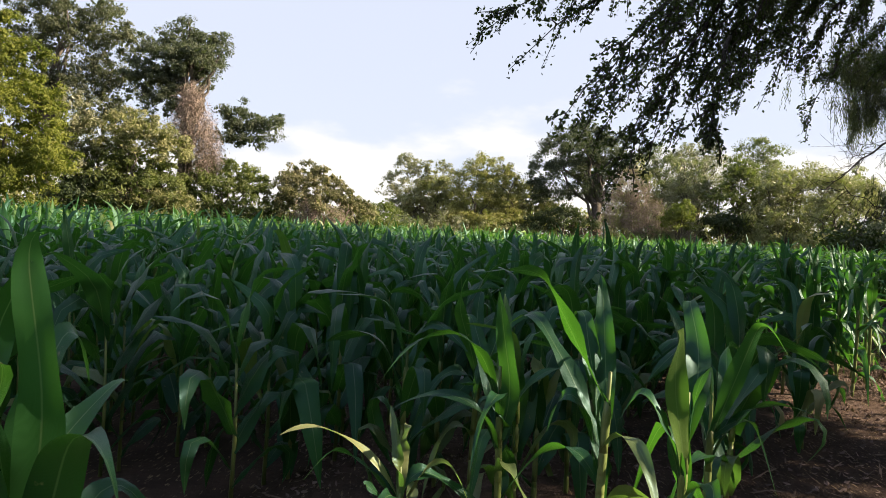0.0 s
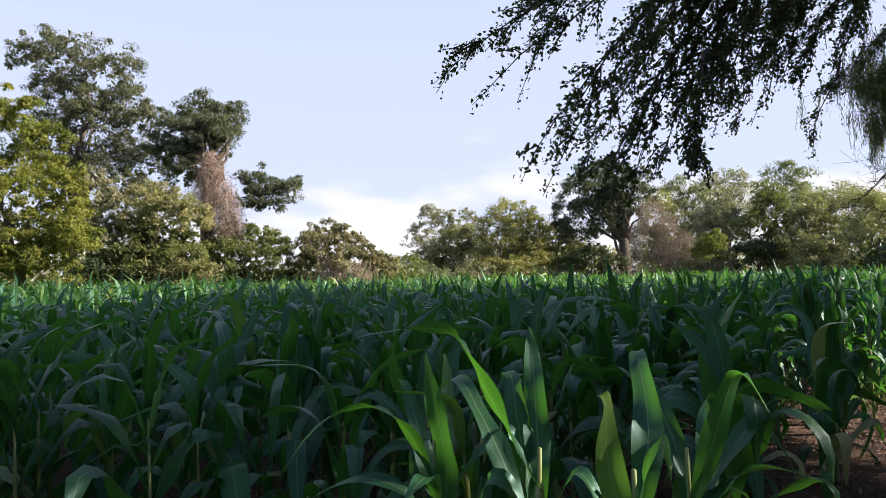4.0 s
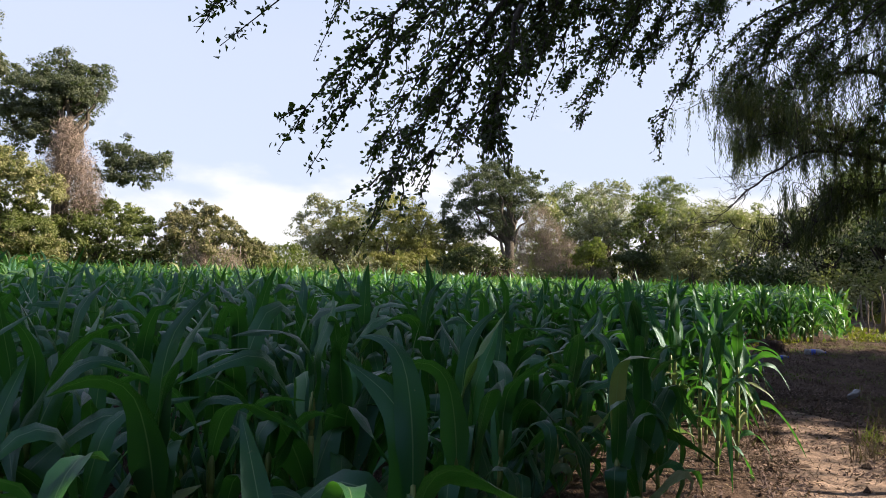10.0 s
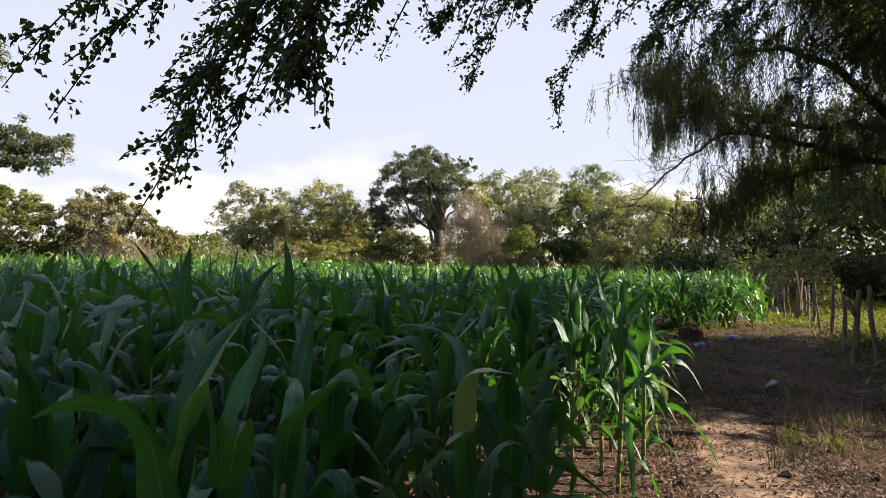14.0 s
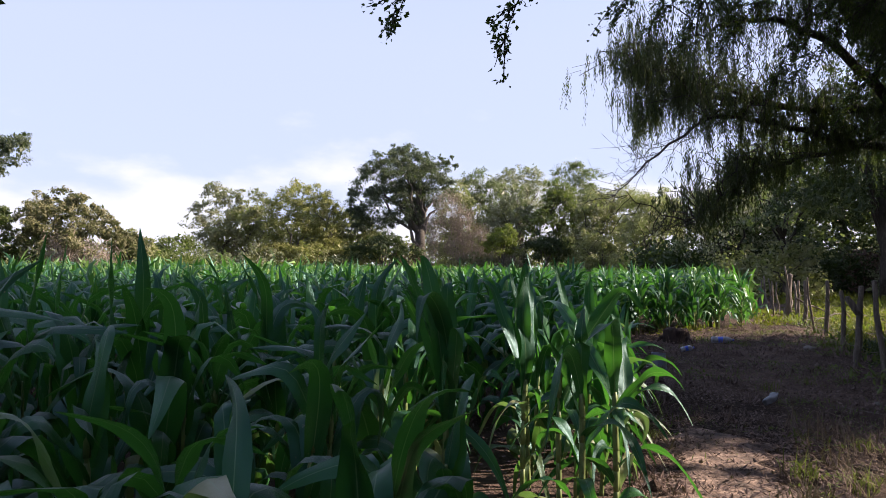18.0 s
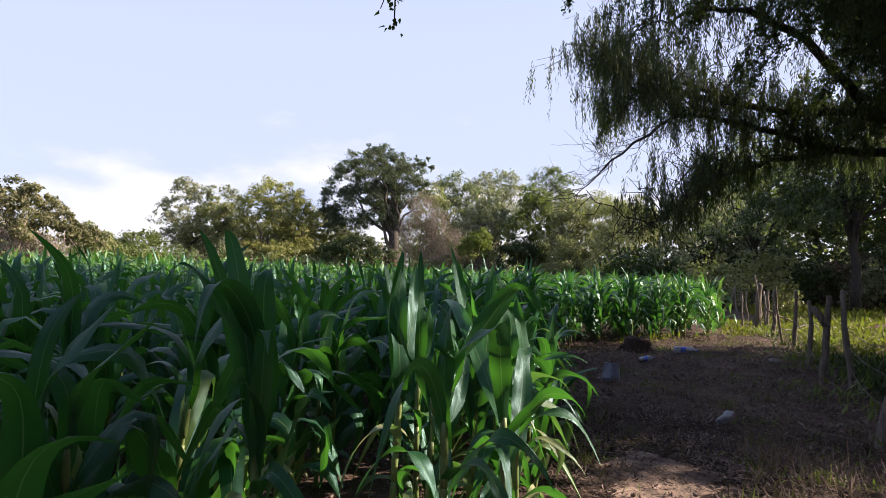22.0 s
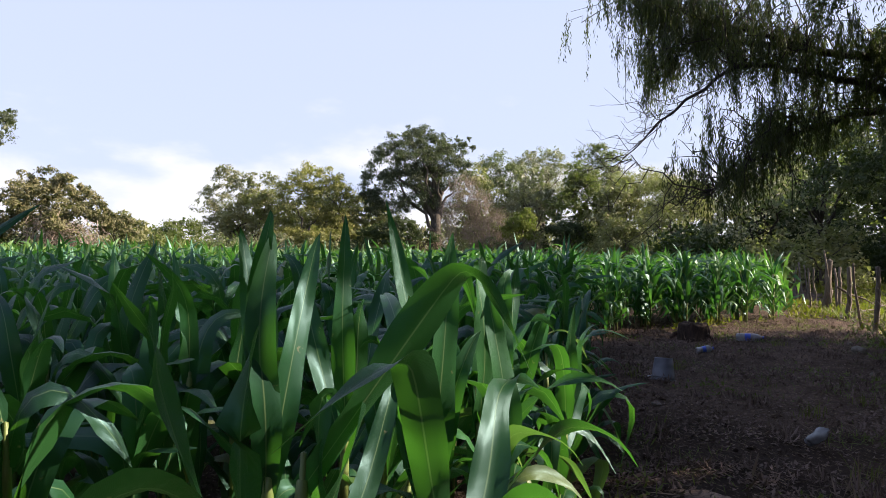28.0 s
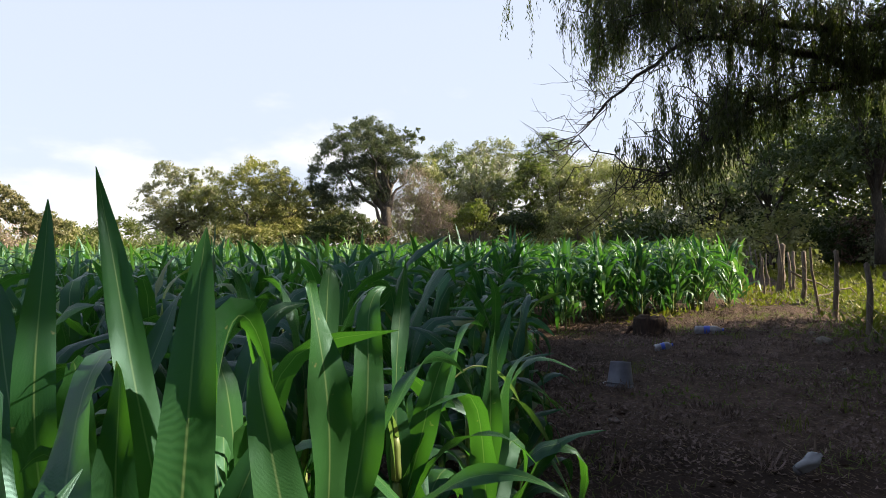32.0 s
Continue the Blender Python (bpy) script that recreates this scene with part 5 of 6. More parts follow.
    for line in limbs[1:3]:
        p = np.array(line) - base
        for c in range(26):
            q = r.uniform(0.62, 1.0) * (len(p) - 1)
            a = np.array([np.interp(q, np.arange(len(p)), p[:, i]) for i in range(3)])
            d = unit(np.array([r.normal(-0.7, 0.5), r.normal(0.1, 0.6), r.normal(-0.15, 0.45)]))
            ln = r.uniform(0.4, 1.5)
            b = bend(a, a + d * ln, 0.16 * ln, r, 7, 0.16)
            twigs.add(*tube(b, np.linspace(0.009, 0.002, 7), 4))
            for k in range(2):
                twigs.add(*tube(bend(b[3 + k], b[3 + k] + unit(d + r.normal(0, 0.6, 3)) * ln * 0.45, 0.05, r, 5, 0.12), np.linspace(0.004, 0.0015, 5), 4))
    hangs = np.array(hangs)
    n = len(hangs)
    ln = r.uniform(0.25, 0.72, n) * np.where(r.uniform(0, 1, n) < 0.15, 2.0, 1.0)
    m = 22
    drift = r.normal(0, 0.06, (n, 2))
    s = (np.arange(m) + 0.5) / m
    pos = np.empty((n, m, 3))
    pos[..., 0] = hangs[:, None, 0] + drift[:, None, 0] * s ** 1.5 + r.normal(0, 0.02, (n, m))
    pos[..., 1] = hangs[:, None, 1] + drift[:, None, 1] * s ** 1.5 + r.normal(0, 0.02, (n, m))
    pos[..., 2] = hangs[:, None, 2] - ln[:, None] * s
    flat = pos.reshape(-1, 3)
    low = flat[:, 2] > 1.5
    flat = flat[low]
    k = len(flat)
    al = unit(np.stack([r.normal(0, 0.35, k), r.normal(0, 0.35, k), -np.ones(k)], 1))
    wd = unit(np.cross(al, r.normal(0, 1, (k, 3))))
    size = r.uniform(0.055, 0.115, k)
    v, f = leaf_quads(flat, al, wd, size, size * r.uniform(0.15, 0.26, k))
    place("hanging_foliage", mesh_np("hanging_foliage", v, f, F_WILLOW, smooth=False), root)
    for i in range(0, n, 9):
        p = np.stack([hangs[i], hangs[i] + np.array([drift[i, 0] * 0.4, drift[i, 1] * 0.4, -ln[i] * 0.55]), hangs[i] + np.array([drift[i, 0], drift[i, 1], -ln[i]])])
        twigs.add(*tube(p, [0.005, 0.004, 0.002], 3 + 1))
    tagged(place("twig_mass", twigs.mesh("twig_mass", DARKBARK), root), kind="stuff")


willow()


# ---- tree whose branches hang over the path ----
def overhang():
    r = np.random.default_rng(43)
    base = np.array((13.4, 10.4, 0.0))
    root = thing("overhanging_tree", "spreading tree with dark small-leaved drooping branches", "tree", base)
    trunk = bend((0, 0, -0.2), (-0.6, 0.6, 4.2), 0, r, 7, 0.06)
    place("trunk", mesh_np("trunk", *tube(trunk, np.linspace(0.55, 0.36, 7), 12, 0.08, r), DARKBARK), root)
    mains = [
        [(12.8, 10.9, 3.9), (9.8, 9.8, 4.8), (6.8, 8.6, 4.9), (5.2, 8.2, 5.0), (3.9, 7.4, 4.9), (2.9, 6.7, 4.55)],
        [(12.8, 10.9, 4.0), (9.4, 8.4, 5.7), (6.0, 6.9, 6.2), (4.0, 7.0, 6.0), (2.0, 7.2, 5.2)],
        [(12.8, 10.9, 4.0), (10.8, 11.0, 5.6), (8.6, 11.0, 6.2), (7.2, 12.0, 6.4)],
        [(12.8, 10.9, 4.0), (10.6, 6.4, 6.4), (7.4, 3.0, 7.2), (5.6, 1.8, 7.4)],
        [(12.8, 10.9, 4.0), (13.6, 10.0, 7.4), (13.0, 6.6, 8.8), (11.8, 2.6, 9.2)],
    ]
    for line, t0 in zip(mains, (0.20, 0.18, 0.18, 0.2, 0.2)):
        p = np.array(line) - base
        s = np.linspace(0, len(p) - 1, len(p) * 4)
        fine = np.stack([np.interp(s, np.arange(len(p)), p[:, i]) for i in range(3)], 1)
        fine[1:-1] = (fine[:-2] + fine[1:-1] * 2 + fine[2:]) / 4
        place("limb", mesh_np("limb", *tube(fine, np.linspace(t0, 0.04, len(fine)), 9, 0.1, r), DARKBARK), root)
    # sprays: from a point on a limb to a drooping tip
    sprays = [
        ((3.0, 7.0, 4.6), (0.13, 6.58, 3.23), 14), ((2.9, 6.9, 4.5), (0.47, 5.89, 2.86), 13), ((2.9, 6.7, 4.5), (0.83, 5.89, 2.25), 12), ((2.9, 6.6, 4.5), (1.0, 5.94, 2.14), 10),
        ((3.0, 6.6, 4.5), (1.31, 6.04, 1.67), 19), ((3.1, 6.7, 4.5), (1.41, 6.23, 1.95), 14), ((3.1, 6.7, 4.6), (1.34, 6.7, 2.34), 14), ((3.3, 6.7, 4.6), (1.68, 6.18, 2.11), 17),
        ((3.4, 6.7, 4.7), (1.92, 6.1, 2.31), 17), ((2.25, 5.8, 3.2), (2.05, 5.6, 2.28), 9), ((3.5, 6.6, 4.7), (2.21, 5.98, 2.51), 15), ((3.7, 7.0, 4.8), (2.46, 6.39, 2.64), 15),
        ((2.8, 6.4, 4.4), (1.08, 5.88, 2.53), 11), ((3.0, 6.4, 4.5), (1.49, 5.83, 2.79), 11), ((4.4, 7.4, 4.9), (2.9, 6.7, 2.8), 15), ((4.8, 7.6, 4.95), (3.4, 7.0, 3.2), 14),
        ((4.6, 8.8, 5.0), (3.49, 8.8, 3.15), 12), ((5.2, 8.5, 4.95), (4.15, 8.35, 2.86), 12), ((4.6, 8.2, 4.95), (2.3, 6.7, 2.9), 13), ((4.8, 8.3, 4.95), (2.9, 7.3, 3.1), 12), ((4.0, 7.0, 6.0), (0.3, 7.0, 4.2), 13),
        ((3.4, 7.0, 5.9), (0.9, 6.6, 3.9), 15), ((5.0, 7.0, 6.1), (2.0, 6.6, 3.7), 16), ((5.6, 7.2, 6.1), (3.0, 7.0, 3.8), 16),
        ((6.4, 8.5, 4.9), (4.6, 9.0, 3.6), 13), ((6.8, 8.6, 4.9), (5.3, 9.4, 3.5), 12), ((7.6, 8.2, 4.9), (6.2, 10.0, 3.9), 12),
        ((6.2, 6.9, 6.2), (4.2, 7.6, 4.2), 14), ((7.2, 6.7, 6.0), (5.2, 7.8, 4.4), 14), ((7.4, 12.0, 6.4), (5.6, 12.2, 5.0), 12),
        ((8.4, 11.2, 6.2), (7.2, 13.0, 5.0), 12), ((4.4, 8.1, 4.95), (2.9, 6.4, 3.3), 14), ((3.4, 7.7, 4.8), (2.2, 6.3, 3.6), 12), ((5.4, 8.4, 4.95), (3.9, 7.2, 3.6), 14), ((6.6, 8.6, 4.9), (5.0, 8.2, 3.7), 13), ((2.6, 7.2, 5.0), (0.6, 6.2, 3.4), 13), ((2.2, 7.2, 5.2), (0.9, 7.2, 3.2), 12), ((9.2, 10.2, 5.9), (7.6, 10.9, 4.6), 12),
        ((10.8, 11.0, 5.6), (9.6, 12.6, 4.0), 15), ((9.8, 11.0, 5.9), (8.6, 13.0, 4.3), 15), ((11.4, 11.0, 5.2), (10.6, 12.8, 3.6), 15), ((8.8, 11.0, 6.2), (8.0, 12.6, 4.5), 14), ((9.6, 11.0, 5.9), (9.0, 12.0, 3.9), 15),
        ((11.6, 11.0, 5.0), (11.2, 12.8, 3.4), 14), ((10.4, 11.0, 5.7), (10.2, 13.6, 4.3), 15), ((9.0, 11.0, 6.1), (9.4, 13.8, 4.9), 14), ((8.0, 11.4, 6.3), (8.4, 14.2, 5.2), 13), ((10.0, 11.0, 5.8), (9.8, 11.9, 4.4), 14), ((8.4, 11.2, 6.2), (7.9, 12.0, 5.0), 12), ((11.0, 11.0, 5.5), (11.6, 13.6, 4.2), 14),
    ]
    twigs = Soup()
    cen, alo = [], []
    for (a, b, n) in sprays:
        a, b = np.array(a) - base, np.array(b) - base
        L = np.linalg.norm(b - a)
        n = n * r.uniform(0.50, 1.25)
        main = bend(a, b, -0.10 * L, r, 14, 0.045)
        main[1:-1] = (main[:-2] + main[1:-1] * 2 + main[2:]) / 4
        twigs.add(*tube(main, np.linspace(0.020, 0.0025, 14), 5))
        q = r.uniform(0.3, 1.0, int(L * 75))
        c = np.stack([np.interp(q, np.linspace(0, 1, 14), main[:, j]) for j in range(3)], 1)
        cen.append(c + r.normal(0, 0.03, c.shape))
        alo.append(unit(unit(b - a) * 0.6 + r.normal(0, 0.8, c.shape)))
        ax = unit(b - a)
        for i in range(int(n * 2.5)):
            s = r.uniform(0.12, 1.0)
            k = min(13, int(s * 13))
            out = unit(np.cross(ax, r.normal(0, 1, 3)))
            d = unit(ax * r.uniform(0.6, 1.0) + out * r.uniform(0.15, 0.75) + np.array([0, 0, -0.25]))
            tl = r.uniform(0.2, 0.66) * (1.15 - 0.6 * s)
            tw = bend(main[k], main[k] + d * tl, -0.02, r, 5, 0.10)
            twigs.add(*tube(tw, np.linspace(0.007, 0.003, 5), 4))
            q = r.uniform(0.1, 1.03, int(tl * 85) + 9)
            c = np.stack([np.interp(q, np.linspace(0, 1, 5), tw[:, j]) for j in range(3)], 1)
            cen.append(c + r.normal(0, 0.022, c.shape))
            alo.append(unit(d * 0.7 + r.normal(0, 0.75, c.shape) + np.array([0, 0, -0.15])))
    # upper crown above the path: leaf masses added to block sun and sky, mostly unseen
    up = [((8.0, 4.0, 7.8), 3.0, 2600), ((5.6, 5.6, 7.6), 2.6, 2200), ((9.8, 7.4, 7.6), 2.8, 2200), ((5.0, 1.6, 8.0), 3.0, 2600), ((11.2, 3.4, 9.6), 3.0, 2400), ((8.4, 10.4, 7.6), 2.4, 1800),
          ((12.2, 4.0, 7.5), 1.6, 2300), ((12.0, 4.5, 6.3), 1.4, 2200), ((12.0, 5.6, 5.9), 1.3, 2000), ((12.4, 6.2, 7.4), 1.9, 2300), ((12.4, 8.0, 7.5), 1.8, 2300), ((9.6, 7.5, 6.4), 1.7, 2400), ((10.6, 9.0, 6.4), 1.6, 1100),
          ((12.5, 13.0, 8.5), 2.6, 2600), ((15.0, 14.5, 9.5), 3.0, 3000), ((16.0, 11.0, 8.8), 3.0, 2800), ((13.0, 9.0, 8.8), 2.6, 2400), ((11.2, 15.0, 9.0), 2.2, 2000), ((5.4, -2.2, 8.0), 3.0, 2400), ((8.6, 0.2, 7.6), 3.0, 2600),
          ((17.3, 14.0, 6.0), 1.7, 1500), ((15.0, 15.0, 6.5), 1.4, 1000), ((15.4, 14.7, 4.9), 1.0, 600), ((14.2, 14.6, 7.4), 1.4, 900)]
    for c, rad, n in up:
        n = n * 2
        o = unit(r.normal(0, 1, (n // 26, 3))) * (rad * r.uniform(0.3, 1, (n // 26, 1)) ** 0.5) * np.array([1, 1, 0.55])
        c2 = np.array(c) - base + np.repeat(o, 26, 0) + r.normal(0, 0.22, (n // 26 * 26, 3))
        cen.append(c2)
        alo.append(unit(r.normal(0, 1, c2.shape)))
    big = np.concatenate([np.full(len(c), 0.036 if i < len(cen) - len(up) else 0.17) for i, c in enumerate(cen)])
    cen, alo = np.concatenate(cen), np.concatenate(alo)
    n = len(cen)
    wd = unit(np.cross(alo, r.normal(0, 1, (n, 3)) + np.array([0, 0, 0.3])))
    ln = big * r.uniform(0.65, 1.35, n)
    v, f = leaf_quads(cen, alo, wd, ln, ln * r.uniform(0.55, 0.85, n))
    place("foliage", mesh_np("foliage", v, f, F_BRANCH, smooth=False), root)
    tagged(place("twig_mass", twigs.mesh("twig_mass", DARKBARK), root), kind="stuff")


overhang()

# ---- trees added out of view to block sun and sky, along the fence and behind ----
for i, (x, y, h) in enumerate([(17.5, 1.0, 8.6), (22.5, 12.5, 12), (22, 0.2, 12), (28.5, 13.5, 12), (16, -3.6, 11), (27, 11.0, 9.5), (20.0, 11.4, 9), (22.3, 14.4, 10), (19.4, 9.6, 7.0)]):
    tree("shade_tree", "leafy tree added beside the view to block the sun", (x, y, float(rise(np.float64(x), np.float64(y)))), h, [(0, 0, h * 0.66, 3.6, 3.2, h * 0.27), (-1.5, 1.5, h * 0.48, 3, 2.8, h * 0.2), (2, -1, h * 0.5, 3, 2.8, h * 0.2)], F_DARK, 60 + i, 0.34, 110, 46, 0.4, bark=DARKBARK, full=1.2)
for i, (x, y, h) in enumerate([(12.5, -6.5, 12), (7.5, -12.5, 8), (1.5, -14.5, 7), (-4.5, -14.5, 7), (-10.5, -13.0, 7), (-19, -9.0, 7), (22, -5.0, 13), (27, 1.0, 13), (17.5, -9.0, 13), (33, -4.0, 14), (-26, -1.5, 8), (-29, 6.0, 8), (-30, 14.0, 10), (-29, 21.0, 13)]):
    tree("shade_tree", "leafy tree added out of view to block the sky", (x, y, float(rise(np.float64(x), np.float64(y)))), h, [(0, 0, h * 0.66, 3.8, 3.4, h * 0.3), (-2, 0.5, h * 0.42, 3.2, 2.8, h * 0.26), (2.2, -0.5, h * 0.4, 3.2, 2.8, h * 0.26)], F_DARK, 400 + i, 0.85, 44, 24, 0.35, bark=DARKBARK, full=1.6, skirt=True, limbs=5, group="wood behind the path")


# ---- fence ----
def post(root, x, y, h, rad, lean, fork, r):
    z = np.linspace(-0.25, h, 8)
    line = np.stack([x + lean[0] * z + np.convolve(r.normal(0, 0.06, 12), np.ones(5) / 5, "valid"), y + lean[1] * z + np.convolve(r.normal(0, 0.06, 12), np.ones(5) / 5, "valid"), z], 1)
    ob = place("post", mesh_np("post", *tube(line, rad * np.linspace(0.62, 0.44, 8), 9, 0.16, r), POSTWOOD), root)
    if fork:
        f = bend(line[5], line[5] + np.array([-0.16, 0.10, h * 0.2]), 0, r, 4, 0.04)
        place("fork", mesh_np("fork", *tube(f, rad * np.linspace(0.7, 0.5, 4), 7, 0.1, r), POSTWOOD), ob)
    return line


def fence():
    r = np.random.default_rng(61)
    root = thing("post_fence", "old fence of rough wooden posts and barbed wire", "fence", (0, 0, 0))
    spec = [(1.48, 0.20), (1.28, 0.085), (1.30, 0.11), (1.42, 0.055), (1.35, 0.095), (1.20, 0.085), (1.32, 0.095), (1.42, 0.08), (1.15, 0.10), (1.02, 0.064), (1.15, 0.075), (1.15, 0.08)]
    lines = []
    for i, ((x, y), (h, rad)) in enumerate(zip(FENCE, spec)):
        lean = (r.normal(0, 0.06), r.normal(0, 0.06))
        lines.append(post(root, x, y, h, rad, lean, i in (6,), r))
    for x, y, h, rad in ((19.85, 25.2, 1.78, 0.055), (19.55, 24.5, 1.25, 0.075), (20.5, 26.1, 1.2, 0.06), (23.7, 31.5, 1.4, 0.07), (24.2, 31.9, 1.3, 0.06), (19.2, 25.2, 1.1, 0.05), (20.6, 26.8, 1.2, 0.06), (21.6, 28.4, 1.2, 0.07), (22.8, 30.4, 1.2, 0.07), (24.2, 32.6, 1.2, 0.07), (19.0, 24.2, 1.0, 0.045)):
        post(root, x, y, h, rad, (r.normal(0, 0.08), r.normal(0, 0.08)), False, r)
    for lev in (0.38, 0.66, 0.94):
        soup = Soup()
        for a, b in zip(lines, lines[1:]):
            pa = a[0] + (a[-1] - a[0]) * (lev + 0.25) / (a[-1, 2] + 0.25)
            pb = b[0] + (b[-1] - b[0]) * (lev + 0.25) / (b[-1, 2] + 0.25)
            w = bend(pa, pb, 0.05 + r.uniform(0, 0.06), r, 9, 0.002)
            soup.add(*tube(w, np.full(9, 0.0035), 4))
            L = np.linalg.norm(pb - pa)
            for q in np.arange(0.1, L, 0.16):
                c = np.array([np.interp(q / L, np.linspace(0, 1, 9), w[:, j]) for j in range(3)])
                d = unit(r.normal(0, 1, 3)) * 0.018
                soup.add(*tube([c - d, c, c + d], [0.0015, 0.003, 0.0015], 4))
        place("barbed_wire", soup.mesh("barbed_wire", WIRE), root, "rusty barbed wire")


fence()


# ---- trodden path beside the maize ----
TRODDEN = [(3.9, 4.2), (4.6, 5.6), (5.4, 7.2), (6.0, 8.4), (6.5, 9.5), (6.8, 10.2)]


def trodden_path():
    r = np.random.default_rng(67)
    s = np.linspace(0, len(TRODDEN) - 1, 120)
    cx, cy = (np.interp(s, np.arange(len(TRODDEN)), [p[k] for p in TRODDEN]) for k in (0, 1))
    for _ in range(12):
        cx[1:-1], cy[1:-1] = (cx[:-2] + cx[1:-1] + cx[2:]) / 3, (cy[:-2] + cy[1:-1] + cy[2:]) / 3
    half = (0.46 + 0.10 * np.sin(s * 5) + 0.07 * np.sin(s * 17)) * np.minimum(1, 0.15 + np.minimum(s, len(TRODDEN) - 1 - s) * 1.2)
    nx, ny = np.gradient(cy), -np.gradient(cx)
    L = np.hypot(nx, ny)
    u = np.linspace(-1, 1, 17)
    edge = half[:, None] * u[None, :] + (np.abs(u) == 1)[None, :] * r.normal(0, 0.20, (120, 17))
    x, y = cx[:, None] + (nx / L)[:, None] * edge, cy[:, None] + (ny / L)[:, None] * edge
    z = rise(x, y) + 0.012 * (1 - u[None, :] ** 4) - 0.004
    i, j = np.meshgrid(np.arange(119), np.arange(16), indexing="ij")
    f = np.stack([i * 17 + j, (i + 1) * 17 + j, (i + 1) * 17 + j + 1, i * 17 + j + 1], -1).reshape(-1, 4)
    tagged(place("path", mesh_np("path", np.stack([x, y, z], -1).reshape(-1, 3), f, PATHSOIL)), "bare trodden strip of pale earth", "path", kind="structure")


trodden_path()


# ---- low growth and litter ----
def scatter(name, label, category, xy, mat, seed, length, ratio, upness, per, height=0.0, spread=0.1, lift=0.0):
    r = np.random.default_rng(seed)
    n = len(xy) * per
    c = np.repeat(xy, per, 0) + r.normal(0, spread, (n, 2))
    z = rise(c[:, 0], c[:, 1]) + lift + r.uniform(0, 1, n) * height
    pos = np.column_stack([c, z])
    al = unit(np.column_stack([r.normal(0, 1, (n, 2)), np.abs(r.normal(0, 1, n)) * upness]))
    wd = unit(np.cross(al, np.column_stack([r.normal(0, 0.3, (n, 2)), np.ones(n)])))
    ln = length * r.uniform(0.5, 1.4, n)
    v, f = leaf_quads(pos, al, wd, ln, ln * ratio * r.uniform(0.7, 1.3, n))
    holder = thing(name, label, category, kind="stuff")
    place("pieces", mesh_np("pieces", v, f, mat, smooth=False), holder)


def spots(n, x0, x1, y0, y1, seed, test=None):
    r = np.random.default_rng(seed)
    p = np.column_stack([r.uniform(x0, x1, n), r.uniform(y0, y1, n)])
    return p if test is None else p[test(p)]


def patchy(p, level, k=1.0):
    """True where a patch of low growth or litter lies."""
    x, y = p[:, 0] * k, p[:, 1] * k
    return np.sin(1.7 * x + 0.9 * y) * np.sin(1.3 * y - 0.8 * x + 1) + 0.6 * np.sin(4.1 * x + 2.3 * y) * np.sin(3.7 * y - 1.9 * x) + 0.3 * np.sin(9.7 * x) * np.sin(8.9 * y) > level


clear = lambda p: ~inside(FIELD, p[:, 0], p[:, 1])
beyond = lambda p: (p[:, 0] - 9.2) * 0.82 - (p[:, 1] - 10.0) * 0.57 > 0.5
hither = lambda p: (p[:, 0] - 9.2) * 0.82 - (p[:, 1] - 10.0) * 0.57 < 0.5
scatter("fallen_leaf_litter", "dry brown leaves and straw on the bare soil", "leaf litter", spots(90000, -1, 18, 2, 24, 71, lambda p: (patchy(p, -0.25, 1.3) | (np.sin(p[:, 0] * 77 + p[:, 1] * 41) > 0.6)) & (hither(p) | (np.hypot(p[:, 0] - 6, p[:, 1] - 9) < 6)) & ((gap(TRODDEN, p[:, 0], p[:, 1]) > 0.40 + 0.25 * np.sin(p[:, 0] * 4 + p[:, 1] * 3)) | (np.sin(p[:, 0] * 91) > 0.3))), F_LITTER, 71, 0.040, 0.50, 0.30, 1, lift=0.006)
off_path = lambda p: clear(p) & (hither(p) | (np.hypot(p[:, 0] - 6, p[:, 1] - 9) < 5)) & (gap(TRODDEN, p[:, 0], p[:, 1]) > 0.36)
scatter("dry_leaf_heaps", "small heaps of curled dry leaves", "leaf litter", spots(9000, 3.6, 16, 5, 22, 83, lambda p: off_path(p) & patchy(p, 0.15)), F_LITTER, 83, 0.040, 0.5, 0.7, 10, 0.06, 0.10, 0.01)
scatter("dry_grass", "short dead grass on the clearing floor", "dry grass", spots(5200, 3.6, 16, 5, 22, 84, lambda p: off_path(p) & patchy(p, 0.25, 0.8)), F_DRY, 84, 0.075, 0.045, 0.9, 11, 0.0, 0.08)
scatter("straw_litter", "pale maize straw lying on the soil", "straw", spots(9000, -1, 17, 2, 23, 72), F_DRY, 72, 0.15, 0.08, 0.30, 1, lift=0.008)
scatter("low_grass", "sparse low green grass on the path", "grass", spots(800, 3, 18, 6, 23, 73, lambda p: clear(p) & (np.sin(p[:, 0] * 1.3) * np.sin(p[:, 1] * 0.9) > 0.1)), F_GRASS, 73, 0.045, 0.06, 1.3, 8, spread=0.07)
scatter("clearing_grass", "dull green creeping grass among the litter", "grass", spots(2600, 6, 17, 8, 21, 77, lambda p: clear(p) & hither(p) & patchy(p, 0.2, 0.7) & (np.sin(p[:, 0] * 0.9 + 1) * np.sin(p[:, 1] * 0.8) > -0.35)), F_MID, 77, 0.075, 0.10, 1.0, 9, 0.03, spread=0.10)
scatter("dry_weed_clumps", "dry brown weed stems beside the path", "dry weeds", spots(150, 5.9, 8.0, 7.6, 10.0, 81, lambda p: gap(TRODDEN, p[:, 0], p[:, 1]) > 0.7), F_DRY, 81, 0.20, 0.035, 1.1, 12, 0.12, 0.05)
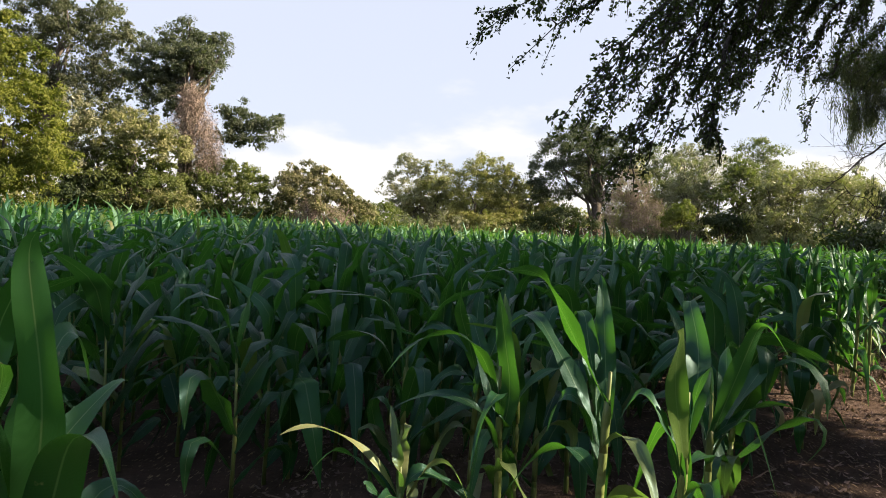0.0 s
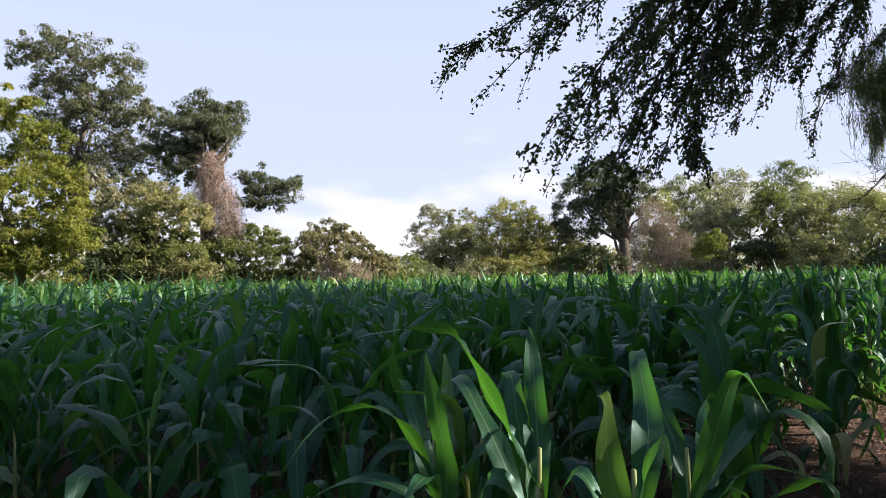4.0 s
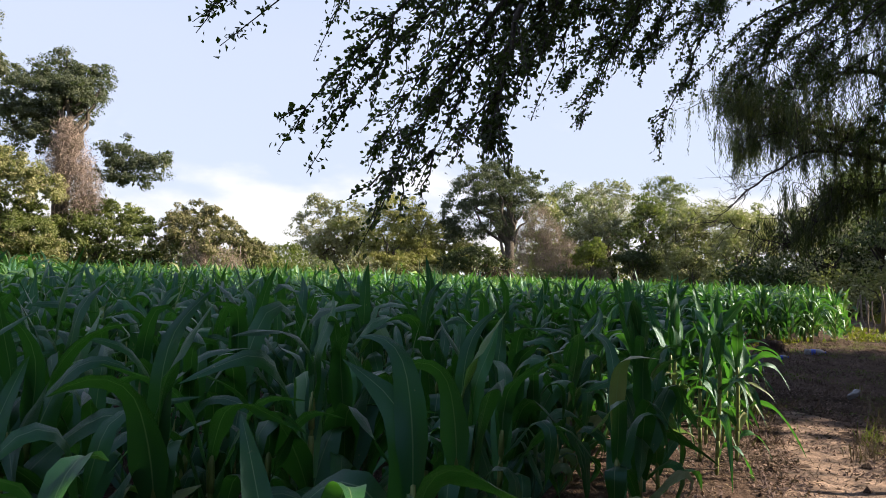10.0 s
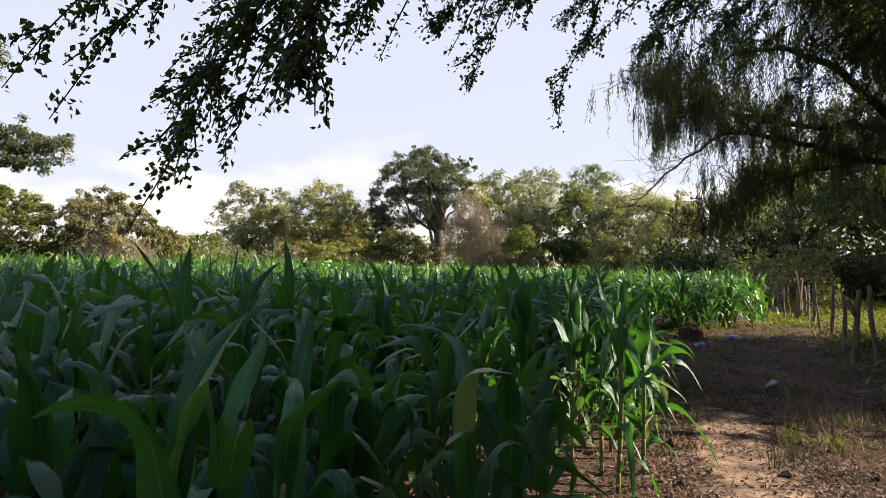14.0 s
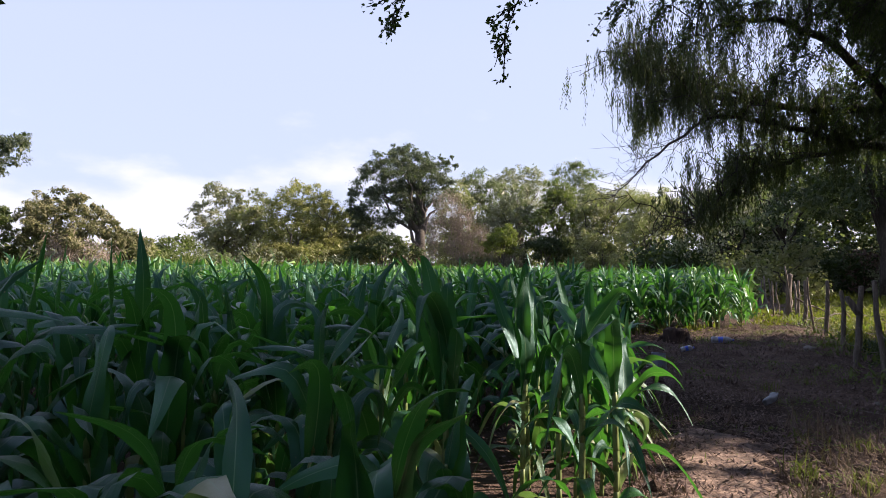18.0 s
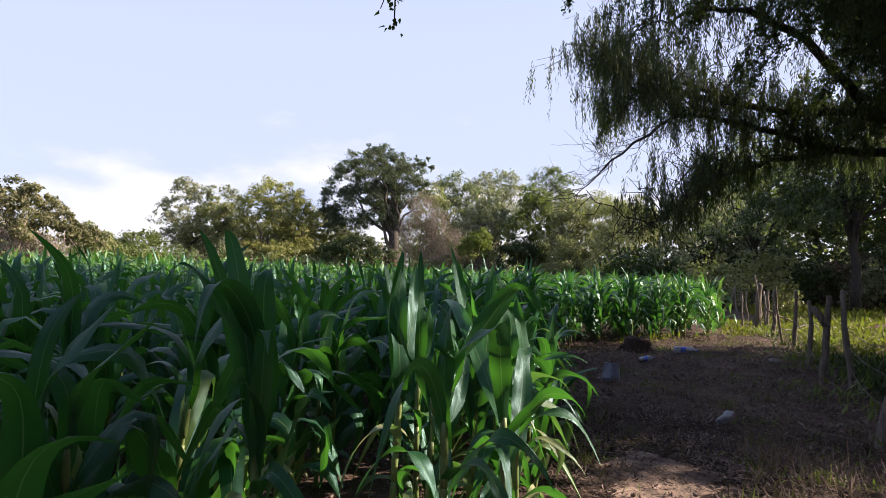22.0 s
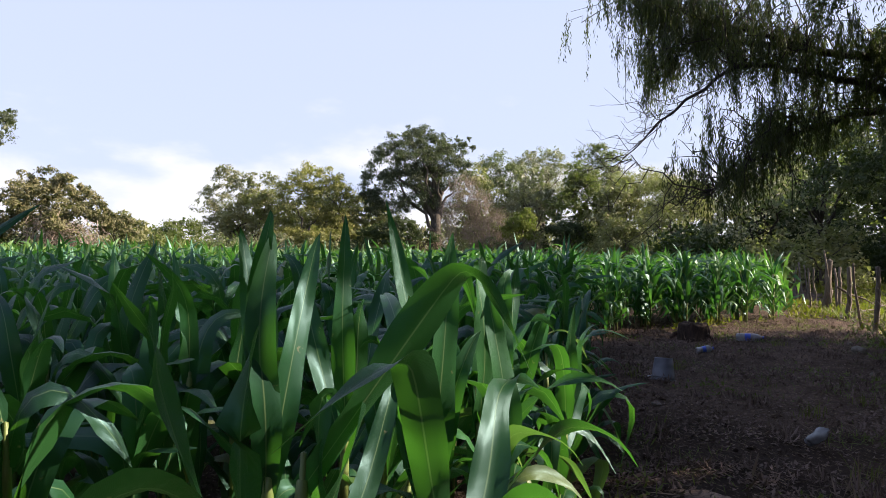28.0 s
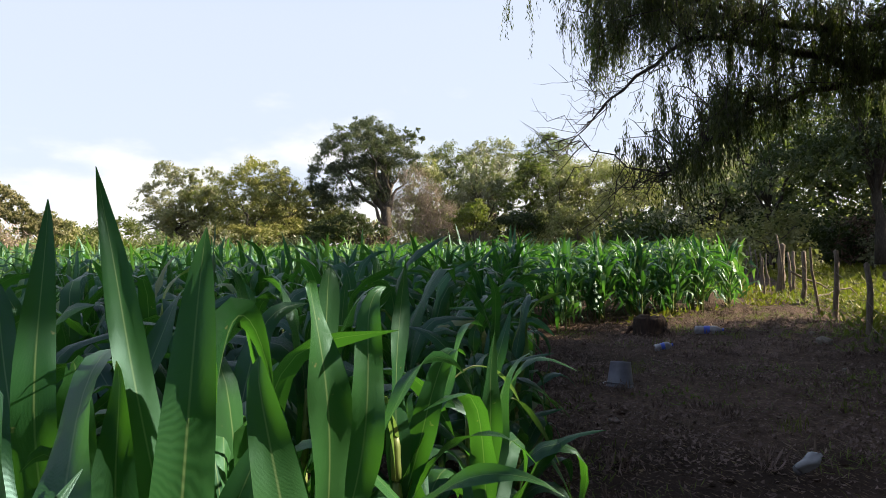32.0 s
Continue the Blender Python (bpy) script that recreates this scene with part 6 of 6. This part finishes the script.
scatter("field_edge_weeds", "yellow-green weeds at the foot of the maize", "weeds", spots(500, 11, 21, 18.5, 29, 74, lambda p: clear(p) & hither(p) & (p[:, 1] - 20 > (p[:, 0] - 12.6) * 0.42 - 0.2)), F_WEED, 74, 0.14, 0.4, 1.2, 16, 0.12, 0.16)
scatter("meadow_weeds", "yellow-green weeds beyond the fence", "weeds", spots(2800, 20, 60, 20, 75, 75, lambda p: beyond(p) & clear(p)), F_WEED, 75, 0.26, 0.38, 1.2, 14, 0.30, 0.35)
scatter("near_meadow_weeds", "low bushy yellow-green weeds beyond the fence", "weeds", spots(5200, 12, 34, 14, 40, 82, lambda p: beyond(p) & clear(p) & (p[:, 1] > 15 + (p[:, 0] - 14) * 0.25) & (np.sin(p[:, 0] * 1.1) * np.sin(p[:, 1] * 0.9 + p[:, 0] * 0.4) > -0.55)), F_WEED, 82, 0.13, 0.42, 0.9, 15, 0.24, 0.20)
scatter("fence_weeds", "green weeds growing along the fence", "weeds", spots(500, 8, 20, 8, 24, 76, lambda p: np.abs((p[:, 0] - 9.2) * 0.82 - (p[:, 1] - 10.0) * 0.57 - 0.7) < 0.8), F_MID, 76, 0.13, 0.35, 1.3, 16, 0.22, 0.18)
# shade beyond the fence is deepened by giving these weeds the darkest leaf colour
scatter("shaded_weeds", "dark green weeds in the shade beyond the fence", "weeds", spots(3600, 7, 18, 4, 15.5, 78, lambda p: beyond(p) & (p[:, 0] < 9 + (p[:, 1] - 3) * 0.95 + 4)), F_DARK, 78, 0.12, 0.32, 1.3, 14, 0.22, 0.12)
scatter("path_litter", "dry leaves and straw trodden into the path", "leaf litter", spots(9000, 3.6, 7.4, 3.8, 10.8, 99, lambda p: (gap(TRODDEN, p[:, 0], p[:, 1]) < 0.75) & (patchy(p, 0.0, 2.2) | (gap(TRODDEN, p[:, 0], p[:, 1]) > 0.34))), F_LITTER, 99, 0.045, 0.35, 0.4, 3, 0.012, 0.06, 0.004)
hum = spots(900, 4.6, 16, 6, 21, 97, lambda p: off_path(p) & hither(p) & patchy(p, 0.05, 0.9))
scatter("dead_grass_tussocks", "low tussocks of dead grass and curled leaves", "dry grass", hum, F_LITTER, 97, 0.085, 0.16, 1.5, 34, 0.02, 0.055, 0.0)
scatter("green_tussocks", "low dull green weeds among the litter", "weeds", spots(1500, 6, 16, 8, 21, 98, lambda p: off_path(p) & hither(p) & patchy(p, 0.45, 0.55)), F_MID, 98, 0.05, 0.45, 0.9, 14, 0.04, 0.07, 0.0)


def clods():
    """Small lumps of dry soil lying about the clearing."""
    r = np.random.default_rng(79)
    p = spots(3000, 3.5, 15, 6, 22, 79, lambda q: clear(q) & hither(q))
    n = len(p)
    s = r.gamma(1.5, 0.009, n)[:, None, None] + 0.004
    o = np.array([(1, 0, 0), (0, 1, 0), (-1, 0, 0), (0, -1, 0), (0, 0, 0.7), (0, 0, -0.5)], float)
    v = o[None] * s * r.uniform(0.6, 1.3, (n, 6, 3))
    v[..., 0] += p[:, None, 0]
    v[..., 1] += p[:, None, 1]
    v[..., 2] += rise(p[:, 0], p[:, 1])[:, None] + s[:, :, 0] * 0.3
    t = np.array([(0, 1, 4), (1, 2, 4), (2, 3, 4), (3, 0, 4), (1, 0, 5), (2, 1, 5), (3, 2, 5), (0, 3, 5)])
    f = (t[None] + (np.arange(n) * 6)[:, None, None]).reshape(-1, 3)
    holder = thing("soil_clods", "small dry clods of soil", "soil clods", kind="stuff")
    place("lumps", mesh_np("lumps", v.reshape(-1, 3), f, SOIL, smooth=False), holder)


clods()


# ---- loose things in the clearing ----
def plain(name, col, rough=0.5, alpha_trans=0.0, var=0.15, scale=14):
    m, nt, b, out = node_mat(name)
    nz = noise_node(nt, scale, 5, 0.6)
    nt.links.new(ramp_node(nt, nz, [(0.3, tuple(c * (1 - var * 2) for c in col)), (0.65, col)]), b.inputs["Base Color"])
    b.inputs["Roughness"].default_value = rough
    b.inputs["Transmission Weight"].default_value = alpha_trans
    bump(nt, b, nz, 0.15, 0.01)
    return m


CLEAR = plain("clear_plastic", (0.40, 0.41, 0.47), 0.25, 0.3)
MILKY = plain("milky_bucket_plastic", (0.15, 0.16, 0.22), 0.35, 0.3)
BLUE = plain("blue_label", (0.05, 0.10, 0.55), 0.4)
WHITEP = plain("white_plastic", (0.75, 0.76, 0.78), 0.45)
STONE = rough_mat("field_stone", [(0.3, (0.12, 0.105, 0.092)), (0.6, (0.22, 0.195, 0.175)), (0.8, (0.30, 0.27, 0.24))], 7, 0.9, 0.5)
STUMPW = rough_mat("stump_wood", [(0.3, (0.022, 0.014, 0.012)), (0.55, (0.060, 0.036, 0.029)), (0.75, (0.12, 0.075, 0.060))], 6, 0.95, 0.9, (4, 4, 0.6), 30)
REDSOIL = rough_mat("red_earth", [(0.3, (0.05, 0.022, 0.016)), (0.55, (0.10, 0.045, 0.032)), (0.75, (0.15, 0.075, 0.055))], 1.5, 0.95, 0.8, None, 14, bdist=0.06)


def lathe(profile, sides=20, dent=0.0, seed=0, squash=1.0):
    """A turned body from (radius, height) pairs, dented by hand use."""
    r = np.random.default_rng(seed)
    p = np.array(profile, float)
    a = np.arange(sides) * 2 * np.pi / sides
    ph = r.uniform(0, 6.3, 4)
    rad = p[:, :1] * (1 + dent * (np.sin(2 * a + ph[0] + p[:, 1:] * 21) * 0.6 + np.sin(3 * a + ph[1] - p[:, 1:] * 33) * 0.4))
    v = np.stack([rad * np.cos(a), rad * np.sin(a) * squash, np.broadcast_to(p[:, 1:], rad.shape)], -1).reshape(-1, 3)
    n = len(p)
    i, j = np.meshgrid(np.arange(n - 1), np.arange(sides), indexing="ij")
    k = (j + 1) % sides
    return v, np.stack([i * sides + j, i * sides + k, (i + 1) * sides + k, (i + 1) * sides + j], -1).reshape(-1, 4)


def bottle(label, at, turn, length, rad, dent, squash, seed, cap=True, tilt=88, band=True):
    root = new("plastic_bottle")
    root.matrix_basis = pose(*at, tilt, 0, turn)
    tagged(root, label, "bottle")
    L, R = length, rad
    prof = [(0.001, 0.012), (R * 0.7, 0.0), (R * 0.95, 0.012), (R, 0.04), (R, L * 0.16), (R * 0.94, L * 0.18), (R, L * 0.20), (R, L * 0.30), (R * 0.97, L * 0.31), (R * 0.97, L * 0.54), (R, L * 0.55), (R, L * 0.66), (R * 0.85, L * 0.78), (R * 0.5, L * 0.88), (R * 0.28, L * 0.92), (R * 0.27, L * 0.97), (0.001, L * 0.97)]
    place("body", mesh_np("body", *lathe(prof, 22, dent, seed, squash), CLEAR), root)
    if band:
        place("label_band", mesh_np("label_band", *lathe([(R * 0.985, L * 0.32), (R * 0.99, L * 0.36), (R * 0.99, L * 0.50), (R * 0.985, L * 0.53)], 22, dent, seed, squash), BLUE), root, "blue paper band")
    if cap:
        place("cap", mesh_np("cap", *lathe([(0.001, L * 0.945), (R * 0.32, L * 0.945), (R * 0.33, L * 0.99), (R * 0.30, L), (0.001, L)], 16), BLUE), root, "blue screw cap")
    return root


bottle("large clear plastic bottle lying on the soil", (11.80, 17.60, 0.073), 57, 0.46, 0.070, 0.02, 1.0, 1)
bottle("crumpled clear plastic bottle on the ground", (8.10, 10.92, 0.06), 38, 0.20, 0.058, 0.34, 0.70, 2, cap=False, tilt=48, band=False)
bottle("crushed clear bottle with a blue band", (10.12, 16.02, 0.06), 75, 0.26, 0.065, 0.16, 0.8, 3, tilt=80)


def bucket():
    root = new("plastic_bucket")
    root.matrix_basis = pose(8.50, 13.95, 0.268, 176, 7, 20) @ Matrix.Diagonal((0.86, 0.86, 0.80, 1))
    tagged(root, "upturned milky grey plastic bucket on bare soil", "bucket")
    prof = [(0.001, 0.02), (0.118, 0.02), (0.122, 0.0), (0.126, 0.02), (0.160, 0.315), (0.170, 0.318), (0.170, 0.335), (0.155, 0.335), (0.152, 0.31), (0.115, 0.03), (0.001, 0.03)]
    place("body", mesh_np("body", *lathe(prof, 28, 0.008, 5), MILKY), root)
    place("rim_band", mesh_np("rim_band", *lathe([(0.158, 0.272), (0.166, 0.275), (0.166, 0.285), (0.158, 0.288)], 28), MILKY), root)
    a = np.linspace(0.1, np.pi - 0.1, 16)
    hl = np.stack([0.172 * np.cos(a), -0.10 - 0.08 * np.sin(a), 0.30 - 0.02 * np.sin(a)], 1)
    place("handle", mesh_np("handle", *tube(hl, np.full(16, 0.004), 6), WHITEP), root, "white bail handle")


bucket()


def stump():
    r = np.random.default_rng(7)
    root = thing("tree_stump", "low dark weathered tree stump", "stump", (11.15, 17.9, 0))
    root.scale = (0.84, 0.84, 1.0)
    a = np.arange(28) * 2 * np.pi / 28
    prof = [(0.37, -0.05), (0.345, 0.03), (0.33, 0.10), (0.325, 0.17), (0.32, 0.24), (0.31, 0.285), (0.27, 0.29), (0.15, 0.27), (0.001, 0.28)]
    v, f = lathe(prof, 28, 0.07, 9)
    v[:, 2] += r.normal(0, 0.022, len(v)) * (v[:, 2] > 0.26)
    place("bole", mesh_np("bole", v, f, STUMPW), root)
    for i in range(5):
        an = r.uniform(0, 6.3)
        p = bend((0.3 * math.cos(an), 0.3 * math.sin(an), 0.1), (0.52 * math.cos(an), 0.52 * math.sin(an), -0.06), -0.03, r, 6, 0.06)
        place("root", mesh_np("root", *tube(p, np.linspace(0.055, 0.02, 6), 7, 0.1, r), STUMPW), root)


stump()


def stone(label, at, size, seed, mat=STONE):
    r = np.random.default_rng(seed)
    bm = bmesh.new()
    bmesh.ops.create_icosphere(bm, subdivisions=3, radius=1.0)
    off = Vector(r.uniform(-9, 9, 3))
    for v in bm.verts:
        k = 1 + 0.28 * noise.noise(v.co * 1.3 + off) + 0.10 * noise.noise(v.co * 3.7 + off)
        v.co = Vector((v.co.x * size[0] * k, v.co.y * size[1] * k, v.co.z * size[2] * k))
    root = thing("field_stone", label, "stone", (at[0], at[1], float(rise(np.float64(at[0]), np.float64(at[1]))) + size[2] * 0.55), turn=r.uniform(0, 360))
    part("rock", bm, mat, root, smooth=True)


for i, (x, y, s) in enumerate([(12.96, 16.04, 0.13), (7.71, 12.58, 0.045), (13.6, 17.0, 0.06), (18.2, 22.4, 0.16), (18.5, 22.0, 0.12), (17.5, 21.9, 0.10), (7.0, 15.6, 0.05), (9.6, 10.9, 0.04), (8.9, 12.9, 0.035), (11.4, 14.0, 0.045)]):
    stone("pale rounded stone half sunk in the soil", (x, y), (s, s * 0.8, s * 0.62), 300 + i)


def bank():
    """An eroded red earth bank beyond the fence."""
    r = np.random.default_rng(8)
    n, m = 60, 9
    s = np.linspace(0, 1, n)
    cx, cy = 21.5 + 12 * s, 22.6 + 3.4 * s + 0.6 * np.sin(s * 9)
    top = 0.30 + 0.14 * np.sin(s * 17) + 0.12 * np.sin(s * 41)
    top *= np.minimum(1, np.minimum(s, 1 - s) * 10)
    u = np.linspace(-1, 1, m)
    sec = np.where(u < 0, np.clip(1 - np.abs(u) ** 5, 0, 1), 1 - u ** 2)
    x = cx[:, None] + u[None, :] * 0.35
    y = cy[:, None] + u[None, :] * 0.9
    z = rise(x, y) - 0.08 + top[:, None] * sec[None, :] + r.normal(0, 0.03, (n, m)) * sec[None, :]
    i, j = np.meshgrid(np.arange(n - 1), np.arange(m - 1), indexing="ij")
    f = np.stack([i * m + j, (i + 1) * m + j, (i + 1) * m + j + 1, i * m + j + 1], -1).reshape(-1, 4)
    tagged(place("earth_bank", mesh_np("earth_bank", np.stack([x, y, z], -1).reshape(-1, 3), f, REDSOIL)), "eroded bank of red earth in the meadow", "bank", kind="structure")


bank()


def bag(label, at, size, mat, seed):
    r = np.random.default_rng(seed)
    bm = bmesh.new()
    bmesh.ops.create_icosphere(bm, subdivisions=4, radius=1.0)
    off = Vector(r.uniform(-9, 9, 3))
    for v in bm.verts:
        k = 1 + 0.35 * noise.noise(v.co * 1.6 + off) + 0.22 * noise.noise(v.co * 4.5 + off)
        v.co = Vector((v.co.x * size[0] * k, v.co.y * size[1] * k, v.co.z * size[2] * k))
    root = thing("plastic_bag", label, "plastic bag", (at[0], at[1], size[2] * 0.6))
    part("crumpled_film", bm, mat, root)


bag("crumpled blue plastic bag between the maize", (0.79, 7.75), (0.10, 0.13, 0.10), BLUE, 12)
bag("crumpled white plastic bag between the maize", (0.34, 6.8), (0.13, 0.10, 0.07), WHITEP, 13)
bag("pale plastic scrap at the maize edge", (7.6, 16.5), (0.10, 0.06, 0.04), WHITEP, 14)


def stick(label, p, q, rad, seed):
    r = np.random.default_rng(seed)
    root = thing("fallen_branch", label, "branch")
    line = bend(p, q, 0.02, r, 8, 0.05)
    place("stem", mesh_np("stem", *tube(line, np.linspace(rad, rad * 0.4, 8), 7, 0.1, r), POSTWOOD), root)
    for k in (3, 5):
        place("twig", mesh_np("twig", *tube(bend(line[k], line[k] + np.array([r.normal(0, 0.2), r.normal(0, 0.2), 0.06]), 0, r, 4, 0.05), np.linspace(rad * 0.5, rad * 0.2, 4), 5), POSTWOOD), root)


stick("bare grey branch leaning by the fence", (18.6, 23.4, 0.75), (20.4, 23.6, 0.05), 0.035, 21)
stick("bare grey branch lying by the fence", (17.9, 21.9, 0.25), (20.5, 22.6, 0.25), 0.03, 22)
stick("dry stick on the bare soil", (9.9, 9.6, 0.03), (8.9, 10.9, 0.03), 0.012, 23)
stick("dry stick on the bare soil", (7.6, 8.3, 0.02), (6.9, 8.9, 0.02), 0.010, 24)


def tuft(at, n, h, mat, seed, label):
    """A loose grass tuft of bending blades."""
    r = np.random.default_rng(seed)
    root = thing("grass_tuft", label, "grass tuft", (at[0], at[1], float(rise(np.float64(at[0]), np.float64(at[1])))))
    pos = np.column_stack([r.normal(0, 0.07, (n, 2)), np.zeros(n)])
    v, f, uv = blades(pos, r.uniform(0, 6.3, n), np.radians(r.uniform(60, 88, n)), np.radians(r.uniform(20, 110, n)), h * r.uniform(0.5, 1.2, n), np.full(n, 0.008), 5, 1, r)
    tagged(place("grass_mass", mesh_np("grass_mass", v, f, mat, uv), root), kind="stuff")


TUFTS = [(6.3, 8.0), (6.6, 8.5), (6.0, 7.75), (6.75, 8.1), (7.3, 9.3), (8.9, 11.9), (7.6, 9.0), (9.9, 12.4), (9.0, 14.6), (8.2, 14.1), (10.6, 16.6), (6.1, 9.9), (12.1, 16.9), (14.4, 19.4), (15.6, 20.9), (8.0, 10.2)]
for i, p in enumerate(TUFTS):
    tuft(p, 40 if i < 4 else 30, 0.24 if i < 4 else 0.17, F_DRY if i in (0, 2) else F_GRASS, 400 + i, "tuft of dry brown grass" if i in (0, 2) else "tuft of dry yellow-green grass" if i < 4 else "small tuft of green grass on the path")
